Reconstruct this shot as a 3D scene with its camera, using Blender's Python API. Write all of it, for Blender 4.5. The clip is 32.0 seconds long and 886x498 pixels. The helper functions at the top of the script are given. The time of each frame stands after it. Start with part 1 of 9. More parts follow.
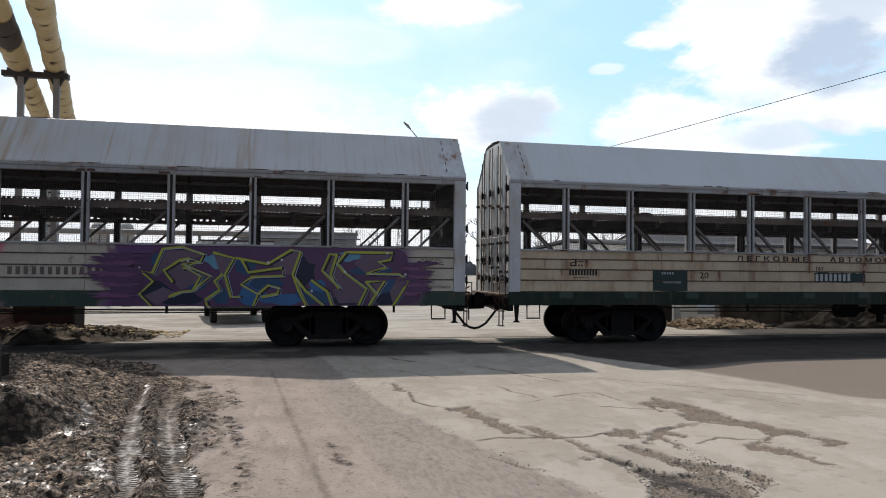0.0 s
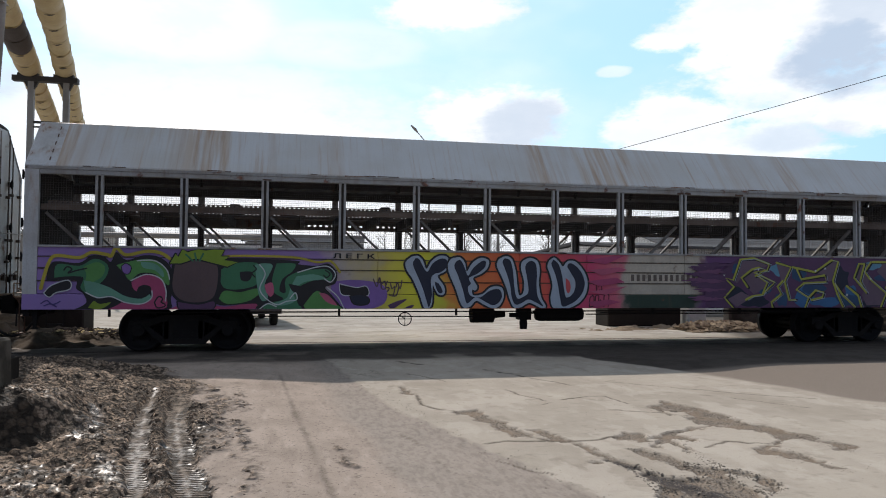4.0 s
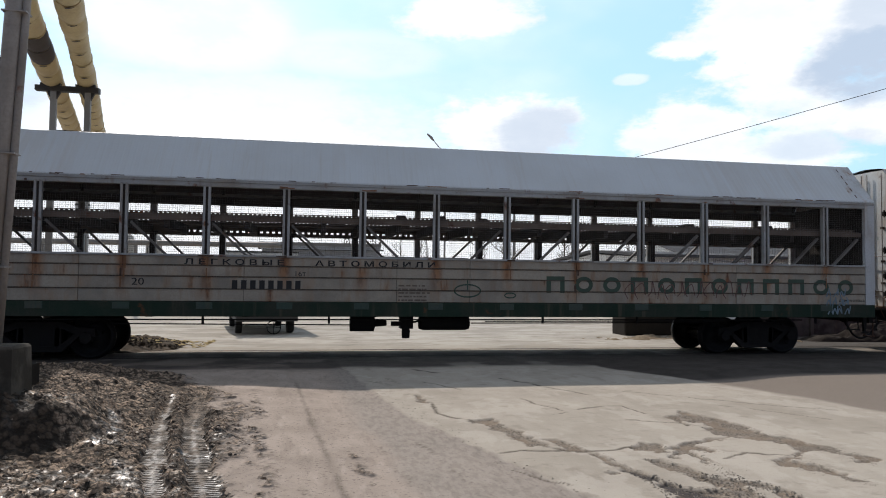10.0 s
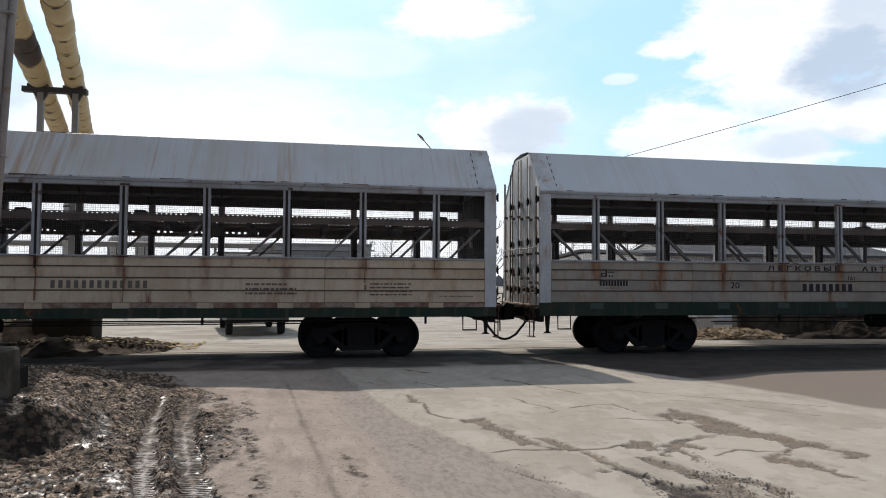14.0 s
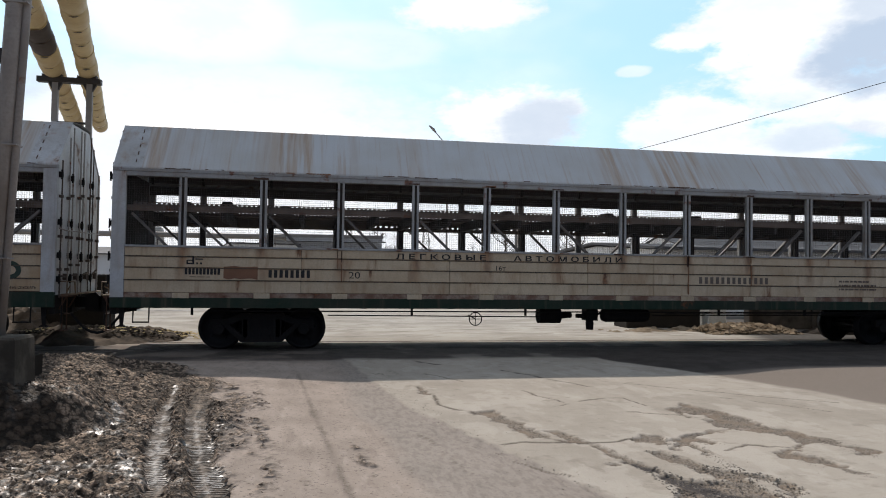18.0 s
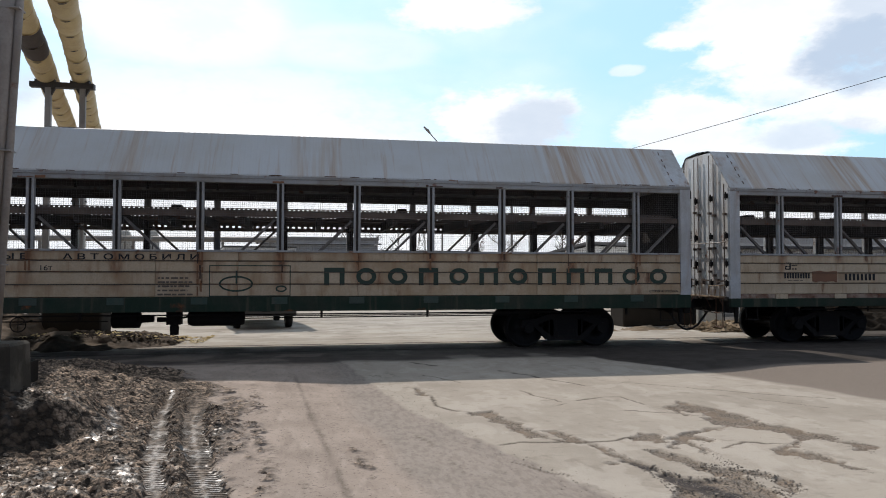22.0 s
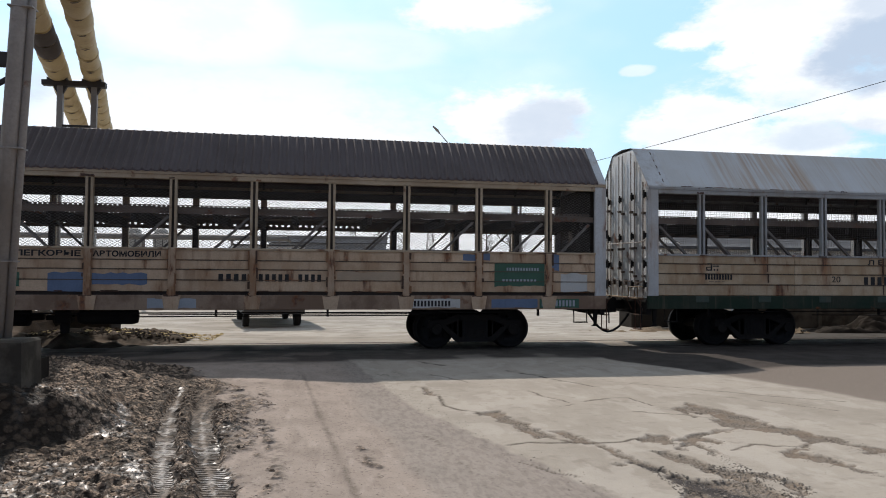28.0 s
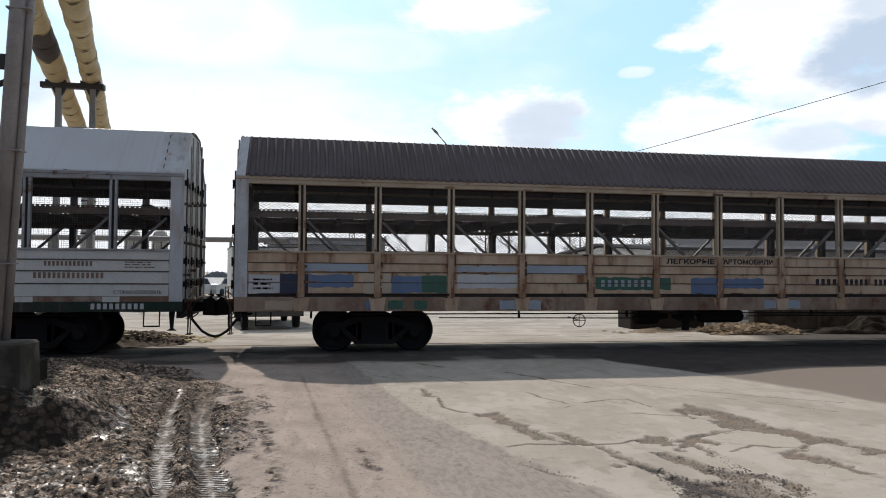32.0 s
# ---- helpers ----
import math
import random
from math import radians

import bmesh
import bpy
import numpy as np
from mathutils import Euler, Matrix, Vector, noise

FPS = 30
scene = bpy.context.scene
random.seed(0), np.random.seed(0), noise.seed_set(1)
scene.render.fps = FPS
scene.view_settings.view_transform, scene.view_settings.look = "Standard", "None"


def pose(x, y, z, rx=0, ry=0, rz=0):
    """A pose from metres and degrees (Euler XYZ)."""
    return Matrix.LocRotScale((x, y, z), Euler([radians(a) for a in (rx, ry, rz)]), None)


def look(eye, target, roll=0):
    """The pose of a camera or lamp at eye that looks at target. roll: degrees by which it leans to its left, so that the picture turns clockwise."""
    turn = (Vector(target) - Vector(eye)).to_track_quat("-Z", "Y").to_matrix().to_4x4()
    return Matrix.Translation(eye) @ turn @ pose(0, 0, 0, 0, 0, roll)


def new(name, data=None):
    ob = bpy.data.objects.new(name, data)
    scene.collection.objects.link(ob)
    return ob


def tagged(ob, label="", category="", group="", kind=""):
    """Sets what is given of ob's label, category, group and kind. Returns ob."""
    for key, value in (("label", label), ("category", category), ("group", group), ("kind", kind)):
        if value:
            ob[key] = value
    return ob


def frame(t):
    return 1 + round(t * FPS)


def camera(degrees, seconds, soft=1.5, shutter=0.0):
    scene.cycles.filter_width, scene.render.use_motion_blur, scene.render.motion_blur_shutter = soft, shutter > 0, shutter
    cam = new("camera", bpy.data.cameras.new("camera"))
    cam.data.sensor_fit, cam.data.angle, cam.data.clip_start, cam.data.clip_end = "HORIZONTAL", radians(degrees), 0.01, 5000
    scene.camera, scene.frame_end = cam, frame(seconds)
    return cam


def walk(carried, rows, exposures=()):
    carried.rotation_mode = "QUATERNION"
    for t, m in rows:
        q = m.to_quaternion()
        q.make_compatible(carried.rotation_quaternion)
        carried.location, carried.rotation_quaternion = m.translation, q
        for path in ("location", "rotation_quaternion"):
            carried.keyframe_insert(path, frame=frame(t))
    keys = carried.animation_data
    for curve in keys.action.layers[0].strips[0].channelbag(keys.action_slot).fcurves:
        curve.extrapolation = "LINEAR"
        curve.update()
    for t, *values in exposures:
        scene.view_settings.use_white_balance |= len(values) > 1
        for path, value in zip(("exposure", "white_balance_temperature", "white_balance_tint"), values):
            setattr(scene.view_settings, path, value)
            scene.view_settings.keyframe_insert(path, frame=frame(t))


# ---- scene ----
cam = camera(64.2, 32.0, soft=1.0)
EYE = (0.0, 0.0, 1.83)
# seconds, then the hand-held camera's pitch, roll and heading in degrees
VIEW = [
    (0, 91.53, -0.54, -12.54),
    (0.5, 91.42, -0.80, -12.58),
    (1, 91.25, -0.85, -12.69),
    (1.5, 91.21, -0.81, -12.75),
    (2, 91.22, -0.52, -12.84),
    (2.5, 91.40, -0.60, -12.82),
    (3, 91.62, -0.69, -12.63),
    (3.5, 91.65, -0.45, -12.18),
    (5.5, 92.32, -0.90, -11.32),
    (6, 92.36, -0.86, -11.13),
    (6.5, 92.33, -0.46, -11.02),
    (7, 92.41, -0.03, -10.99),
    (7.5, 92.45, -0.42, -10.96),
    (8, 92.52, -0.44, -10.99),
    (8.5, 92.51, -0.29, -11.03),
    (9, 92.41, -0.77, -11.08),
    (9.5, 92.40, -0.69, -10.66),
    (10, 92.42, -0.67, -10.66),
    (10.5, 92.45, -0.37, -10.72),
    (11, 92.46, -0.39, -10.85),
    (11.5, 92.39, -0.46, -11.03),
    (12, 92.43, -0.26, -11.11),
    (12.5, 92.45, -0.44, -11.27),
    (13, 92.39, -0.75, -11.30),
    (13.5, 92.40, -0.55, -11.33),
    (14, 92.42, -0.30, -11.38),
    (14.5, 92.39, -0.21, -11.38),
    (16.5, 92.16, -0.66, -11.17),
    (17, 92.12, -0.78, -10.80),
    (17.5, 91.93, -0.77, -10.54),
    (18, 91.77, -0.77, -10.51),
    (18.5, 92.00, -0.32, -10.55),
    (19, 92.02, -0.20, -10.59),
    (19.5, 92.00, -0.16, -10.71),
    (20, 91.98, -0.21, -10.76),
    (20.5, 91.95, -0.17, -10.79),
    (21, 91.90, -0.28, -10.86),
    (21.5, 91.89, -0.31, -10.83),
    (22, 91.86, -0.09, -10.82),
    (22.5, 91.83, -0.07, -10.79),
    (23, 91.83, -0.45, -10.79),
    (23.5, 91.87, -0.52, -10.77),
    (24, 91.86, -0.40, -10.69),
    (24.5, 91.87, -0.36, -10.68),
    (25, 91.91, -0.27, -10.64),
    (25.5, 91.96, -0.22, -10.56),
    (27.5, 91.83, -0.18, -10.20),
    (28, 91.82, -0.45, -10.14),
    (28.5, 91.82, -0.71, -9.91),
    (29, 91.66, -1.08, -9.88),
    (29.5, 91.49, -0.91, -9.79),
    (30, 91.51, -0.70, -9.81),
    (30.5, 91.77, -0.46, -9.88),
    (31, 91.85, -0.40, -10.05),
    (31.5, 91.91, -0.10, -10.20),
    (32, 91.95, -0.38, -10.23),
]
walk(cam, [(t, pose(*EYE, rx, ry, rz)) for t, rx, ry, rz in VIEW], exposures=[(0, 0.06), (32, 0.06)])

# ---- world and sun ----
SUN_TO = Vector((-0.27, 1.04, 1.0)).normalized()
SUN_ELEV, SUN_AZ = math.asin(SUN_TO.z), math.atan2(SUN_TO.x, SUN_TO.y)


def build_world():
    w = bpy.data.worlds.new("sky")
    scene.world = w
    w.use_nodes = True
    nt = w.node_tree
    nt.nodes.clear()
    N, L = nt.nodes.new, nt.links.new

    def math_node(op, a, b=None, clamp=False):
        n = N("ShaderNodeMath")
        n.operation, n.use_clamp = op, clamp
        for i, v in enumerate((a, b)):
            if v is None:
                continue
            if isinstance(v, (int, float)):
                n.inputs[i].default_value = v
            else:
                L(v, n.inputs[i])
        return n.outputs[0]

    def noise_node(vec, scale, detail, rough=0.55):
        n = N("ShaderNodeTexNoise")
        n.inputs["Scale"].default_value, n.inputs["Detail"].default_value, n.inputs["Roughness"].default_value = scale, detail, rough
        L(vec, n.inputs["Vector"])
        return n.outputs["Fac"]

    def smooth(v, lo, hi):
        n = N("ShaderNodeMapRange")
        n.interpolation_type = "SMOOTHSTEP"
        n.inputs["From Min"].default_value, n.inputs["From Max"].default_value = lo, hi
        L(v, n.inputs["Value"])
        return n.outputs["Result"]

    def mix(fac, a, b):
        n = N("ShaderNodeMix")
        n.data_type = "RGBA"
        L(fac, n.inputs["Factor"])
        for sock, v in ((n.inputs[6], a), (n.inputs[7], b)):
            if isinstance(v, tuple):
                sock.default_value = (*v, 1)
            else:
                L(v, sock)
        return n.outputs[2]

    tc = N("ShaderNodeTexCoord")
    sep = N("ShaderNodeSeparateXYZ")
    L(tc.outputs["Generated"], sep.inputs[0])
    az = math_node("MULTIPLY", math_node("ARCTAN2", sep.outputs[0], sep.outputs[1]), 180 / math.pi)
    el = math_node("MULTIPLY", math_node("ARCSINE", sep.outputs[2]), 180 / math.pi)
    warp = N("ShaderNodeMapping")
    warp.inputs["Scale"].default_value = (1, 1, 2.2)
    L(tc.outputs["Generated"], warp.inputs["Vector"])
    n1 = noise_node(warp.outputs[0], 9.0, 8, 0.62)
    n2 = noise_node(warp.outputs[0], 2.2, 4)
    wob = math_node("MULTIPLY", math_node("SUBTRACT", n1, 0.5), 2.4)

    def blob(a0, e0, ra, re, gain=1.0):
        dx = math_node("DIVIDE", math_node("SUBTRACT", az, a0), ra)
        dy = math_node("DIVIDE", math_node("SUBTRACT", el, e0), re)
        d = math_node("ADD", math_node("MULTIPLY", dx, dx), math_node("MULTIPLY", dy, dy))
        d = math_node("ADD", d, wob)
        return math_node("MULTIPLY", smooth(d, 1.25, 0.25), gain)

    def union(blobs):
        out = blobs[0]
        for b in blobs[1:]:
            out = math_node("MAXIMUM", out, b)
        return out

    n3 = noise_node(warp.outputs[0], 24.0, 6, 0.6)
    curl = math_node("ADD", math_node("MULTIPLY", math_node("SUBTRACT", n3, 0.5), 2.0), math_node("MULTIPLY", math_node("SUBTRACT", n1, 0.5), 4.0))

    def cumulus(a0, e0, ra, re, gain=1.0):
        """A cloud with a curled edge that thins out softly."""
        dx = math_node("DIVIDE", math_node("SUBTRACT", az, a0), ra)
        dy = math_node("DIVIDE", math_node("SUBTRACT", el, e0), re)
        d = math_node("ADD", math_node("ADD", math_node("MULTIPLY", dx, dx), math_node("MULTIPLY", dy, dy)), curl)
        return math_node("MULTIPLY", smooth(d, 1.45, 0.4), gain)

    # pale blue between the clouds, the clouds themselves, and their grey bellies
    ahead = smooth(math_node("ABSOLUTE", math_node("SUBTRACT", az, 10.0)), 60.0, 42.0)
    blue = math_node("ADD", math_node("MULTIPLY", ahead, math_node("ADD", 0.68, math_node("MULTIPLY", smooth(n2, 0.62, 0.4), 0.32))), math_node("MULTIPLY", math_node("SUBTRACT", 1.0, ahead), smooth(n2, 0.54, 0.66)))
    grey = union([blob(18.2, 11.9, 4.2, 2.3, 0.6), blob(41.8, 15.0, 4.4, 2.7, 0.95), blob(43.5, 18.6, 3.4, 2.4, 0.6), blob(38.5, 9.9, 5.5, 1.0, 0.45), blob(36.5, 12.6, 2.4, 0.8, 0.3), blob(-21.5, 13.5, 2.6, 2.6, 0.45), blob(9.0, 15.6, 4.0, 0.8, 0.2)])
    puff = union([blob(-5.5, 8.0, 20.0, 8.2), blob(-9.5, 18.6, 10.0, 3.8, 0.9), blob(3.0, 17.6, 8.0, 2.0, 0.5), cumulus(12.0, 20.7, 5.4, 2.1), cumulus(15.8, 12.3, 6.0, 2.9), cumulus(34.8, 17.6, 5.0, 4.4), cumulus(29.4, 17.3, 2.6, 0.8), cumulus(25.6, 15.6, 1.2, 0.4, 0.6),
                  cumulus(41.8, 17.2, 6.0, 5.4), cumulus(39.0, 13.2, 6.4, 2.6, 0.9), cumulus(30.2, 11.2, 5.0, 2.5), cumulus(35.5, 9.6, 6.0, 1.6, 0.9), cumulus(42.6, 11.2, 3.6, 1.7)])
    sky = N("ShaderNodeTexSky")
    sky.sky_type, sky.sun_disc = "NISHITA", False
    sky.sun_elevation, sky.sun_rotation = SUN_ELEV, SUN_AZ
    sky.air_density, sky.dust_density, sky.ozone_density = 1.0, 1.2, 1.0
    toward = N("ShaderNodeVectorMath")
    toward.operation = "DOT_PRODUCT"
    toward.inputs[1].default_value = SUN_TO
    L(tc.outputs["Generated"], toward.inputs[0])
    # clouds glow towards the sun; the duller unseen side is tuned as fill light
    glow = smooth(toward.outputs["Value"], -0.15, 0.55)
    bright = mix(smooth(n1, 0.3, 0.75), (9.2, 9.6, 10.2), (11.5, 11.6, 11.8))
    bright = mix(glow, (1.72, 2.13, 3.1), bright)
    hole = math_node("MULTIPLY", blue, math_node("SUBTRACT", 1.0, puff), clamp=True)
    hole = math_node("MULTIPLY", hole, smooth(el, 4.0, 8.0))
    gain = N("ShaderNodeVectorMath")
    gain.operation = "MULTIPLY"
    gain.inputs[1].default_value = SKY_TINT
    L(sky.outputs[0], gain.inputs[0])
    col = mix(grey, bright, (5.2, 6.3, 7.9))
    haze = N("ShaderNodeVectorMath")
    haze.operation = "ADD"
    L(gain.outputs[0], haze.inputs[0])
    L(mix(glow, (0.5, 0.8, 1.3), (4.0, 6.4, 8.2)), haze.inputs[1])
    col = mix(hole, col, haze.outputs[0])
    # the unseen sky overhead is dulled so the train's shade stays dark
    col = mix(math_node("MULTIPLY", smooth(el, 27.0, 50.0), math_node("ADD", 0.75, math_node("MULTIPLY", smooth(n2, 0.4, 0.6), 0.2))), col, (3.5, 4.1, 5.1))
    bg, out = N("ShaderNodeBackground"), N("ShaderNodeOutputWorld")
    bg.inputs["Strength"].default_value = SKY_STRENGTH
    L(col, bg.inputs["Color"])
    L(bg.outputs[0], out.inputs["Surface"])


SKY_STRENGTH, SKY_TINT, SUN_STRENGTH = 0.1, (0.35, 0.4, 0.42), 3.65
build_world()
sun = new("sun", bpy.data.lights.new("sun", "SUN"))
sun.data.energy, sun.data.angle, sun.data.color = SUN_STRENGTH, radians(0.6), (1.0, 0.915, 0.835)
sun.matrix_basis = look(SUN_TO * 60, (0, 0, 0))

# ---- materials ----
MATS = {}


def surface(name, base, rough=0.7, metal=0.0, second=None, patch=0.35, patch_scale=1.2, grain=0.12, grain_scale=30.0, rust=0.0, rust_scale=1.6,
            streak=0.0, streak_col=(0.16, 0.1, 0.06), bump=0.15, bump_scale=60.0, per_piece=0.0, streak_fine=5.0, streak_y=None, spec=0.5, post_rust=0.0, halo=False, bands=0.0):
    """A worn surface: base colour with patches of a second colour, grain, rust spots, streaks that run down, and relief."""
    if name in MATS:
        return MATS[name]
    m = bpy.data.materials.new(name)
    MATS[name] = m
    m.use_nodes = True
    nt = m.node_tree
    N, L = nt.nodes.new, nt.links.new
    bsdf = nt.nodes["Principled BSDF"]
    tc, info = N("ShaderNodeTexCoord"), N("ShaderNodeObjectInfo")
    shift = N("ShaderNodeVectorMath")
    shift.operation = "ADD"
    far = N("ShaderNodeVectorMath")
    far.operation = "SCALE"
    far.inputs[0].default_value = (17.0, 5.0, 9.0)
    L(info.outputs["Random"], far.inputs["Scale"])
    L(tc.outputs["Object"], shift.inputs[0])
    L(far.outputs[0], shift.inputs[1])

    def noise_fac(scale, detail, stretch=None):
        v = shift.outputs[0]
        if stretch:
            mp = N("ShaderNodeMapping")
            mp.inputs["Scale"].default_value = stretch
            L(v, mp.inputs["Vector"])
            v = mp.outputs[0]
        n = N("ShaderNodeTexNoise")
        n.inputs["Scale"].default_value, n.inputs["Detail"].default_value, n.inputs["Roughness"].default_value = scale, detail, 0.6
        L(v, n.inputs["Vector"])
        return n.outputs["Fac"]

    def ramp(v, lo, hi, top=1.0):
        n = N("ShaderNodeMapRange")
        n.interpolation_type = "SMOOTHSTEP"
        n.inputs["From Min"].default_value, n.inputs["From Max"].default_value, n.inputs["To Max"].default_value = lo, hi, top
        L(v, n.inputs["Value"])
        return n.outputs["Result"]

    def mix(fac, a, b, how="MIX"):
        n = N("ShaderNodeMix")
        n.data_type, n.blend_type = "RGBA", how
        L(fac, n.inputs["Factor"])
        for sock, v in ((n.inputs[6], a), (n.inputs[7], b)):
            if isinstance(v, tuple):
                sock.default_value = (*v, 1)
            else:
                L(v, sock)
        return n.outputs[2]

    second = second or tuple(c * 0.72 for c in base)
    col = mix(ramp(noise_fac(patch_scale, 5), 0.38, 0.68, patch * 2), tuple(base), tuple(second))
    col = mix(ramp(noise_fac(grain_scale, 4), 0.35, 0.75, grain * 3), col, tuple(c * 0.55 for c in base))
    rough_out = None
    if per_piece:
        n = N("ShaderNodeMapRange")
        n.inputs["To Min"].default_value, n.inputs["To Max"].default_value = 1 - per_piece, 1 + per_piece * 0.5
        L(info.outputs["Random"], n.inputs["Value"])
        v = N("ShaderNodeVectorMath")
        v.operation = "SCALE"
        L(col, v.inputs[0])
        L(n.outputs[0], v.inputs["Scale"])
        col = v.outputs[0]
    if streak:
        col = mix(ramp(noise_fac(1.0, 5, (streak_fine, streak_y or streak_fine, 0.35)), 0.52, 0.78, streak), col, tuple(streak_col))
    if bands:
        # rust that has run down the ribs in groups, some sheets worse than others
        group = ramp(noise_fac(0.42, 3, (1, 0.05, 0.05)), 0.46, 0.62)
        n = N("ShaderNodeMix")
        n.data_type, n.blend_type = "RGBA", "MULTIPLY"
        n.inputs["Factor"].default_value = 1.0
        L(ramp(noise_fac(5.5, 3, (1, 0.05, 0.05)), 0.38, 0.6, bands), n.inputs[6])
        L(group, n.inputs[7])
        col = mix(n.outputs[2], col, mix(ramp(noise_fac(2.0, 5, (4, 0.3, 0.3)), 0.4, 0.65), (0.46, 0.385, 0.31), (0.37, 0.255, 0.17)))
    if rust:
        runs = noise_fac(rust_scale, 8, (1.6, 1.6, 0.35) if halo else None)
        col = mix(ramp(runs, 0.54 - 0.16 * rust, 0.74 - 0.1 * rust, 0.55), col, (0.34, 0.2, 0.11)) if halo else col
        spots = ramp(runs, 0.66 - 0.16 * rust, 0.74 - 0.1 * rust, 0.9)
        col = mix(spots, col, mix(ramp(noise_fac(14, 3), 0.4, 0.6), (0.2, 0.075, 0.03), (0.09, 0.04, 0.025)))
    if post_rust:
        # rust that has run down from the foot of each window post
        sep = N("ShaderNodeSeparateXYZ")
        L(tc.outputs["Object"], sep.inputs[0])

        def calc(op, a, b2):
            n = N("ShaderNodeMath")
            n.operation = op
            for i, v in enumerate((a, b2)):
                if isinstance(v, (int, float)):
                    n.inputs[i].default_value = v
                else:
                    L(v, n.inputs[i])
            return n.outputs[0]

        off = calc("ADD", sep.outputs[0], calc("MULTIPLY", calc("SUBTRACT", noise_fac(2.5, 4), 0.5), 0.16))
        dist = calc("PINGPONG", calc("ADD", off, 10.125 + 1.6875 * 8), 1.6875 / 2)
        run = ramp(dist, 0.2, 0.01, post_rust)
        run = calc("MULTIPLY", run, ramp(noise_fac(1.0, 4, (1.2, 1.2, 0.5)), 0.38, 0.52))
        run = calc("MULTIPLY", run, ramp(sep.outputs[2], 1.15, 2.1))
        col = mix(run, col, mix(ramp(noise_fac(7, 5, (1, 1, 0.4)), 0.4, 0.62), (0.33, 0.17, 0.085), (0.15, 0.065, 0.033)))
    if grain or patch:
        n = N("ShaderNodeMapRange")
        n.inputs["To Min"].default_value, n.inputs["To Max"].default_value = max(0.05, rough - 0.15), min(1, rough + 0.15)
        L(noise_fac(patch_scale * 5, 4), n.inputs["Value"])
        L(n.outputs[0], bsdf.inputs["Roughness"])
    else:
        bsdf.inputs["Roughness"].default_value = rough
    L(col, bsdf.inputs["Base Color"])
    bsdf.inputs["Metallic"].default_value, bsdf.inputs["Specular IOR Level"].default_value = metal, spec
    if bump:
        b = N("ShaderNodeBump")
        b.inputs["Strength"].default_value, b.inputs["Distance"].default_value = bump, 0.01
        L(noise_fac(bump_scale, 4), b.inputs["Height"])
        L(b.outputs[0], bsdf.inputs["Normal"])
    return m


def glass_dark(name="windscreen_glass"):
    if name not in MATS:
        m = bpy.data.materials.new(name)
        MATS[name] = m
        m.use_nodes = True
        b = m.node_tree.nodes["Principled BSDF"]
        b.inputs["Base Color"].default_value = (0.03, 0.05, 0.07, 1)
        b.inputs["Roughness"].default_value = 0.06
        b.inputs["Specular IOR Level"].default_value = 0.35
    return MATS[name]


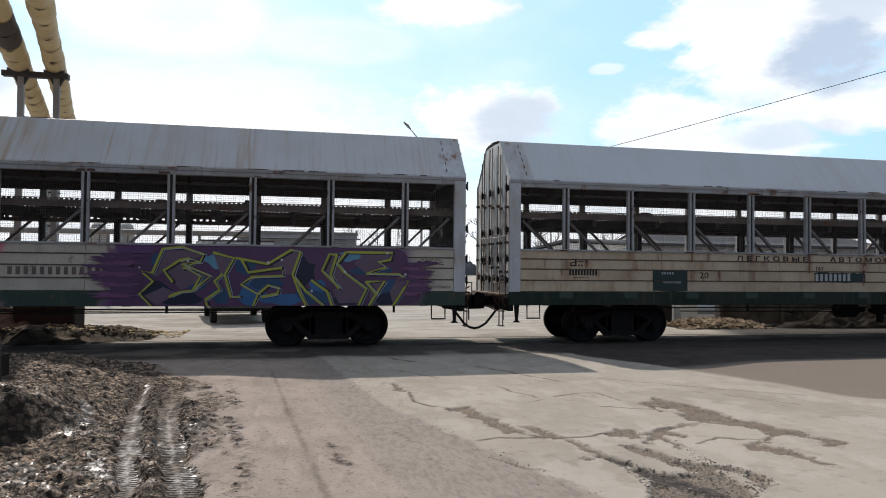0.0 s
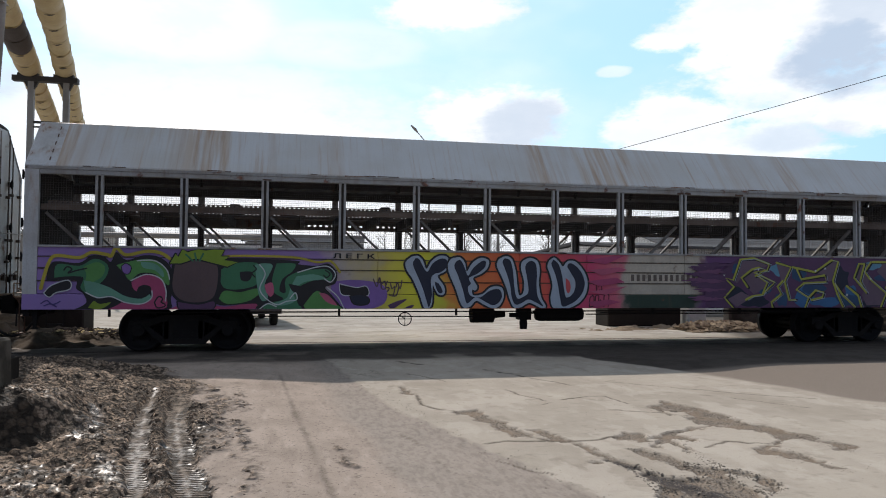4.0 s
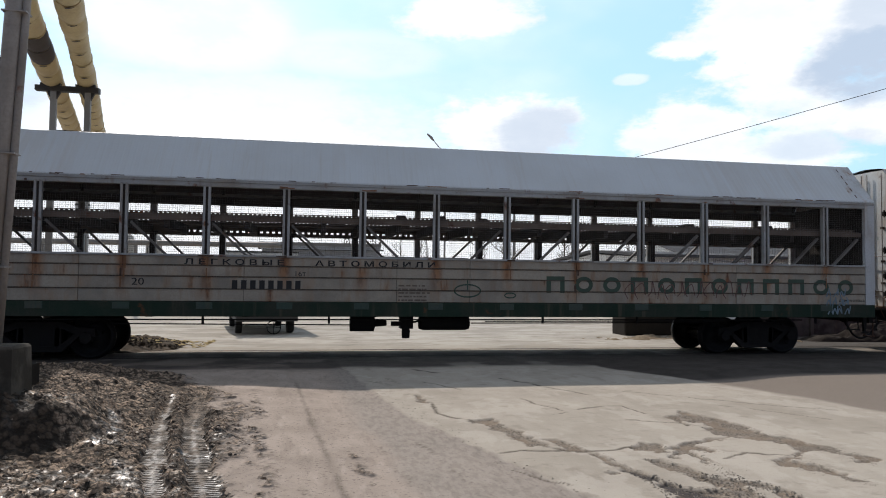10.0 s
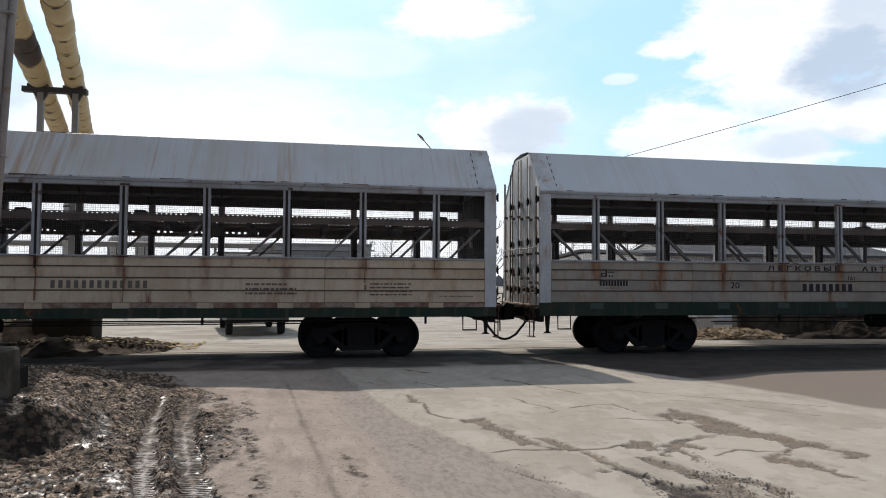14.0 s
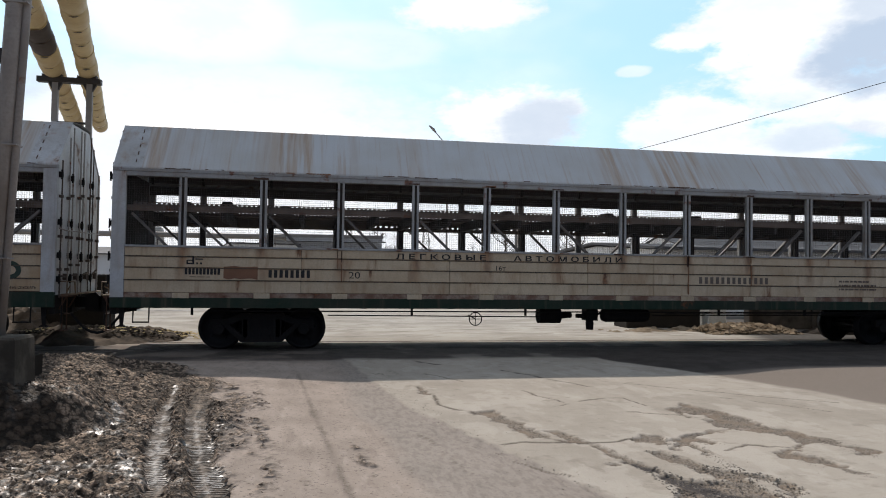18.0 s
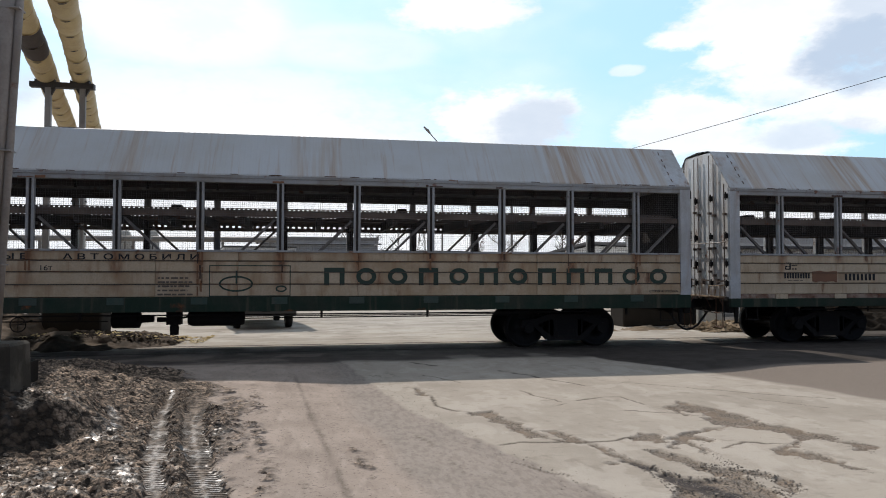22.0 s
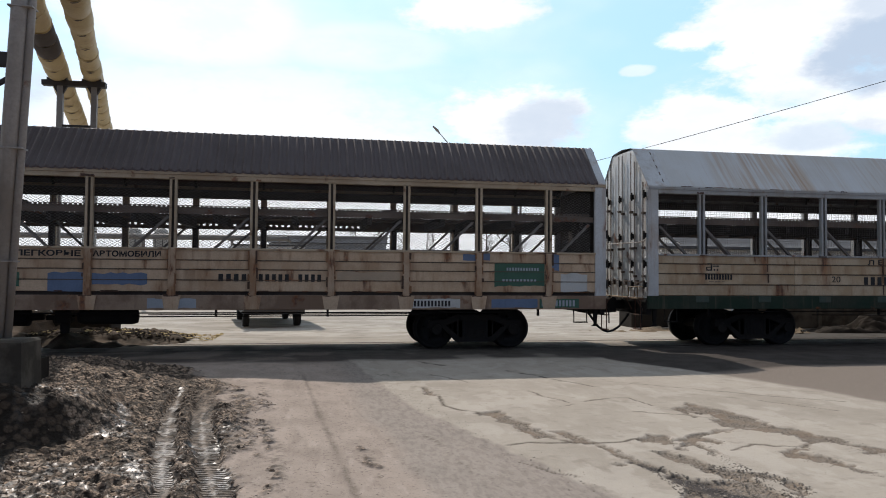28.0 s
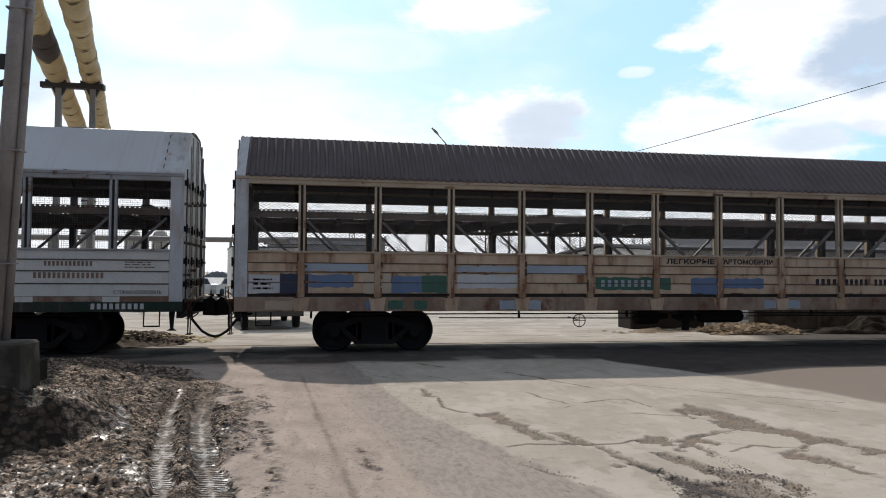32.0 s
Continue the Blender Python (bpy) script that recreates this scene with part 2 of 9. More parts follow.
# ---- mesh building ----
class Geo:
    """Collects faces for one mesh."""

    def __init__(self):
        self.v, self.f = [], []

    def add(self, verts, faces):
        k = len(self.v)
        self.v += [tuple(p) for p in verts]
        self.f += [tuple(i + k for i in f) for f in faces]
        return self

    def box(self, x0, x1, y0, y1, z0, z1):
        vs = [(x, y, z) for z in (z0, z1) for y in (y0, y1) for x in (x0, x1)]
        return self.add(vs, [(0, 2, 3, 1), (4, 5, 7, 6), (0, 1, 5, 4), (2, 6, 7, 3), (0, 4, 6, 2), (1, 3, 7, 5)])

    def plate(self, x0, x1, y0, y1, z0, z1, c=0.006):
        """A board in the xz plane whose face at y0 has chamfered edges."""
        a = [(x0, y0 + c, z0), (x1, y0 + c, z0), (x1, y0 + c, z1), (x0, y0 + c, z1)]
        b = [(x0 + c, y0, z0 + c), (x1 - c, y0, z0 + c), (x1 - c, y0, z1 - c), (x0 + c, y0, z1 - c)]
        d = [(x0, y1, z0), (x1, y1, z0), (x1, y1, z1), (x0, y1, z1)]
        q = [(4, 5, 6, 7)]
        for i in range(4):
            j = (i + 1) % 4
            q += [(i, j, 4 + j, 4 + i), (8 + i, 8 + j, j, i)]
        return self.add(a + b + d, q + [(11, 10, 9, 8)])

    def beam(self, p, q, w, h, up=(0, 0, 1)):
        """A square bar from p to q."""
        p, q = Vector(p), Vector(q)
        d = (q - p).normalized()
        u = Vector(up)
        if abs(d.dot(u)) > 0.98:
            u = Vector((0, 1, 0))
        s = d.cross(u).normalized()
        u = s.cross(d)
        vs = [c + s * (a * w / 2) + u * (b * h / 2) for c in (p, q) for a, b in ((-1, -1), (1, -1), (1, 1), (-1, 1))]
        return self.add(vs, [(0, 1, 2, 3), (7, 6, 5, 4), (0, 4, 5, 1), (1, 5, 6, 2), (2, 6, 7, 3), (3, 7, 4, 0)])

    def tube(self, pts, r, n=8, cap=True):
        """A round bar along the points; r is one radius or one a point."""
        pts = [Vector(p) for p in pts]
        rs = r if isinstance(r, (list, tuple)) else [r] * len(pts)
        rings, side = [], None
        for i, p in enumerate(pts):
            d = (pts[min(i + 1, len(pts) - 1)] - pts[max(i - 1, 0)]).normalized()
            if side is None:
                side = d.cross(Vector((0, 0, 1)) if abs(d.z) < 0.9 else Vector((0, 1, 0))).normalized()
            side = (side - d * side.dot(d)).normalized()
            up = d.cross(side)
            rings.append([p + (side * math.cos(2 * math.pi * k / n) + up * math.sin(2 * math.pi * k / n)) * rs[i] for k in range(n)])
        fs = [(i * n + k, i * n + (k + 1) % n, (i + 1) * n + (k + 1) % n, (i + 1) * n + k) for i in range(len(pts) - 1) for k in range(n)]
        if cap:
            fs += [tuple(range(n - 1, -1, -1)), tuple(range((len(pts) - 1) * n, len(pts) * n))]
        return self.add([v for ring in rings for v in ring], fs)

    def lathe(self, profile, axis="y", n=28, at=(0, 0, 0)):
        """Turns (radius, along) pairs round an axis."""
        vs = []
        for r, a in profile:
            for k in range(n):
                c, s = r * math.cos(2 * math.pi * k / n), r * math.sin(2 * math.pi * k / n)
                p = {"y": (c, a, s), "x": (a, c, s), "z": (c, s, a)}[axis]
                vs.append((p[0] + at[0], p[1] + at[1], p[2] + at[2]))
        fs = [(i * n + k, i * n + (k + 1) % n, (i + 1) * n + (k + 1) % n, (i + 1) * n + k) for i in range(len(profile) - 1) for k in range(n)]
        return self.add(vs, fs)

    def prism(self, outline, y0, y1):
        """An xz outline pushed through from y0 to y1."""
        n = len(outline)
        vs = [(x, y0, z) for x, z in outline] + [(x, y1, z) for x, z in outline]
        return self.add(vs, [tuple(range(n)), tuple(range(2 * n - 1, n - 1, -1))] + [(i, n + i, n + (i + 1) % n, (i + 1) % n) for i in range(n)])

    def mesh(self, name, material, smooth=False):
        me = bpy.data.meshes.new(name)
        me.from_pydata(self.v, [], self.f)
        me.materials.append(material)
        if smooth:
            me.polygons.foreach_set("use_smooth", [True] * len(me.polygons))
        bm = bmesh.new()
        bm.from_mesh(me)
        bmesh.ops.recalc_face_normals(bm, faces=bm.faces)
        bm.to_mesh(me)
        bm.free()
        return me


def part(name, geo, material, parent, label="", at=None, smooth=False):
    """Links a mesh as one part under its thing; geo may be a ready mesh that several parts share."""
    me = geo.mesh(name, material, smooth) if isinstance(geo, Geo) else geo
    ob = new(name, me)
    ob.parent = parent
    if at is not None:
        ob.location = at
    return tagged(ob, label) if label else ob


def thing(name, geo, material, label, category, at=(0, 0, 0), group="", kind="", smooth=False):
    ob = new(name, geo.mesh(name, material, smooth) if isinstance(geo, Geo) else geo)
    ob.location = at
    return tagged(ob, label, category, group, kind)


def root(name, label, category, at=(0, 0, 0), group="", rz=0.0):
    ob = new(name)
    ob.matrix_basis = pose(*at, 0, 0, rz)
    return tagged(ob, label, category, group)


def text_mesh(body, height, material, depth=0.002, bold=0.0, space=1.0):
    """Letters that stand in the xz plane and face -y, centred."""
    cu = bpy.data.curves.new("letters", "FONT")
    cu.body, cu.size, cu.extrude, cu.offset, cu.space_character = body, height / 0.7, depth, bold, space
    cu.align_x, cu.align_y, cu.resolution_u = "CENTER", "CENTER", 3
    tmp = bpy.data.objects.new("letters", cu)
    scene.collection.objects.link(tmp)
    dg = bpy.context.evaluated_depsgraph_get()
    me = bpy.data.meshes.new_from_object(tmp.evaluated_get(dg))
    me.transform(Matrix.Rotation(radians(90), 4, "X"))
    me.materials.clear()
    me.materials.append(material)
    bpy.data.objects.remove(tmp)
    bpy.data.curves.remove(cu)
    return me

# ---- the train ----
TRACK_Y, PITCH, HALF, BAY = 17.43, 24.18, 11.55, 1.6875
POSTS = [-10.125 + BAY * i for i in range(13)]
# train's travel along the track, one value a second
TRAVEL = [-66.8, -63.41, -60.02, -56.62, -53.21, -49.78, -46.32, -42.85, -39.35, -35.84, -32.31, -28.76, -25.2, -21.63, -18.04, -14.44, -10.84, -7.22,
          -3.6, 0.03, 3.66, 7.29, 10.92, 14.55, 18.17, 21.79, 25.41, 29.03, 32.65, 36.28, 39.91, 43.55, 47.21]
FIRST = 10.965
WAGONS, WHEELSETS = [], []

BLACK = surface("bogie_steel", (0.014, 0.013, 0.0125), 0.85, patch=0.3, second=(0.024, 0.02, 0.017), bump=0.3, spec=0.2)
TYRE = surface("wheel_steel", (0.012, 0.011, 0.0105), 0.6, bump=0.2, spec=0.3)
RUBBER = surface("rubber", (0.015, 0.015, 0.016), 0.85)
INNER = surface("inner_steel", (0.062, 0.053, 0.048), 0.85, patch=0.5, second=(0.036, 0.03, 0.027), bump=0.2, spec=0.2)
# roof lining: darker than the roof sheets, finely streaked
LINING = surface("dark_roof_lining", (0.13, 0.105, 0.1), 0.85, second=(0.085, 0.065, 0.06), patch=0.5, streak=0.5, streak_fine=14.0, streak_y=0.3, streak_col=(0.05, 0.04, 0.036), spec=0.2)
DECK = surface("deck_steel", (0.2, 0.155, 0.125), 0.8, patch=0.5, second=(0.11, 0.082, 0.064), rust=0.4, spec=0.3)
BRACE = surface("brace_steel", (0.24, 0.225, 0.21), 0.75, second=(0.14, 0.12, 0.105), patch=0.5, rust=0.3, spec=0.3)
WIRE = surface("screen_wire", (0.2, 0.19, 0.18), 0.6, metal=0.4, bump=0)
PLATFORM = surface("yellowed_platform_paint", (0.3, 0.22, 0.13), 0.75, second=(0.12, 0.07, 0.045), patch=0.6, patch_scale=4.0, rust=0.5)
RUST_DARK = surface("dark_rust", (0.1, 0.05, 0.03), 0.85)
LETTER = surface("black_lettering", (0.02, 0.02, 0.022), 0.7, bump=0, patch=0.2)

# roof section from the camera's side over the top: y, z
ROOF = [(-1.52, 3.93), (-1.5, 3.97), (-0.62, 5.0), (-0.5, 5.03), (0.0, 5.07), (0.5, 5.03), (0.62, 5.0), (1.5, 3.97), (1.52, 3.93)]


def roof_sheet(x0, x1, pitch, depth, flat=0.35, drop=0.0):
    """A ribbed sheet bent over the roof section; ribs run down the slope."""
    g, n = Geo(), max(2, int((x1 - x0) / (pitch / (8 if depth > 0.01 else 4))))
    xs = [x0 + (x1 - x0) * i / n for i in range(n + 1)]
    for x in xs:
        ph = (x - x0) / pitch * 2 * math.pi
        lift = depth * max(-1, min(1, math.sin(ph) / (1.0 if depth > 0.01 else flat))) if depth else 0
        for y, z in ROOF:
            k = 0.25 if z < 3.95 else 1
            g.v.append((x, y + math.copysign(lift * 0.75 * k, y) if abs(y) > 0.55 else y, z + lift * 0.65 * k - drop * max(0.0, z - 3.97)))
    w = len(ROOF)
    g.f += [(i * w + j, i * w + j + 1, (i + 1) * w + j + 1, (i + 1) * w + j) for i in range(n) for j in range(w - 1)]
    return g


def screen_mesh(x0, x1, z0, z1, diamond=False):
    g = Geo()
    if diamond:
        dx, dz, r = 0.11, 0.062, 0.0026
        nz = int((z1 - z0) / dz)
        nx = int((x1 - x0) / dx)
        for j in range(nz):
            for i in range(nx):
                xa, za = x0 + i * dx, z0 + j * dz
                pts = ((xa, za + dz / 2), (xa + dx / 2, za + dz), (xa + dx, za + dz / 2), (xa + dx / 2, za))
                for (ax, az), (bx, bz) in ((pts[0], pts[1]), (pts[1], pts[2])):
                    lx, lz = bx - ax, bz - az
                    ln = math.hypot(lx, lz)
                    ox, oz = -lz / ln * r, lx / ln * r
                    k = len(g.v)
                    g.v += [(ax - ox, 0, az - oz), (bx - ox, 0, bz - oz), (bx + ox, 0, bz + oz), (ax + ox, 0, az + oz)]
                    g.f.append((k, k + 1, k + 2, k + 3))
                for (ax, az), (bx, bz) in ((pts[2], pts[3]), (pts[3], pts[0])):
                    lx, lz = bx - ax, bz - az
                    ln = math.hypot(lx, lz)
                    ox, oz = -lz / ln * r, lx / ln * r
                    k = len(g.v)
                    g.v += [(ax - ox, 0.004, az - oz), (bx - ox, 0.004, bz - oz), (bx + ox, 0.004, bz + oz), (ax + ox, 0.004, az + oz)]
                    g.f.append((k, k + 1, k + 2, k + 3))
        return g
    step, r = 0.05, 0.0014
    for i in range(int((x1 - x0) / step) + 1):
        x = x0 + i * step
        g.box(x - r, x + r, -r, r, z0, z1)
    for j in range(int((z1 - z0) / step) + 1):
        z = z0 + j * step
        g.box(x0, x1, -r, r, z - r, z + r)
    return g


def wheelset_meshes():
    g = Geo()
    for s in (-1, 1):
        y = s * 0.72
        prof = [(0.09, -0.09), (0.12, -0.09), (0.14, -0.03), (0.4, -0.02), (0.41, -0.065), (0.47, -0.065), (0.474, 0.06), (0.5, 0.065), (0.5, 0.09), (0.41, 0.09), (0.4, 0.03), (0.14, 0.03), (0.12, 0.09), (0.09, 0.09)]
        g.lathe([(r, a * -s) for r, a in prof], "y", 36, (0, y, 0))
        for k in range(5):
            a = 2 * math.pi * k / 5
            g.box(0.27 * math.cos(a) - 0.03, 0.27 * math.cos(a) + 0.03, y + s * 0.02 - 0.012, y + s * 0.02 + 0.012, 0.27 * math.sin(a) - 0.03, 0.27 * math.sin(a) + 0.03)
    g.lathe([(0.0, -1.12), (0.07, -1.12), (0.07, -0.8), (0.085, -0.8), (0.085, 0.8), (0.07, 0.8), (0.07, 1.12), (0.0, 1.12)], "y", 16)
    return g.mesh("wheelset", TYRE, True)


def side_frame_mesh():
    """Cast side frame of a freight bogie with its spring opening, bearing boxes and springs left apart."""
    g = Geo()
    up = [(-1.12, 0.5), (-1.1, 0.68), (-0.75, 0.7), (-0.45, 0.82), (0.45, 0.82), (0.75, 0.7), (1.1, 0.68), (1.12, 0.5), (0.82, 0.52), (0.42, 0.68), (-0.42, 0.68), (-0.82, 0.52)]
    lo = [(-0.82, 0.54), (-0.7, 0.56), (-0.38, 0.3), (0.38, 0.3), (0.7, 0.56), (0.82, 0.54), (0.45, 0.18), (-0.45, 0.18)]
    g.prism(up, -0.09, 0.09).prism(lo, -0.09, 0.09)
    for x in (-0.37, 0.37):
        g.box(x - 0.06, x + 0.06, -0.08, 0.08, 0.28, 0.7)
    for x in (-0.925, 0.925):
        g.lathe([(0.0, -0.13), (0.12, -0.13), (0.13, -0.08), (0.13, 0.1), (0, 0.1)], "y", 16, (x, 0, 0.475))
    return g.mesh("side_frame", BLACK)


def bogie_parts(wagon, x):
    b = part("bogie", Geo().box(-0.4, 0.4, -1.1, 1.1, 0.3, 0.72).box(-0.9, 0.9, -0.6, 0.6, 0.3, 0.62).lathe([(0.0, 0.72), (0.3, 0.72), (0.3, 0.8), (0, 0.8)], "z", 16), BLACK, wagon, "black cast-steel two-axle bogie", (x, 0, 0))
    for s in (-1, 1):
        part("side_frame", SHARED["side_frame"], BLACK, b, at=(0, s * 1.02, 0))
        for k in (-0.2, 0.0, 0.2):
            part("spring", SHARED["spring"], BLACK, b, at=(k, s * 1.02, 0.3))
    for s in (-1, 1):
        w = part("wheelset", SHARED["wheelset"], TYRE, b, at=(s * 0.925, 0, 0.475))
        WHEELSETS.append((w, s * 0.925))
        part("brake_shoe", SHARED["shoe"], BLACK, b, at=(s * 0.36, 0, 0.45))


def coil_mesh():
    pts = [(0.075 * math.cos(a * 0.9), 0.075 * math.sin(a * 0.9), 0.02 + a * 0.0093) for a in range(0, 20)]
    return Geo().tube(pts, 0.018, 5).mesh("spring", BLACK)


SHARED = {"wheelset": wheelset_meshes(), "side_frame": side_frame_mesh(), "spring": coil_mesh(),
          "shoe": Geo().box(-0.04, 0.04, -0.85, -0.62, -0.2, 0.2).box(-0.04, 0.04, 0.62, 0.85, -0.2, 0.2).box(-0.03, 0.03, -0.62, 0.62, -0.05, 0.02).mesh("brake_shoe", BLACK)}


def post_mesh(material, key):
    """A hollow pressed post: two flanges with a groove between."""
    if key not in SHARED:
        g = Geo().box(-0.078, -0.028, -0.05, 0.05, 2.29, 3.8).box(0.028, 0.078, -0.05, 0.05, 2.29, 3.8).box(-0.028, 0.028, 0.003, 0.03, 2.29, 3.8)
        SHARED[key] = g.mesh("window_post", material)
        # a dark strip in front of the web makes the groove look deeper
        SHARED["post_web"] = Geo().box(-0.03, 0.03, -0.012, 0.0, 2.3, 3.77).mesh("post_web", INNER)
    return SHARED[key]


def brace_mesh(s, key):
    if key not in SHARED:
        SHARED[key] = Geo().beam((s * 0.12, 0, 2.98), (s * 0.86, 0, 2.27), 0.05, 0.085, up=(0, 1, 0)).mesh("brace", BRACE)
    return SHARED[key]


def end_parts(w, s, spec):
    """Gable end: portal frame, four folding door leaves with locking rods, hinges, steps, coupler and air hose. s: -1 or 1 end."""
    paint, door = spec["roof_end"], spec["door"]
    e = s * HALF
    for y in (-1.5, 1.5):
        ya, yb = (y, y + 0.1) if y < 0 else (y - 0.1, y)
        part("corner_pillar", Geo().box(min(e, e - s * 0.27), max(e, e - s * 0.27), ya, yb, spec["band_top"] + 0.002, 3.868), paint, w)
    # door leaves
    edges = [-1.4, -0.72, 0.0, 0.72, 1.4]
    for i in range(4):
        y0, y1 = edges[i] + 0.004, edges[i + 1] - 0.004
        top = lambda y: 4.98 - max(0, abs(y) - 0.6) * 1.2
        xo, xi = e - s * 0.02, e - s * 0.07
        vs = []
        for x in (xo, xi):
            ys = sorted({y0, y1, *[k for k in (-0.6, 0.6) if y0 < k < y1]})
            vs.append([(x, y, 1.22) for y in ys] + [(x, y, top(y)) for y in reversed(ys)])
        n = len(vs[0])
        g = Geo().add(vs[0] + vs[1], [tuple(range(n)), tuple(range(2 * n - 1, n - 1, -1))] + [(k, n + k, n + (k + 1) % n, (k + 1) % n) for k in range(n)])
        d = part("door_leaf", g, door, w)
        for y in (y0 + 0.1, y1 - 0.1):
            part("locking_rod", Geo().tube([(e + s * 0.035, y, 1.15), (e + s * 0.035, y, top(y) - 0.08)], 0.016, 6), ROD_DARK if (i + (y > (y0 + y1) / 2)) % 3 == 0 else spec["rod"], d)
            for z in (1.75 + 0.1 * i, 2.45, 3.3 + 0.07 * i):
                part("rod_bracket", Geo().box(min(e - s * 0.02, e + s * 0.06), max(e - s * 0.02, e + s * 0.06), y - 0.035, y + 0.035, z - 0.03, z + 0.03), ROD_DARK, d)
        for z in (1.55, 2.05, 2.75, 3.75):
            part("hinge", Geo().box(min(e - s * 0.02, e + s * 0.075), max(e - s * 0.02, e + s * 0.075), y0 - 0.02, y0 + 0.045, z - 0.06, z + 0.06).tube([(e + s * 0.06, y0 - 0.012, z - 0.1), (e + s * 0.06, y0 - 0.012, z + 0.1)], 0.02, 6), BLACK, d)
        part("lock_handle", Geo().beam((e + s * 0.05, y0 + 0.1, 1.62), (e + s * 0.06, y0 + 0.42, 1.58 + 0.05 * i), 0.02, 0.035).box(min(e, e + s * 0.07), max(e, e + s * 0.07), y0 + 0.38, y0 + 0.46, 1.52, 1.66), ROD_DARK, d)
    # added dark sheets that keep the inside of the end dark
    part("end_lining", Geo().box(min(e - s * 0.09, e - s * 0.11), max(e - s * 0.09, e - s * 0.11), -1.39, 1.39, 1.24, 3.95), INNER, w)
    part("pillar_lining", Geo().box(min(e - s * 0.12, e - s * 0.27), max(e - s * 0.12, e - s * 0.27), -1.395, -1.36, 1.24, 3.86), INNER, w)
    # grab bar across the doors and buffer beam
    part("grab_bar", Geo().tube([(e + s * 0.05, -1.45, 2.62), (e + s * 0.1, -1.2, 2.58), (e + s * 0.1, 0.3, 2.6), (e + s * 0.05, 1.4, 2.62)], 0.014, 6), spec["rod"], w)
    part("buffer_beam", Geo().box(min(e, e - s * 0.12), max(e, e - s * 0.12), -1.42, 1.42, 0.82, 1.2), spec["beam"], w)
    out = e + s * 0.2
    part("end_platform", Geo().box(min(e + s * 0.03, out), max(e + s * 0.03, out), -1.3, 1.3, 1.2, 1.23).tube([(out, -1.34, 1.22), (out, -1.34, 1.5), (e + s * 0.04, -1.34, 1.5)], 0.014, 6).tube([(out, -1.34, 1.5), (out, -0.85, 1.48), (out, -0.8, 1.22)], 0.014, 6).tube([(out, -1.15, 1.4), (e + s * 0.06, -0.9, 1.27)], 0.014, 6), PLATFORM, w)
    part("end_step", Geo().box(min(e + s * 0.02, e + s * 0.18), max(e + s * 0.02, e + s * 0.18), -1.3, -0.6, 1.165, 1.195).tube([(e + s * 0.17, -1.25, 1.18), (e + s * 0.03, -1.25, 0.92)], 0.016, 6).tube([(e + s * 0.17, -0.65, 1.18), (e + s * 0.03, -0.65, 0.92)], 0.016, 6), RUST_DARK, w)
    part("end_ladder", Geo().tube([(e + s * 0.1, -1.3, 0.45), (e + s * 0.1, -1.3, 1.2)], 0.014, 6).tube([(e + s * 0.1, -1.0, 0.45), (e + s * 0.1, -1.0, 1.2)], 0.014, 6)
         .box(min(e + s * 0.05, e + s * 0.16), max(e + s * 0.05, e + s * 0.16), -1.3, -1.0, 0.45, 0.47).box(min(e + s * 0.05, e + s * 0.16), max(e + s * 0.05, e + s * 0.16), -1.3, -1.0, 0.8, 0.82), RUST_DARK, w)
    c = part("coupler", Geo().box(min(e - s * 0.3, e + s * 0.3), max(e - s * 0.3, e + s * 0.3), -0.13, 0.13, 0.9, 1.12), BLACK, w, "black automatic coupler")
    part("coupler_head", Geo().prism([(s * 0.0, 0.82), (s * 0.3, 0.8), (s * 0.33, 0.95), (s * 0.33, 1.12), (s * 0.2, 1.24), (s * 0.0, 1.18)], -0.2, 0.22), BLACK, c, at=(e + s * 0.24, 0, 0))
    part("release_lever", Geo().tube([(e + s * 0.12, -1.4, 0.82), (e + s * 0.14, -1.0, 0.8), (e + s * 0.14, -0.2, 0.86)], 0.014, 6).tube([(e + s * 0.12, -1.38, 1.0), (e + s * 0.12, -1.4, 0.62)], 0.016, 6), BLACK, w)
    hose = [(e - s * 0.02, -0.42, 0.82), (e + s * 0.1, -0.42, 0.66), (e + s * 0.26, -0.4, 0.46), (e + s * 0.42, -0.38, 0.36), (e + s * 0.55, -0.36, 0.33)]
    part("air_hose", Geo().tube(hose, 0.03, 8), RUBBER, w)
    part("end_cock", Geo().tube([(e - s * 0.3, -0.42, 0.86), (e, -0.42, 0.82)], 0.03, 6).box(min(e - s * 0.04, e + s * 0.05), max(e - s * 0.04, e + s * 0.05), -0.5, -0.36, 0.78, 0.92), BLACK, w)
    # shunter's stirrup and hanging bracket under the corner
    x = e - s * 0.62
    part("stirrup_step", Geo().tube([(x - 0.16, -1.42, 0.97), (x - 0.16, -1.44, 0.65), (x + 0.16, -1.44, 0.65), (x + 0.16, -1.42, 0.97)], 0.017, 6).box(x - 0.16, x + 0.16, -1.5, -1.38, 0.64, 0.665), BLACK, w)
    x = e - s * 0.22
    part("signal_bracket", Geo().prism([(x - 0.06, 0.97), (x + 0.06, 0.97), (x + 0.03, 0.6), (x + 0.1, 0.55), (x - 0.1, 0.55), (x - 0.03, 0.6)], -1.4, -1.34), BLACK, w)


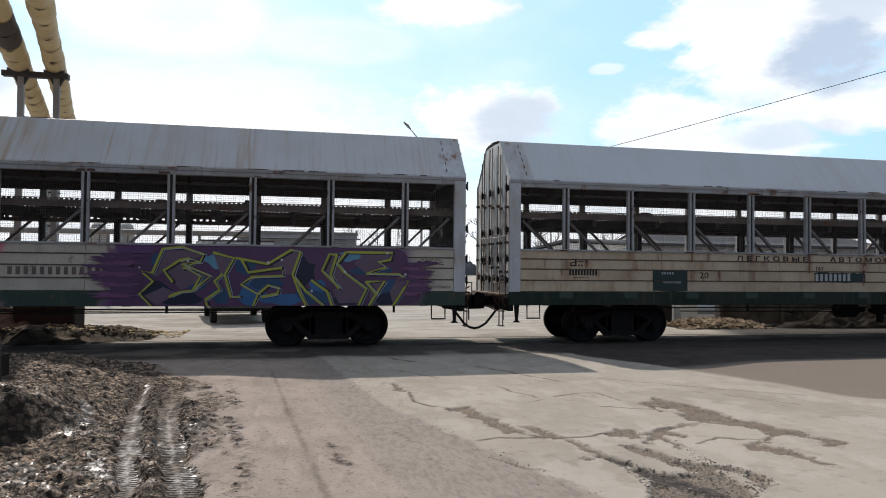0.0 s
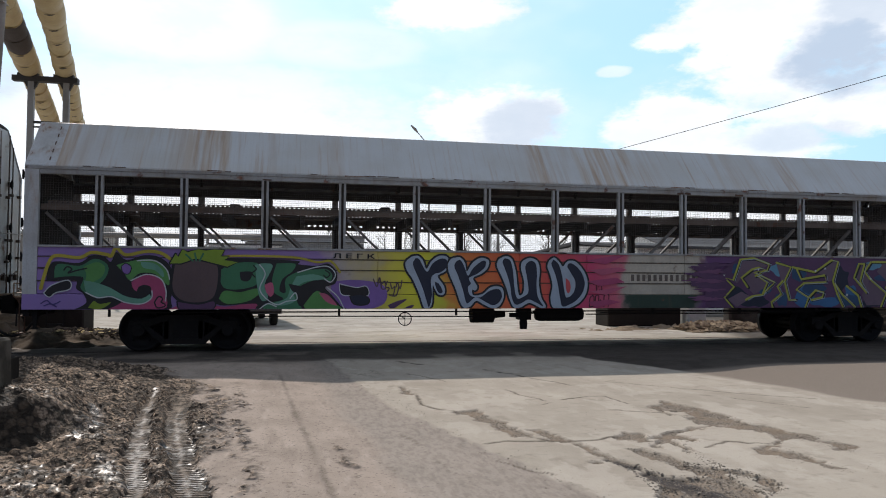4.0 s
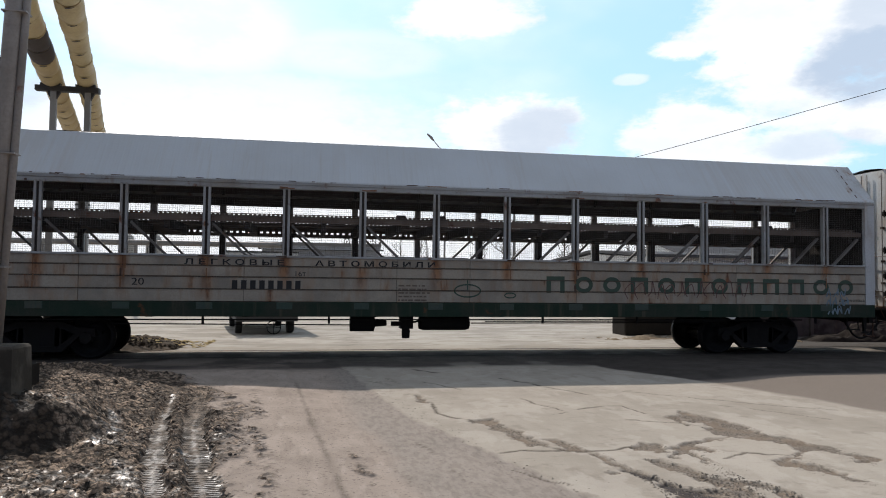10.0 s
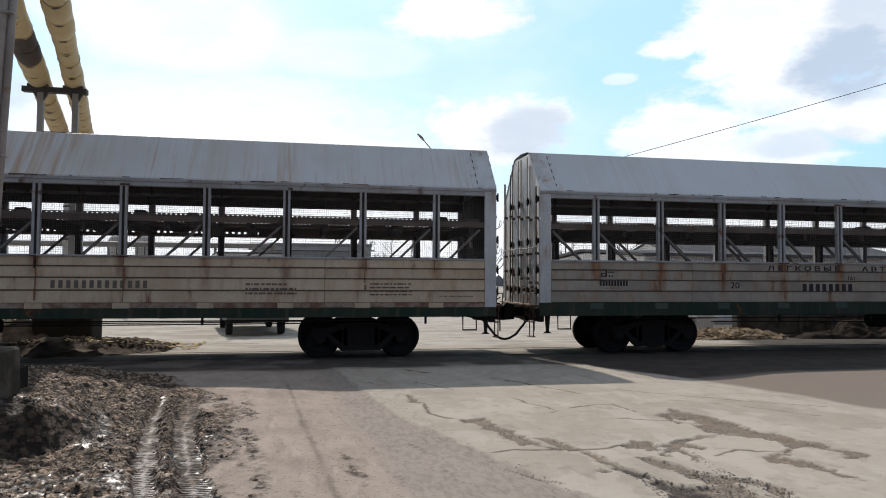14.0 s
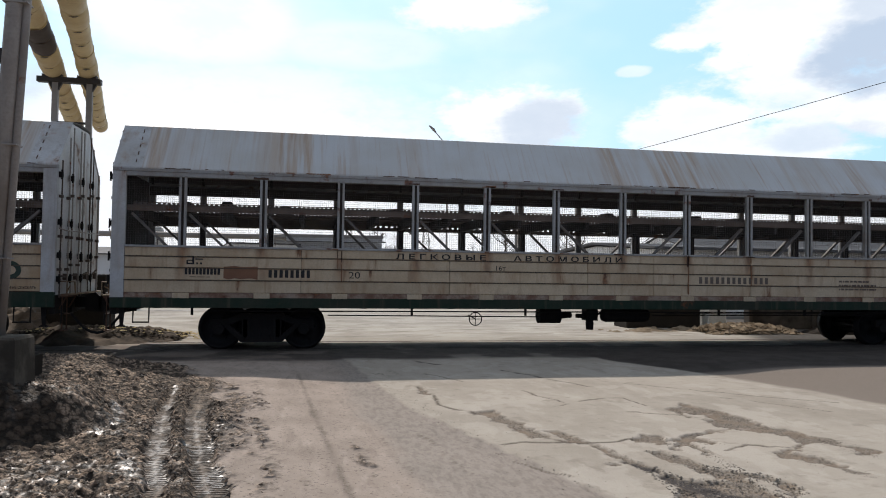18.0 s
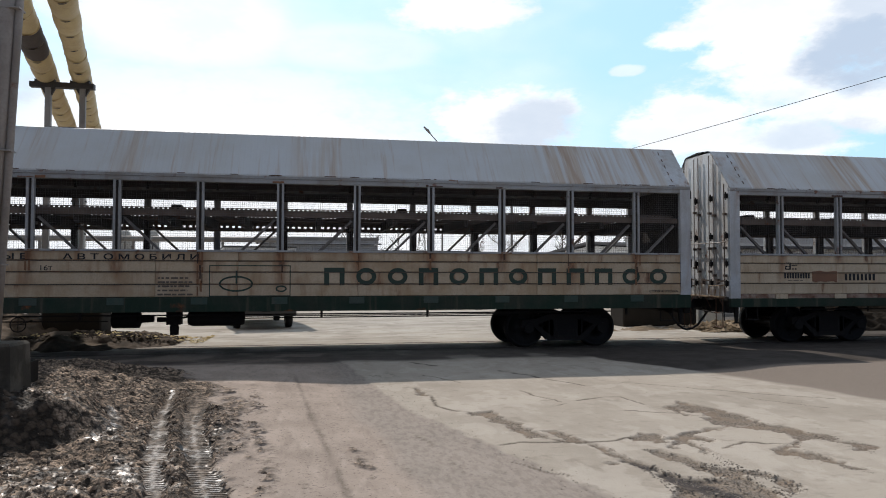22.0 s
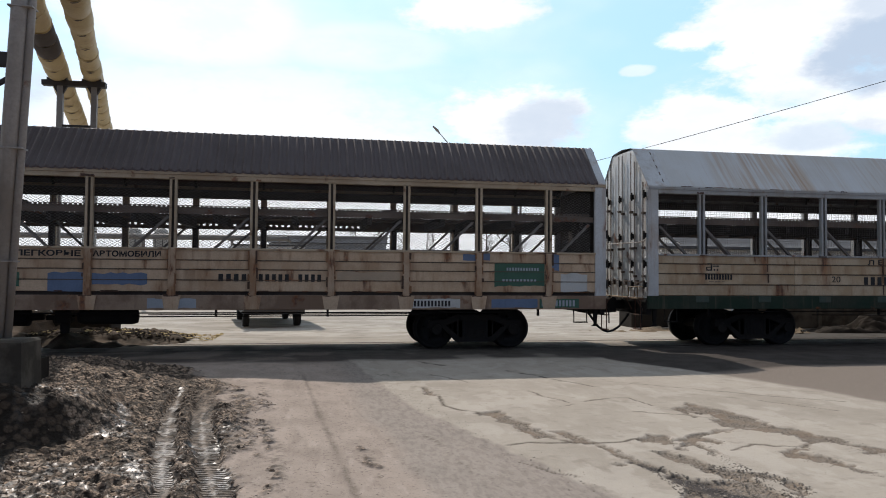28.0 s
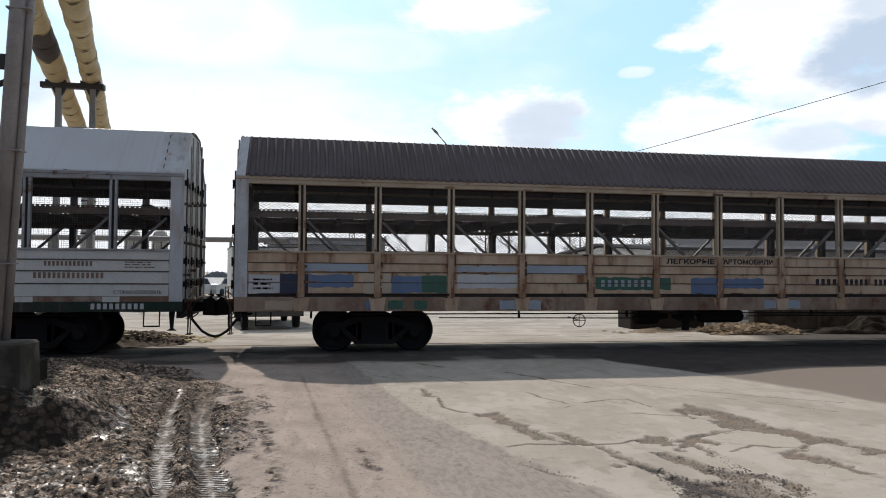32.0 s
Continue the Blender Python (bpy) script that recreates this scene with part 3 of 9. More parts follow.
def wagon(index, spec):
    x0 = FIRST + PITCH * (3 - index)
    w = root("auto_carrier_wagon", spec["label"], "railway wagon", (x0 + TRAVEL[0], TRACK_Y, 0), "wagons of the train")
    WAGONS.append((w, x0))
    side, band, frame_mat, roof = spec["side"], spec["band"], spec["frame"], spec["roof"]
    k = spec["key"]
    # underframe
    part("underframe", Geo().box(-11.4, 11.4, -0.22, 0.22, 0.92, 1.16), BLACK, w)
    for x in (-10.6, -6.2, -4.2, -1.4, 1.4, 4.2, 6.2, 10.6):
        part("cross_beam", Geo().box(x - 0.08, x + 0.08, -1.4, 1.4, 0.95, 1.16), BLACK, w)
    part("floor", Geo().box(-11.45, 11.45, -1.4, 1.4, 1.17, 1.23), DECK, w)
    part("air_tank", Geo().lathe([(0.0, -0.62), (0.14, -0.6), (0.17, -0.5), (0.17, 0.5), (0.14, 0.6), (0, 0.62)], "x", 16, (0.3, -0.95, 0.79)), BLACK, w, smooth=True)
    part("brake_cylinder", Geo().lathe([(0.0, -0.35), (0.2, -0.35), (0.2, 0.2), (0.09, 0.24), (0.07, 0.5), (0, 0.5)], "x", 14, (-1.55, -0.8, 0.78)).box(-1.75, -1.4, -0.9, -0.7, 0.78, 1.1), BLACK, w)
    part("distributor_valve", Geo().box(-0.75, -0.45, -1.05, -0.75, 0.66, 0.95).lathe([(0.0, -0.17), (0.09, -0.17), (0.1, 0.0), (0.07, 0.12), (0.0, 0.12)], "z", 12, (-0.6, -0.9, 0.6)).tube([(-0.45, -0.9, 0.8), (-0.2, -0.92, 0.85)], 0.025, 6).box(-0.95, -0.75, -1.0, -0.85, 0.72, 0.82), BLACK, w)
    for pts, rr in (([(-9.5, -1.38, 0.89), (9.5, -1.38, 0.89)], 0.016), ([(-7, -1.34, 0.8), (-1.9, -1.2, 0.76)], 0.014), ([(0.9, -1.2, 0.8), (7.2, -1.3, 0.82)], 0.014), ([(1.2, -1.36, 0.85), (7.4, -1.36, 0.86)], 0.012)):
        part("brake_rod", Geo().tube(pts, rr, 5), BLACK, w)
    part("hand_wheel", Geo().tube([(-3.6 + 0.15 * math.cos(a * math.pi / 10), -1.36, 0.72 + 0.15 * math.sin(a * math.pi / 10)) for a in range(21)], 0.012, 5).tube([(-3.6, -1.36, 0.72), (-3.6, -0.6, 0.76)], 0.014, 5)
         .tube([(-3.75, -1.36, 0.72), (-3.45, -1.36, 0.72)], 0.008, 4).tube([(-3.6, -1.36, 0.57), (-3.6, -1.36, 0.87)], 0.008, 4), BLACK, w)
    for x in (-9.9, -5.1, -2.4, 2.6, 5.0, 9.9):
        part("rod_hanger", Geo().box(x - 0.025, x + 0.025, -1.4, -1.36, 0.8, 1.0), BLACK, w)
    for x in (-8.45, 8.45):
        bogie_parts(w, x)
    # side walls
    for s in (-1, 1):
        ya, yb = (-1.5, -1.42) if s < 0 else (1.42, 1.5)
        part("side_beam", Geo().plate(-HALF, HALF, ya, yb, 0.96, spec["band_top"], 0.008), band, w, spec["band_label"])
        rows = spec["rows"]
        if s < 0 and "strip" in spec:
            part("recessed_strip", Geo().box(-HALF + 0.05, HALF - 0.05, -1.482, -1.45, 1.18, 1.285), spec["strip"], w, "rusty recessed strip above the beam")
        cuts = spec["cuts"] if s < 0 else [-HALF + 0.27, HALF - 0.27]
        for z0, z1 in rows:
            for xa, xb in zip(cuts, cuts[1:]):
                if s < 0:
                    part("side_plank", Geo().plate(xa + 0.003, xb - 0.003, -1.488, -1.44, z0, z1, 0.009), side, w)
                else:
                    part("side_plank", Geo().box(xa, xb, 1.44, 1.488, z0, z1), side, w)
        if s < 0:
            for (z0, z1), (z2, z3) in zip(rows, rows[1:]):
                part("plank_lip", Geo().box(-HALF + 0.27, HALF - 0.27, -1.499, -1.44, z1 - 0.004, z1 + 0.012), spec["lip"], w)
            if not spec["ribbed"] and spec["tab"][1] > spec["tab"][0]:
                for x in POSTS:
                    part("foot_tab", Geo().plate(x - 0.17, x + 0.17, -1.508, -1.49, spec["tab"][0], spec["tab"][1], 0.006), spec["tab_mat"], w)
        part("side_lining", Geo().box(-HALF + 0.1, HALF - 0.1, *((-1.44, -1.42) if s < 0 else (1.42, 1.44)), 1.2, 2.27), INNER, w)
        part("window_sill", Geo().plate(-HALF + 0.26, HALF - 0.26, *((-1.515, -1.4) if s < 0 else (1.4, 1.515)), 2.255, 2.3, 0.006), frame_mat, w)
        part("eave_rail", Geo().plate(-HALF + 0.272, HALF - 0.272, *((-1.5, -1.38) if s < 0 else (1.38, 1.5)), 3.77, 3.87, 0.008).plate(-HALF, HALF, *((-1.515, -1.4) if s < 0 else (1.4, 1.515)), 3.87, 3.95, 0.006), frame_mat, w)
        pm = post_mesh(frame_mat, "post_" + k)
        for x in POSTS:
            post = part("window_post", pm, frame_mat, w, at=(x, s * 1.45, 0))
            if s < 0:
                part("post_web", SHARED["post_web"], INNER, post)
        for i in range(14):
            xa = -HALF + 0.27 if i == 0 else POSTS[i - 1] + 0.07
            xb = HALF - 0.27 if i == 13 else POSTS[i] - 0.07
            end = i in (0, 13)
            key = ("screen", end, spec["diamond"])
            wd = (HALF - 0.27 - POSTS[12] - 0.07) if end else BAY - 0.14
            if key not in SHARED:
                SHARED[key] = screen_mesh(0, wd, 2.3, 3.77, spec["diamond"]).mesh("mesh_screen", WIRE)
            part("mesh_screen", SHARED[key], WIRE, w, at=(xa, s * 1.42, 0))
        # car deck edge and braces
        if s < 0:
            part("deck_beam", Geo().box(-11.3, 11.3, -1.36, -1.28, 3.04, 3.15), DECK, w)
        else:
            # the far beam is punched with a row of holes along its middle
            g = Geo().box(-11.3, 11.3, 1.3, 1.34, 2.86, 2.95).box(-11.3, 11.3, 1.28, 1.36, 3.0, 3.15).box(-11.3, -6.0, 1.3, 1.34, 2.95, 3.0).box(6.0, 11.3, 1.3, 1.34, 2.95, 3.0)
            for k in range(80):
                g.box(-6.0 + k * 0.15, -5.92 + k * 0.15, 1.3, 1.34, 2.95, 3.0)
            part("deck_beam", g, DECK, w)
        ends = [-HALF + 0.25] + POSTS + [HALF - 0.25]
        for i, x in enumerate(ends):
            if i == 7:
                continue
            t = 1 if i < 7 else -1
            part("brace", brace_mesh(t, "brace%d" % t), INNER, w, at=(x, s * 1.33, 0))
            if i not in (0, 14):
                part("stanchion", SHARED.setdefault("stanchion", Geo().box(-0.06, 0.06, -0.05, 0.05, 1.2, 2.95).prism([(-0.14, 2.95), (0.14, 2.95), (0.06, 2.84), (-0.06, 2.84)], -0.04, 0.04).mesh("stanchion", INNER)), INNER, w, at=(x + 0.02, s * 1.3, 0)) if s > 0 else None
        g = Geo()
        x = -11.2
        while x < 11.2:
            g.box(x, x + 0.06, s * 1.16 - 0.012, s * 1.16 + 0.012, 3.205, 3.232)
            x += 0.1
        part("wheel_guide", g.box(-11.2, 11.2, s * 1.16 - 0.012, s * 1.16 + 0.012, 3.17, 3.205).box(-11.2, 11.2, s * 1.16 - 0.012, s * 1.16 + 0.012, 3.232, 3.245), DECK, w)
        if s > 0:
            part("inner_eave_beam", Geo().box(-11.4, 11.4, 1.3, 1.37, 3.64, 3.86), INNER, w)
    deck = Geo().box(-11.3, 11.3, -1.28, -0.55, 3.1, 3.17).box(-11.3, 11.3, 0.55, 1.28, 3.1, 3.17)
    # bearers take the darker inner steel so the deck's underside reads dark
    for i in range(27):
        x = -11.0 + i * 0.846
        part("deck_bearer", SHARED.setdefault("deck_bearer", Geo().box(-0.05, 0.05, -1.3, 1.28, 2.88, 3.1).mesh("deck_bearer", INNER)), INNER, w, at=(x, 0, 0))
    part("upper_deck", deck, DECK, w)
    rnd = random.Random(index * 7 + 3)
    for i in range(16):
        x = -10.6 + i * 1.4 + rnd.uniform(-0.4, 0.4)
        h = rnd.uniform(0.1, 0.3)
        part("wheel_chock", Geo().prism([(x - 0.18, 3.17), (x + 0.18, 3.17), (x + 0.1, 3.17 + h), (x - 0.12, 3.17 + h)], 0.7, 1.05), INNER, w)
    # roof
    part("roof_sheet", roof_sheet(-HALF + spec["cap"], HALF - spec["cap"], spec["rib"], spec["rib_depth"], drop=spec["drop"]), roof, w, spec["roof_label"])
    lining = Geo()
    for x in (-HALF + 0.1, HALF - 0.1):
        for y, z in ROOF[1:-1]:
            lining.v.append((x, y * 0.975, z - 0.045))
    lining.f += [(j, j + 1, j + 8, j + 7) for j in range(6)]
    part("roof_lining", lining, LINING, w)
    for i in range(0, 15, 1):
        x = ([-HALF + 0.2] + POSTS + [HALF - 0.2])[i]
        part("roof_bow", Geo().beam((x, -1.42, 3.93), (x, -0.58, 4.93), 0.06, 0.06, up=(1, 0, 0)).beam((x, -0.58, 4.93), (x, 0.58, 4.93), 0.06, 0.06, up=(1, 0, 0)).beam((x, 0.58, 4.93), (x, 1.42, 3.93), 0.06, 0.06, up=(1, 0, 0)), INNER, w)
    for s in (-1, 1):
        a, b = sorted((s * HALF, s * (HALF - spec["cap"] - 0.015)))
        cap = part("roof_end", roof_sheet(a, b, 10.0, 0.0, drop=0.8 * spec["drop"]), spec["roof_end"], w)
        for j in range(5 if spec["cap"] > 0.4 else 0):
            z = 4.1 + j * 0.19
            y = -1.5 + (z - 3.97) * 0.855 - 0.03
            x = s * (HALF - 0.44)
            part("roof_rung", Geo().beam((x, y, z - 0.04), (x, y + 0.07, z + 0.04), 0.018, 0.03), RUST_DARK, cap)
        end_parts(w, s, spec)
    # ribs that run down over the planks
    if spec["ribbed"]:
        for x in POSTS:
            part("side_rib", Geo().plate(x - 0.075, x + 0.075, -1.53, -1.44, 1.26, 2.27, 0.01), RIB_RUSTY, w)
            part("rib_foot", Geo().prism([(x - 0.19, 1.27), (x + 0.19, 1.27), (x + 0.14, 0.97), (x - 0.14, 0.97)], -1.525, -1.47), side, w)
    for i in range(18):
        x = rnd.uniform(-11.2, 11.2)
        k2 = rnd.choice((0, 1, 2))
        part("eave_clip", SHARED.setdefault("eave_clip%d" % k2, Geo().box(-0.03 - 0.05 * k2, 0.03 + 0.05 * k2, -0.004, 0.004, -0.007, 0.007).mesh("eave_clip", RUST_DARK)), RUST_DARK, w, at=(x, -1.518, 3.953))
    return w


CUTS = [-HALF + 0.27, -7.6, -4.25, -0.9, 0.8, 3.4, 7.6, HALF - 0.27]
ROWS4 = [(1.29, 1.55), (1.565, 1.815), (1.83, 2.055), (2.07, 2.26)]
CREAM = surface("cream_paint", (0.63, 0.525, 0.375), 0.65, second=(0.52, 0.405, 0.27), patch=0.5, rust=0.2, rust_scale=2.2, streak=0.6, streak_col=(0.32, 0.2, 0.115), per_piece=0.1, post_rust=0.75, halo=True)
CREAM_RUSTY = surface("rusty_cream_paint", (0.58, 0.465, 0.325), 0.7, second=(0.45, 0.325, 0.2), patch=0.6, rust=0.4, rust_scale=1.8, streak=0.8, streak_col=(0.3, 0.16, 0.08), per_piece=0.12, post_rust=1.0, halo=True)
GREY_DIRTY = surface("dirty_grey_paint", (0.41, 0.365, 0.3), 0.75, second=(0.29, 0.262, 0.22), patch=0.5, rust=0.4, streak=0.6, streak_col=(0.22, 0.13, 0.085), per_piece=0.12, post_rust=1.0, halo=True)
WHITE_PAINT = surface("white_paint", (0.66, 0.66, 0.61), 0.6, second=(0.57, 0.56, 0.5), patch=0.3, rust=0.1, streak=0.35, streak_col=(0.36, 0.3, 0.23), per_piece=0.05)
BROWN_CREAM = surface("patched_tan_paint", (0.6, 0.455, 0.32), 0.75, second=(0.46, 0.32, 0.205), patch=0.5, rust=0.55, streak=0.6, streak_col=(0.2, 0.11, 0.06), per_piece=0.14, post_rust=1.0, halo=True)
BROWN_BEAM = surface("rusty_brown_beam", (0.34, 0.25, 0.18), 0.8, second=(0.2, 0.13, 0.088), patch=0.7, rust=0.6, streak=0.6, streak_col=(0.1, 0.055, 0.035))
RIB_RUSTY = surface("rust_run_rib", (0.46, 0.345, 0.245), 0.75, second=(0.3, 0.18, 0.1), patch=0.7, rust=0.9, rust_scale=4.0, streak=0.9, streak_col=(0.18, 0.085, 0.045), halo=True)
GREEN_BAND = surface("green_band_paint", (0.022, 0.042, 0.029), 0.8, spec=0.2, second=(0.045, 0.05, 0.038), patch=0.5, rust=0.3, streak=0.5, streak_col=(0.16, 0.12, 0.09))
FRAME_GREY = surface("pale_frame_paint", (0.39, 0.405, 0.415), 0.65, second=(0.3, 0.285, 0.26), patch=0.5, rust=0.5, rust_scale=3.0, streak=0.5)
FRAME_TAN = surface("tan_frame_paint", (0.48, 0.39, 0.28), 0.65, second=(0.36, 0.27, 0.18), patch=0.5, rust=0.5, rust_scale=3.0)
ROOF_WHITE = surface("dusty_white_roof", (0.57, 0.6, 0.625), 0.6, second=(0.5, 0.515, 0.52), patch=0.3, grain=0.03, bands=0.15, streak=0.35, streak_col=(0.44, 0.4, 0.34), patch_scale=0.4, streak_fine=13.0, streak_y=0.6)
ROOF_RUSTY = surface("rust_streaked_roof", (0.55, 0.57, 0.58), 0.65, second=(0.48, 0.475, 0.45), patch=0.35, grain=0.03, bands=0.85, streak=0.6, streak_col=(0.38, 0.24, 0.14), patch_scale=0.5, streak_fine=13.0, streak_y=0.6)
ROOF_BROWN = surface("brown_corrugated_roof", (0.088, 0.07, 0.071), 0.55, spec=0.35, second=(0.066, 0.05, 0.048), patch=0.4, grain=0.04, streak=0.3, streak_col=(0.12, 0.1, 0.085), patch_scale=0.6)
END_WHITE = surface("white_end_panel", (0.56, 0.585, 0.605), 0.6, second=(0.43, 0.43, 0.42), patch=0.4, rust=0.25, rust_scale=2.5, streak=0.5, halo=True)
DOOR_WHITE = surface("rust_stained_door", (0.61, 0.63, 0.645), 0.6, second=(0.52, 0.49, 0.45), patch=0.5, rust=0.42, streak=0.7, streak_col=(0.3, 0.16, 0.08), patch_scale=0.8)
ROD_DARK = surface("dark_stained_rod", (0.1, 0.075, 0.06), 0.8, rust=0.5, rust_scale=6.0)
ROD = surface("stained_rod", (0.36, 0.33, 0.3), 0.7, rust=0.5, rust_scale=6.0)



def sprayed(name, under):
    """Spray paint in wide fields along the wagon over the paint beneath."""
    m = surface(name, under, 0.6, patch=0.3, streak=0.3, rust=0.2)
    nt = m.node_tree
    N, L = nt.nodes.new, nt.links.new
    bsdf = nt.nodes["Principled BSDF"]
    old = bsdf.inputs["Base Color"].links[0].from_socket
    tc, sep, nz = N("ShaderNodeTexCoord"), N("ShaderNodeSeparateXYZ"), N("ShaderNodeTexNoise")
    nz.inputs["Scale"].default_value, nz.inputs["Detail"].default_value = 1.6, 5
    L(tc.outputs["Object"], sep.inputs[0])
    L(tc.outputs["Object"], nz.inputs["Vector"])

    def calc(op, a, b):
        n = N("ShaderNodeMath")
        n.operation = op
        for i, v in enumerate((a, b)):
            if isinstance(v, (int, float)):
                n.inputs[i].default_value = v
            else:
                L(v, n.inputs[i])
        return n.outputs[0]

    x = calc("ADD", sep.outputs[0], calc("MULTIPLY", calc("SUBTRACT", nz.outputs["Fac"], 0.5), 1.5))
    u = calc("DIVIDE", calc("ADD", x, HALF), 2 * HALF)
    fields = [(-20, (0.3, 0.2, 0.5), 1), (-8.5, (0.26, 0.17, 0.42), 1), (-5.6, (0.3, 0.2, 0.45), 1), (-5.0, (0.42, 0.36, 0.36), 0.6), (-4.3, (0.6, 0.5, 0.12), 1), (-3.6, (0.72, 0.68, 0.05), 1), (-2.75, (0.6, 0.6, 0.06), 1),
              (-2.35, (0.72, 0.22, 0.06), 1), (-1.0, (0.72, 0.14, 0.06), 1), (-0.1, (0.66, 0.09, 0.1), 1), (0.9, (0.6, 0.07, 0.17), 1), (1.7, (0.62, 0.16, 0.22), 1), (2.0, (0.5, 0.4, 0.36), 0), (3.7, (0.4, 0.3, 0.35), 0),
              (4.0, (0.14, 0.06, 0.17), 1), (7.0, (0.13, 0.07, 0.2), 1), (10.0, (0.17, 0.08, 0.2), 1), (10.6, (0.3, 0.2, 0.3), 0)]
    ramp = N("ShaderNodeValToRGB")
    el = ramp.color_ramp.elements
    while len(el) > 1:
        el.remove(el[0])
    for i, (px, col, a) in enumerate(fields):
        if i == 0:
            el[0].position = 0.0
            el[0].color = (*col, a)
        else:
            el.new((px + HALF) / (2 * HALF)).color = (*col, a)
    L(u, ramp.inputs[0])
    mx = N("ShaderNodeMix")
    mx.data_type = "RGBA"
    L(ramp.outputs["Alpha"], mx.inputs["Factor"])
    L(old, mx.inputs[6])
    L(ramp.outputs["Color"], mx.inputs[7])
    L(mx.outputs[2], bsdf.inputs["Base Color"])
    return m


SPRAYED = sprayed("sprayed_cream_paint", (0.58, 0.53, 0.44))
SPRAYED_BAND = sprayed("sprayed_green_paint", (0.03, 0.06, 0.043))
LIP = surface("lapped_joint", (0.1, 0.08, 0.062), 0.8, rust=0.5)
RUST_STRIP = surface("rusty_strip", (0.2, 0.11, 0.075), 0.85, second=(0.38, 0.3, 0.24), patch=0.6, patch_scale=3.0, rust=0.5)
GREEN_TAB = surface("faded_green_tab", (0.04, 0.07, 0.055), 0.7, second=(0.06, 0.075, 0.062), patch=0.4, streak=0.3)
BASE = dict(lip=LIP, tab=(1.12, 1.27), tab_mat=GREEN_TAB, rows=ROWS4, cuts=CUTS, band_top=1.28, band=GREEN_BAND, band_label="dark green lower beam", frame=FRAME_GREY, roof=ROOF_WHITE, roof_label="pale ribbed roof sheet", roof_end=END_WHITE, door=DOOR_WHITE, rod=ROD,
            beam=BLACK, cap=0.58, rib=0.13, rib_depth=0.0028, drop=0.0, diamond=False, ribbed=False)
SPECS = [
    dict(BASE, key="a", side=CREAM, label="cream car-carrier wagon with mesh windows and dark green beam"),
    dict(BASE, key="b", side=SPRAYED, band=SPRAYED_BAND, tab=(1.0, 1.0), roof=ROOF_RUSTY, label="car-carrier wagon covered in bright spray-painted graffiti"),
    dict(BASE, key="c", side=GREY_DIRTY, label="dirty grey car-carrier wagon with faded green lettering"),
    dict(BASE, key="d", side=CREAM, band_top=1.18, tab=(1.17, 1.285), tab_mat=CREAM, strip=RUST_STRIP, roof=ROOF_RUSTY, label="cream car-carrier wagon with rusty patch and black lettering"),
    dict(BASE, key="e", side=CREAM_RUSTY, roof=ROOF_RUSTY, label="rust-streaked cream car-carrier wagon with dark green letters"),
    dict(BASE, key="f", side=BROWN_CREAM, band=BROWN_BEAM, band_label="rusty brown lower beam", frame=FRAME_TAN, roof=ROOF_BROWN, roof_label="dark brown corrugated roof sheet", roof_end=END_WHITE, cap=0.2, rib=0.19, rib_depth=0.042, drop=0.06,
         diamond=True, ribbed=True, rows=[(1.36, 1.6), (1.61, 1.83), (1.84, 2.03), (2.04, 2.26)], cuts=[-HALF + 0.27] + POSTS + [HALF - 0.27], label="patched tan car-carrier wagon with brown corrugated roof"),
    dict(BASE, key="g", side=WHITE_PAINT, band_top=1.18, tab=(1.17, 1.285), tab_mat=WHITE_PAINT, strip=RUST_STRIP, label="clean white car-carrier wagon with green beam"),
]
for i, spec in enumerate(SPECS):
    wagon(i, spec)

# ---- ground ----
def value_noise(x, y, seed):
    """Smooth random heights on a unit grid, at the points x, y."""
    xi, yi = np.floor(x).astype(np.int64), np.floor(y).astype(np.int64)
    fx, fy = x - xi, y - yi
    fx, fy = fx * fx * (3 - 2 * fx), fy * fy * (3 - 2 * fy)

    def h(a, b):
        n = (a * 374761393 + b * 668265263 + seed * 1442695041) & 0x7FFFFFFF
        n = ((n ^ (n >> 13)) * 1274126177) & 0x7FFFFFFF
        return ((n ^ (n >> 16)) & 0xFFFF) / 65535.0

    return (h(xi, yi) * (1 - fx) + h(xi + 1, yi) * fx) * (1 - fy) + (h(xi, yi + 1) * (1 - fx) + h(xi + 1, yi + 1) * fx) * fy


def fbm(x, y, scale, octaves, seed, gain=0.5):
    out, amp, tot = 0, 1.0, 0
    for o in range(octaves):
        out = out + amp * value_noise(x * scale * 2 ** o, y * scale * 2 ** o, seed + o * 17)
        tot += amp
        amp *= gain
    return out / tot


def step(v, a, b):
    t = np.clip((v - a) / (b - a), 0, 1)
    return t * t * (3 - 2 * t)


def to_line(x, y, pts):
    """Distance to a line of points."""
    d = np.full(x.shape, 1e9)
    for (ax, ay), (bx, by) in zip(pts, pts[1:]):
        lx, ly = bx - ax, by - ay
        t = np.clip(((x - ax) * lx + (y - ay) * ly) / (lx * lx + ly * ly), 0, 1)
        d = np.minimum(d, np.hypot(x - ax - t * lx, y - ay - t * ly))
    return d


def depth_in(x, y, pts):
    """How far the points lie inside a closed outline; negative outside."""
    ring_pts = list(pts) + [pts[0]]
    hit = np.zeros(x.shape, bool)
    for (ax, ay), (bx, by) in zip(ring_pts, ring_pts[1:]):
        if ay != by:
            hit ^= ((ay > y) != (by > y)) & (x < (bx - ax) * (y - ay) / (by - ay) + ax)
    return np.where(hit, 1, -1) * to_line(x, y, ring_pts)


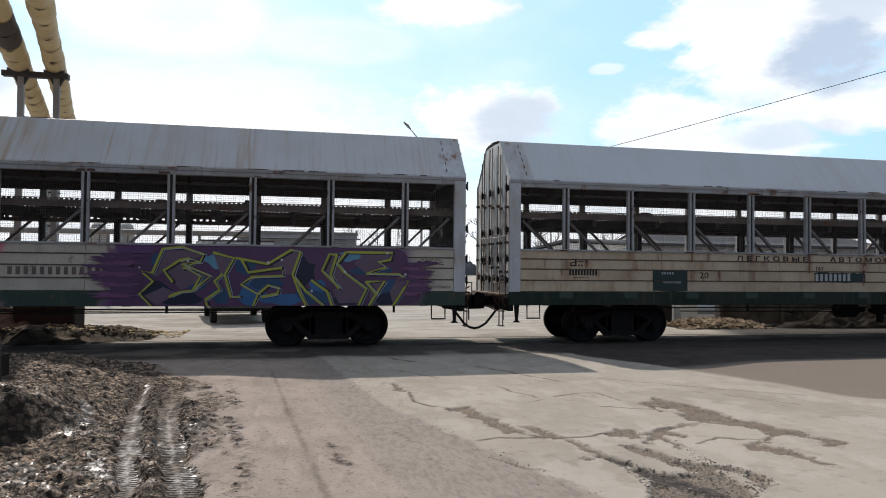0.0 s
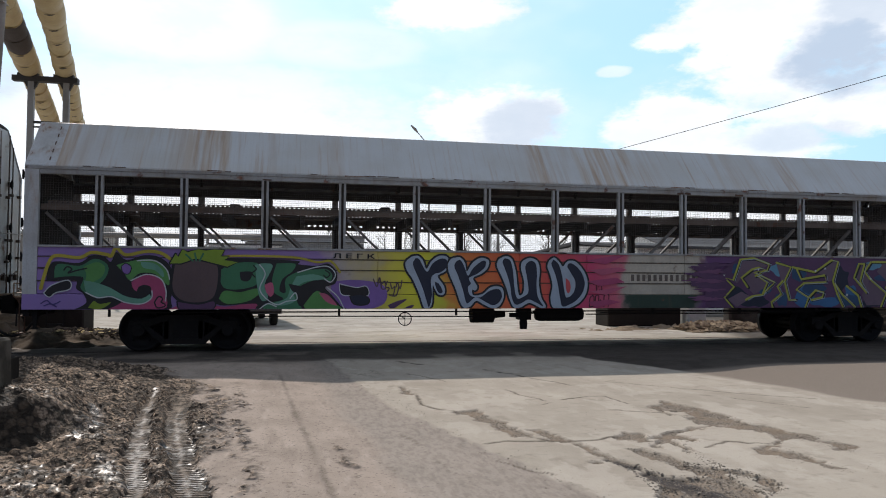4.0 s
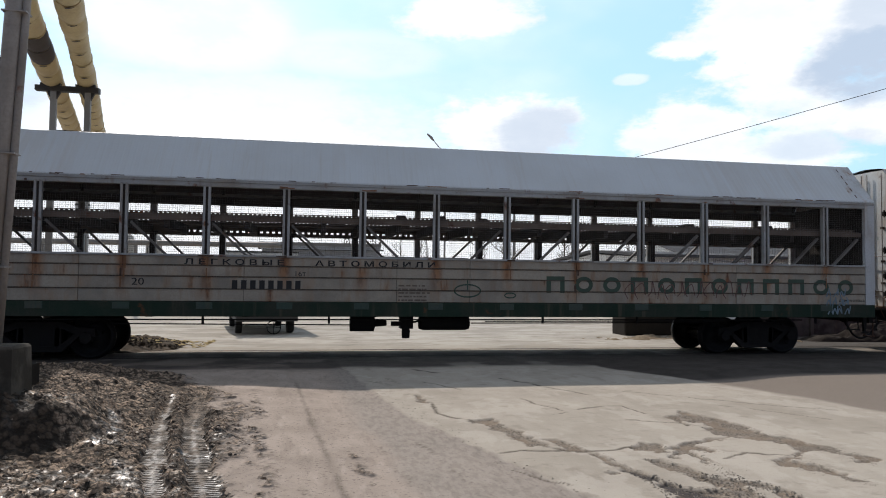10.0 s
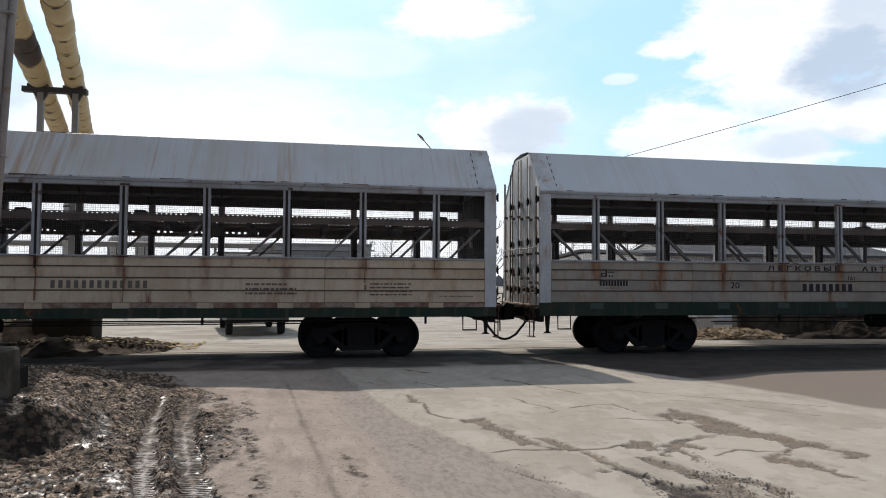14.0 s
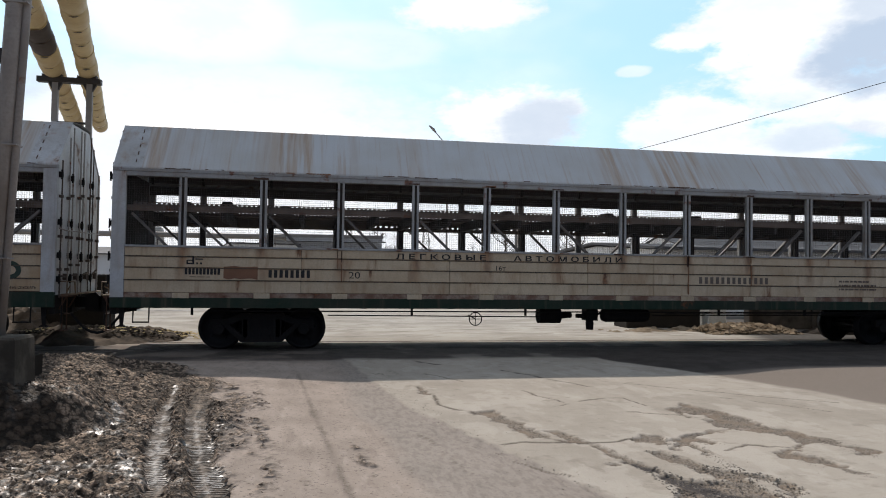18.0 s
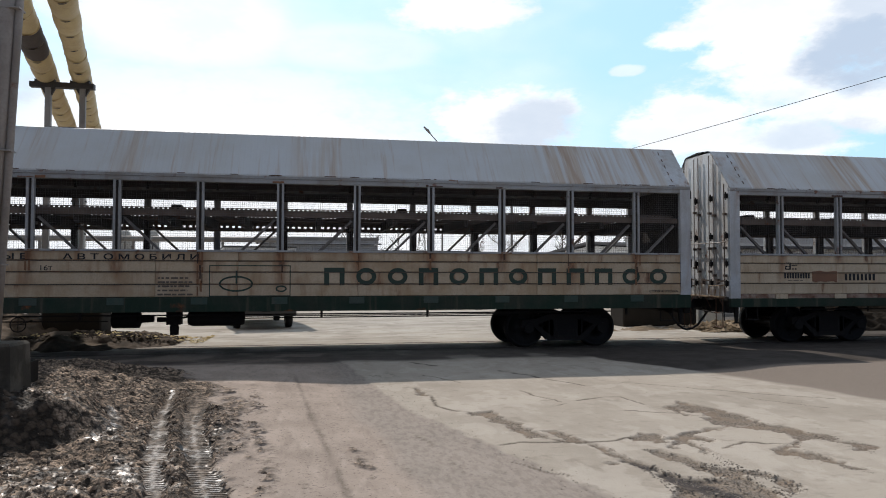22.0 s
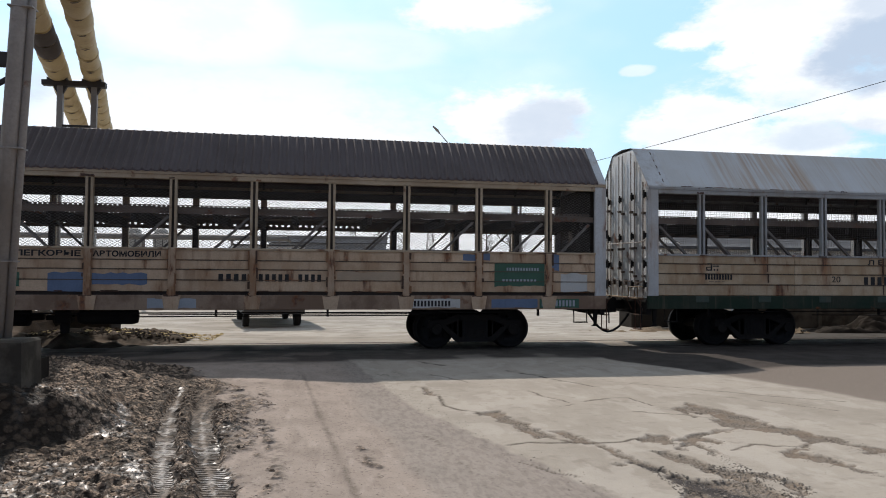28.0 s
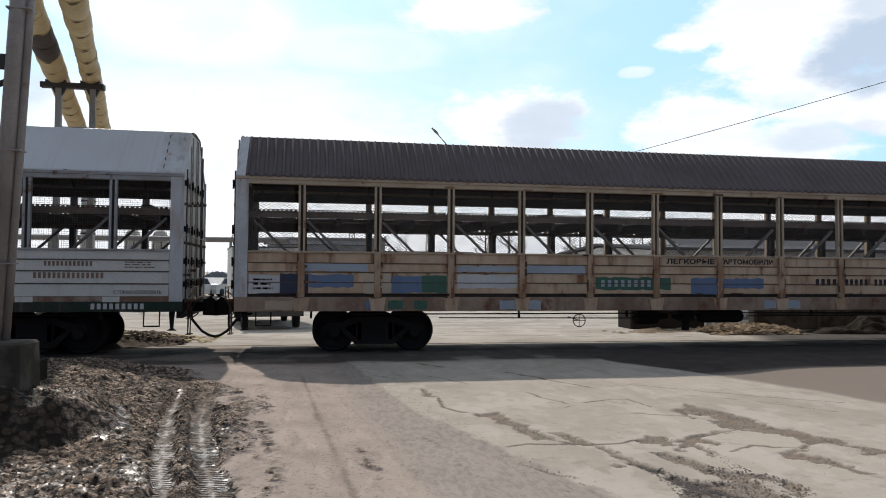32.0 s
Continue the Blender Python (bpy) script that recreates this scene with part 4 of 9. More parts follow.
def spread(lo, hi, dense, reach, ratio=1.25):
    core = list(np.arange(lo, hi, dense))
    out, d, a = [], dense, lo
    while a > -reach:
        d *= ratio
        a -= d
        out.append(a)
    left = out[::-1]
    out, d, a = [], dense, core[-1]
    while a < reach:
        d *= ratio
        a += d
        out.append(a)
    return np.array(left + core + out)


def ground_masks(x, y):
    """Height, mud, gravel and crack strength at the points."""
    wx = x + 0.5 * (fbm(x, y, 0.9, 4, 5) - 0.5)
    wy = y + 0.5 * (fbm(x, y, 0.9, 4, 9) - 0.5)
    fine = fbm(x, y, 3.0, 4, 21)
    # left verge of churned mud, right of it packed dirt, then broken paving
    edge = np.interp(wy, [4, 6.2, 8.2, 10.4, 12.0, 13.3, 15], [-0.72, -0.7, -0.72, -1.1, -1.6, -2.3, -3.2])
    mud = step(edge - wx + 0.5 * (fbm(x, y, 6.0, 4, 23) - 0.5), -0.05, 0.3) * step(13.7 - wy, 0, 0.5)
    height = 0.1 * step(0.9 - x, 0, 2.2) * step(15.0 - y, 0, 2.5)
    # a dug bank, steep towards the road
    foot = np.interp(wx, [-6, -4, -2.8, -2.2, -1.9], [7.2, 7.3, 7.55, 7.85, 8.6])
    cut = step(wy - foot, -0.28, 0.18)
    height = height + 0.36 * step(10.6 - wy, 0, 2.8) * step(-1.95 - wx, 0, 0.6) * cut + 0.22 * step(-2.1 - wx, 0, 1.9) * cut * step(13.5 - wy, 0, 0.8)
    return height, mud, fine, wx, wy


GRID = {}


def build_ground():
    xs = spread(-6.5, 12.5, 0.027, 1800)
    ys = spread(4.6, 15.6, 0.027, 1800)
    X, Y = np.meshgrid(xs, ys)
    x, y = X.ravel(), Y.ravel()
    h, mud, fine, wx, wy = ground_masks(x, y)
    near = (x > -9) & (x < 16) & (y > 3) & (y < 16)
    lump = np.abs(fbm(x * 0.8, y * 1.3, 8.0, 4, 43) - 0.5) * 2
    grit = fbm(x, y, 16.0, 3, 44) - 0.5
    gravel = np.zeros_like(x)
    crack = np.zeros_like(x)
    tread = np.zeros_like(x)
    rut = np.zeros_like(x)
    middle = np.zeros_like(x)
    wet = np.zeros_like(x)
    loose = np.zeros_like(x)
    beside = np.zeros_like(x)
    # rows of clods thrown up beside the wheel tracks
    for pts, width in CLODS:
        d = to_line(x + 0.25 * (fbm(x, y, 4.0, 4, 35) - 0.5), y, pts)
        c = step(d, width, width * 0.2) * step(fbm(x * 1.3, y * 0.8, 11.0, 4, 37), 0.42, 0.62) * step(fbm(x, y, 1.6, 2, 38), 0.3, 0.5)
        loose = np.maximum(loose, c * (1 - mud))
        mud = np.maximum(mud, 0.85 * c)
    # wheel tracks pressed into the mud
    for pts, width in RUTS:
        line = to_line(x + 0.07 * (fbm(x, y, 2.5, 4, 33) - 0.5), y, pts)
        d = line + 0.1 * (fbm(x, y, 6.0, 4, 34) - 0.5) + 0.12 * (fbm(x, y, 13.0, 3, 42) - 0.5)
        inside = step(d, width, width * 0.7) * (1 - 0.75 * step(y, 9.6, 11.2))
        middle = np.maximum(middle, step(line + 0.03 * (fbm(x, y, 7.0, 3, 36) - 0.5), 0.03, 0.014) * inside * (0.1 + 0.9 * step(fbm(x, y, 3.2, 3, 40), 0.42, 0.56)))
        rut = np.maximum(rut, inside)
        beside = np.maximum(beside, step(d, 0.36, 0.22))
        tread = np.maximum(tread, inside * step(line, 0.012, 0.026) * step(fbm(x, y, 4.0, 4, 39), 0.26, 0.4))
        wet = np.maximum(wet, 0.2 * inside * step(10.6 - y, 0, 2.0))
        wet = np.maximum(wet, 0.95 * inside * step(fbm(x, y, 5.0, 4, 78), 0.47, 0.55) * step(9.6 - y, 0, 2.0))
        mud = np.maximum(mud, inside)
    # water still lies along the middle of each track
    for pts, width in GLEAM:
        d = to_line(x + 0.1 * (fbm(x, y, 4.0, 4, 33) - 0.5), y, pts)
        wet = np.maximum(wet, step(d, width, width * 0.4) * (0.15 + 0.85 * step(fbm(x, y, 7.0, 3, 77), 0.4, 0.6)))
    # shade on the bank's near face, painted as a ragged dark blob
    bank_shade = step(1.0 - np.hypot((x + 3.5) / 1.35, (y - 7.45) / 0.75) + 0.7 * (fbm(x, y, 2.2, 4, 98) - 0.5), 0.0, 0.25)
    clods = 0.1 * (fbm(x, y, 2.0, 3, 31) - 0.5) + 0.16 * np.abs(fbm(x, y, 3.6, 3, 32) - 0.5) + 0.085 * lump * (0.35 + fbm(x, y, 1.3, 2, 45)) + 0.045 * grit
    h = h + mud * (clods * (1 - 0.85 * rut) * (1 - 0.6 * loose) * (1 - 0.45 * beside) - 0.045 * rut)
    shine = step(grit, 0.0, 0.14) * mud * step(8.8 - y, 0, 1.2) * step(x + 3.6, 0, 0.8) * step(fbm(x, y, 1.4, 3, 113), 0.4, 0.56)
    wet = np.maximum(wet, shine * 0.4)
    for k, (pts, width) in enumerate(TYRE_LINES):
        d = to_line(x + 0.05 * (fbm(x, y, 5.0, 4, 58) - 0.5), y, pts)
        if k == 0:
            c = 0.62 * step(d + 0.05 * (fbm(x, y, 12.0, 3, 59) - 0.5), 0.055, 0.0) * (0.35 + 0.65 * step(fbm(x, y, 2.0, 3, 60), 0.3, 0.5)) * step(12.9 - y, 0, 1.2)
        else:
            c = 0.6 * step(d, width * 1.4, 0.0) * step(fbm(x, y, 24.0, 3, 61), 0.52, 0.66) * step(fbm(x, y, 2.5, 3, 64), 0.4, 0.6)
        crack = np.maximum(crack, c)
        h = h + (0.012 * c if k else -0.012 * c)
    for pts, width in CRACKS:
        d = to_line(x + 0.16 * (fbm(x, y, 4.0, 3, 51) - 0.5), y + 0.16 * (fbm(x, y, 4.0, 3, 52) - 0.5), pts)
        c = step(d, width * 0.75, width * 0.12) * step(fbm(x, y, 5.0, 3, 62), 0.2, 0.42)
        crack = np.maximum(crack, c)
        h = h - 0.004 * c
    # beds of gravel where the paving has broken away, with plates of it left standing
    px, py = x + 0.14 * (fbm(x, y, 5.0, 4, 53) - 0.5), y + 0.2 * (fbm(x, y, 5.0, 4, 54) - 0.5)
    frayed = 0.13 * (fbm(x, y, 13.0, 4, 55) - 0.5)
    bed = np.full(x.shape, -9.0)
    for pts in BEDS:
        bed = np.maximum(bed, depth_in(px, py, pts))
    for pts in PLATES:
        bed = np.minimum(bed, -depth_in(px, py, pts))
    gravel = step(bed + frayed - 0.09 * step(fbm(x, y, 3.4, 3, 56), 0.45, 0.7) * step(7.3 - y, 0, 0.4), -0.012, 0.02)
    h = h - gravel * (0.02 - 0.016 * (fbm(x, y, 14.0, 3, 71) - 0.5) - 0.02 * step(fbm(x, y, 3.0, 3, 72), 0.5, 0.75))
    h = h + 0.004 * step(bed + frayed, -0.1, -0.015) * (1 - gravel)
    damp = step(to_line(x, y, [(3.0, 6.3), (3.12, 6.0), (3.2, 5.75), (3.35, 5.35), (3.4, 5.0)]) + 2 * frayed, 0.2, 0.04) * gravel
    h = h + near * 0.012 * (fbm(x, y, 1.2, 4, 81) - 0.5)
    # the dark made-up verge on the far side of the road
    edge = np.interp(wy, [5, 8.6, 9.8, 10.6, 11.2, 14.9, 16.5, 17.0], [14, 8.05, 7.7, 7.4, 7.25, 5.6, 4.6, 4.4])
    verge = step(wx - edge, 0, 0.25) * step(16.9 - wy, 0, 0.5)
    # the train's shade is painted into the ground, with oil along the rails
    shade_oil = step(2.0 - np.abs(wy - 16.0), 0, 0.9) * (0.62 + 0.38 * step(fbm(x, y, 1.2, 4, 95), 0.35, 0.6))
    # on the verge it starts at the edge of the train's shadow
    shade_oil = np.maximum(shade_oil, 0.97 * verge * step(y + 0.4 * (wy - y), 11.65, 12.2))
    # darker as well beyond the track on the right
    shade_oil = np.maximum(shade_oil, 0.9 * step(x - 0.35 * (y - 19.0) + 0.8 * (wx - x), 12.2, 13.6) * step(y, 17.4, 17.9) * step(30.0 - y, 0, 3.0) * step(40 - x, 0, 10))
    h = h + 0.1 * step(wx - edge, 0, 2.4) * step(15.3 - y, 0, 1.6) * step(40 - x, 0, 10)
    # the paving ends in a low broken edge towards the dirt
    shoulder = np.interp(y, SHOULDER_Y, SHOULDER_X)
    h = h + 0.016 * step(x - shoulder + 0.1 * (fbm(x, y, 4.0, 4, 97) - 0.5), -0.05, 0.03) * step(15.5 - y, 0, 2) * step(60 - x, 0, 20)
    # rails lie level with the road
    flat = step(np.abs(y - TRACK_Y), 1.6, 1.05)
    h = h * (1 - flat) - 0.006 * flat
    verts = np.stack([x, y, h], 1)
    nx, ny = len(xs), len(ys)
    i = np.arange(nx * ny).reshape(ny, nx)
    quads = np.stack([i[:-1, :-1], i[:-1, 1:], i[1:, 1:], i[1:, :-1]], -1).reshape(-1, 4)
    me = bpy.data.meshes.new("ground")
    me.vertices.add(len(verts))
    me.vertices.foreach_set("co", verts.ravel())
    me.loops.add(quads.size)
    me.loops.foreach_set("vertex_index", quads.ravel())
    me.polygons.add(len(quads))
    me.polygons.foreach_set("loop_start", np.arange(0, quads.size, 4))
    me.polygons.foreach_set("loop_total", np.full(len(quads), 4))
    me.update(calc_edges=True)
    me.polygons.foreach_set("use_smooth", np.ones(len(quads), bool))
    dirt = step(shoulder - x + 0.1 * (fbm(x, y, 4.0, 4, 97) - 0.5), -0.03, 0.05) * step(18.4 - wy, 0, 1.5)
    for name, data in (("mud", mud), ("gravel", gravel), ("crack", crack), ("wet", wet), ("dirt", dirt), ("tread", tread), ("rut", rut), ("tarry", step(wx - np.interp(wy, [5, 7, 9, 12], [0.75, 0.6, 0.4, 0.2]), 0, 0.5)), ("yard", step(wy, 18.3, 19.0)), ("verge", verge), ("shade_oil", shade_oil), ("damp", damp), ("middle", middle), ("bank_shade", bank_shade), ("beside", beside * (1 - rut))):
        a = me.attributes.new(name, "FLOAT", "POINT")
        a.data.foreach_set("value", data.astype(np.float32))
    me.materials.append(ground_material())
    GRID.update(xs=xs, ys=ys, h=h.reshape(ny, nx), mud=mud.reshape(ny, nx), rut=rut.reshape(ny, nx), loose=loose.reshape(ny, nx), bank_shade=bank_shade.reshape(ny, nx))
    ob = new("ground", me)
    tagged(ob, "dusty broken paving, packed dirt and churned wet mud", "ground", kind="structure")
    return ob


def ground_material():
    m = bpy.data.materials.new("ground_surface")
    m.use_nodes = True
    nt = m.node_tree
    N, L = nt.nodes.new, nt.links.new
    bsdf = nt.nodes["Principled BSDF"]
    tc = N("ShaderNodeTexCoord")

    def noise_fac(scale, detail, stretch=None):
        v = tc.outputs["Object"]
        if stretch:
            mp = N("ShaderNodeMapping")
            mp.inputs["Scale"].default_value = stretch
            L(v, mp.inputs["Vector"])
            v = mp.outputs[0]
        n = N("ShaderNodeTexNoise")
        n.inputs["Scale"].default_value, n.inputs["Detail"].default_value, n.inputs["Roughness"].default_value = scale, detail, 0.62
        L(v, n.inputs["Vector"])
        return n.outputs["Fac"]

    def ramp(v, lo, hi, top=1.0):
        n = N("ShaderNodeMapRange")
        n.interpolation_type = "SMOOTHSTEP"
        n.inputs["From Min"].default_value, n.inputs["From Max"].default_value, n.inputs["To Max"].default_value = lo, hi, top
        L(v, n.inputs["Value"])
        return n.outputs["Result"]

    def mix(fac, a, b):
        n = N("ShaderNodeMix")
        n.data_type = "RGBA"
        L(fac, n.inputs["Factor"])
        for sock, v in ((n.inputs[6], a), (n.inputs[7], b)):
            if isinstance(v, tuple):
                sock.default_value = (*v, 1)
            else:
                L(v, sock)
        return n.outputs[2]

    def attr(name):
        n = N("ShaderNodeAttribute")
        n.attribute_name = name
        return n.outputs["Fac"]

    sep = N("ShaderNodeSeparateXYZ")
    L(tc.outputs["Object"], sep.inputs[0])

    def calc(op, a, c):
        n = N("ShaderNodeMath")
        n.operation = op
        for i, v in enumerate((a, c)):
            if isinstance(v, (int, float)):
                n.inputs[i].default_value = v
            else:
                L(v, n.inputs[i])
        return n.outputs[0]

    def cells(scale, warp):
        """Distance to the middle of uneven cells, for clods."""
        n, v, add = N("ShaderNodeTexNoise"), N("ShaderNodeTexVoronoi"), N("ShaderNodeVectorMath")
        n.inputs["Scale"].default_value, n.inputs["Detail"].default_value = scale * 0.6, 4
        L(tc.outputs["Object"], n.inputs["Vector"])
        add.operation = "MULTIPLY_ADD"
        L(n.outputs["Color"], add.inputs[0])
        add.inputs[1].default_value = (warp, warp, warp)
        L(tc.outputs["Object"], add.inputs[2])
        v.inputs["Scale"].default_value = scale
        L(add.outputs[0], v.inputs["Vector"])
        return v.outputs["Distance"]

    paving = mix(ramp(noise_fac(0.5, 6), 0.35, 0.7), (0.376, 0.335, 0.282), (0.299, 0.264, 0.220))
    paving = mix(ramp(noise_fac(3.0, 6, (1, 0.35, 1)), 0.45, 0.75, 0.6), paving, (0.415, 0.372, 0.319))
    paving = mix(ramp(noise_fac(9.0, 7, (0.45, 1, 1)), 0.52, 0.74, 0.4), paving, (0.212, 0.185, 0.155))
    paving = mix(ramp(noise_fac(1.3, 9, (1, 0.6, 1)), 0.52, 0.57, 0.45), paving, (0.444, 0.401, 0.348))
    paving = mix(ramp(noise_fac(2.2, 9), 0.6, 0.66, 0.5), paving, (0.241, 0.210, 0.175))
    paving = mix(ramp(noise_fac(90, 4), 0.55, 0.75, 0.45), paving, (0.135, 0.122, 0.108))
    soil = mix(ramp(noise_fac(1.1, 6), 0.35, 0.7), (0.35, 0.290, 0.245), (0.268, 0.222, 0.187))
    soil = mix(ramp(noise_fac(4.0, 8, (1.0, 0.22, 1)), 0.5, 0.68, 0.55), soil, (0.2, 0.165, 0.139))
    soil = mix(ramp(noise_fac(7.0, 8, (1.0, 0.3, 1)), 0.54, 0.72, 0.5), soil, (0.42, 0.355, 0.308))
    soil = mix(ramp(noise_fac(26, 6), 0.55, 0.68, 0.75), soil, (0.12, 0.097, 0.083))
    soil = mix(ramp(noise_fac(40, 6), 0.6, 0.72, 0.6), soil, (0.4, 0.350, 0.313))
    clod, crumb = cells(12, 0.07), cells(31, 0.03)
    mudc = mix(ramp(noise_fac(2.4, 7), 0.42, 0.64), (0.37, 0.275, 0.2), (0.17, 0.122, 0.088))
    # shade in the gaps between clods and crumbs, painted near-black
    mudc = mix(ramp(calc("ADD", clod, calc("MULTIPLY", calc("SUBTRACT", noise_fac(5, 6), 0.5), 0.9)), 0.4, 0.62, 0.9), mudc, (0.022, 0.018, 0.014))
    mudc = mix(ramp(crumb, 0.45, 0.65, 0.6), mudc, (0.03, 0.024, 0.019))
    mudc = mix(calc("MULTIPLY", ramp(noise_fac(16, 5), 0.53, 0.63, 0.85), ramp(noise_fac(1.6, 6), 0.44, 0.62)), mudc, (0.31, 0.235, 0.172))
    wave = calc("SINE", calc("ADD", calc("MULTIPLY", sep.outputs[1], 2 * math.pi / 0.058), calc("MULTIPLY", noise_fac(2.2, 5), 9.0)), 0)
    bar = calc("MULTIPLY", ramp(calc("ADD", wave, calc("MULTIPLY", calc("SUBTRACT", noise_fac(14, 5), 0.5), 2.0)), -0.8, 0.8), attr("tread"))
    rutc = mix(ramp(noise_fac(9, 6, (1, 0.12, 1)), 0.42, 0.58), (0.2, 0.156, 0.12), (0.035, 0.027, 0.021))
    # tread grooves painted dark, for wet mud and the shade in them
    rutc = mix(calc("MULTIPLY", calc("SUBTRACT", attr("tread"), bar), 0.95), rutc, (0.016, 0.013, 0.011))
    rutc = mix(ramp(attr("middle"), 0, 1, 0.9), rutc, mix(ramp(noise_fac(12, 5), 0.4, 0.65), (0.24, 0.192, 0.15), (0.12, 0.093, 0.07)))
    mudc = mix(ramp(noise_fac(24, 5), 0.6, 0.68, 0.7), mudc, (0.3, 0.25, 0.2))
    # the bank face's shade is put into the mud colour
    mudc = mix(ramp(attr("bank_shade"), 0, 1, 0.9), mudc, mix(ramp(clod, 0.3, 0.6), (0.06, 0.043, 0.031), (0.022, 0.017, 0.013)))
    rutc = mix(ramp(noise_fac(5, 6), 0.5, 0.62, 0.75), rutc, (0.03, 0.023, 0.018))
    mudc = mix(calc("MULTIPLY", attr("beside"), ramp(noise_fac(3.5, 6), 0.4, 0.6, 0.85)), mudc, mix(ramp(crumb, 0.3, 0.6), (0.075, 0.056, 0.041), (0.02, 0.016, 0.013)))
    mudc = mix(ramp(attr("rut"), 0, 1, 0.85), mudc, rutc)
    grav = mix(ramp(noise_fac(45, 5), 0.4, 0.62), (0.235, 0.2, 0.164), (0.09, 0.074, 0.06))
    grav = mix(ramp(noise_fac(3.0, 4), 0.46, 0.62, 0.6), grav, (0.22, 0.168, 0.124))
    grav = mix(ramp(noise_fac(5.0, 6), 0.6, 0.68, 0.5), grav, (0.34, 0.3, 0.255))
    yard = mix(ramp(noise_fac(0.8, 8, (0.5, 1, 1)), 0.4, 0.62), (0.39, 0.36, 0.315), (0.29, 0.262, 0.225))
    yard = mix(ramp(noise_fac(3.0, 8, (0.45, 1, 1)), 0.53, 0.64, 0.55), yard, (0.17, 0.148, 0.12))
    yard = mix(ramp(noise_fac(2.0, 8, (0.4, 1, 1)), 0.58, 0.66, 0.6), yard, (0.5, 0.47, 0.42))
    soil = mix(ramp(attr("tarry"), 0, 1, 0.6), soil, mix(ramp(noise_fac(14, 7, (1, 0.4, 1)), 0.42, 0.62), (0.268, 0.24, 0.212), (0.182, 0.163, 0.144)))
    col = mix(attr("dirt"), paving, soil)
    col = mix(attr("yard"), col, yard)
    col = mix(attr("verge"), col, mix(ramp(noise_fac(60, 4), 0.4, 0.68), (0.22, 0.185, 0.155), (0.14, 0.118, 0.1)))
    # painted shade and oil darken the colour around the track
    col = mix(ramp(attr("shade_oil"), 0, 1, 0.88), col, mix(ramp(noise_fac(2.0, 5), 0.4, 0.6), (0.045, 0.039, 0.036), (0.025, 0.022, 0.02)))
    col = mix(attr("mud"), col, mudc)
    col = mix(attr("gravel"), col, grav)
    col = mix(ramp(attr("damp"), 0, 1, 0.85), col, (0.035, 0.032, 0.034))
    col = mix(attr("crack"), col, mix(ramp(noise_fac(50, 4), 0.42, 0.6), (0.07, 0.057, 0.047), (0.17, 0.143, 0.115)))
    col = mix(ramp(attr("wet"), 0, 1, 0.35), col, (0.06, 0.054, 0.048))
    L(col, bsdf.inputs["Base Color"])
    r = N("ShaderNodeMix")
    gloss = calc("MULTIPLY", attr("wet"), calc("SUBTRACT", 1.0, calc("SUBTRACT", attr("tread"), bar)))
    gloss = calc("MULTIPLY", gloss, ramp(noise_fac(17, 5), 0.3, 0.52))
    L(gloss, r.inputs[0])
    rr = N("ShaderNodeMix")
    L(attr("mud"), rr.inputs[0])
    rr.inputs[2].default_value, rr.inputs[3].default_value = 0.95, 0.8
    L(rr.outputs[0], r.inputs[2])
    r.inputs[3].default_value = 0.36
    L(r.outputs[0], bsdf.inputs["Roughness"])
    sp = N("ShaderNodeMix")
    L(gloss, sp.inputs[0])
    sp.inputs[2].default_value, sp.inputs[3].default_value = 0.12, 1.0
    L(sp.outputs[0], bsdf.inputs["Specular IOR Level"])
    # a film of water on the wet mud
    L(calc("MULTIPLY", gloss, ramp(noise_fac(9, 5), 0.35, 0.6)), bsdf.inputs["Coat Weight"])
    bsdf.inputs["Coat Roughness"].default_value = 0.3
    b = N("ShaderNodeBump")
    b.inputs["Strength"].default_value, b.inputs["Distance"].default_value = 0.9, 0.022
    lumps = calc("ADD", calc("MULTIPLY", calc("SUBTRACT", 1.0, clod), 1.5), calc("MULTIPLY", calc("SUBTRACT", 1.0, crumb), 0.7))
    rough_mud = calc("MULTIPLY", lumps, calc("SUBTRACT", attr("mud"), calc("MULTIPLY", attr("rut"), 0.85)))
    L(calc("ADD", calc("ADD", calc("MULTIPLY", noise_fac(30, 8), calc("ADD", 0.4, calc("MULTIPLY", attr("mud"), 1.0))), calc("MULTIPLY", calc("ADD", bar, attr("middle")), 1.5)), rough_mud), b.inputs["Height"])
    L(b.outputs[0], bsdf.inputs["Normal"])
    return m


RUTS = [([(-2.06, 12.0), (-1.86, 10.57), (-1.73, 9.22), (-1.59, 8.18), (-1.4, 7.05), (-1.2, 6.07), (-1.0, 5.0)], 0.135), ([(-1.62, 11.36), (-1.38, 9.4), (-1.25, 8.3), (-1.08, 7.42), (-0.94, 6.71), (-0.79, 5.99), (-0.6, 5.0)], 0.17)]
SHOULDER_Y, SHOULDER_X = [4, 6.23, 7.68, 9.08, 11.42, 13.2, 16], [2.85, 2.22, 1.8, 1.38, 1.03, 0.87, 0.5]
GLEAM = [([(-1.76, 9.6), (-1.7, 9.0), (-1.57, 8.1), (-1.4, 7.05), (-1.2, 6.07)], 0.07), ([(-1.34, 9.1), (-1.25, 8.3), (-1.12, 7.62)], 0.05), ([(-2.16, 8.8), (-2.06, 8.3), (-2.1, 7.7)], 0.11), ([(-1.66, 7.0), (-1.5, 6.5), (-1.34, 6.0)], 0.1), ([(-1.9, 10.8), (-1.76, 9.6)], 0.03)]
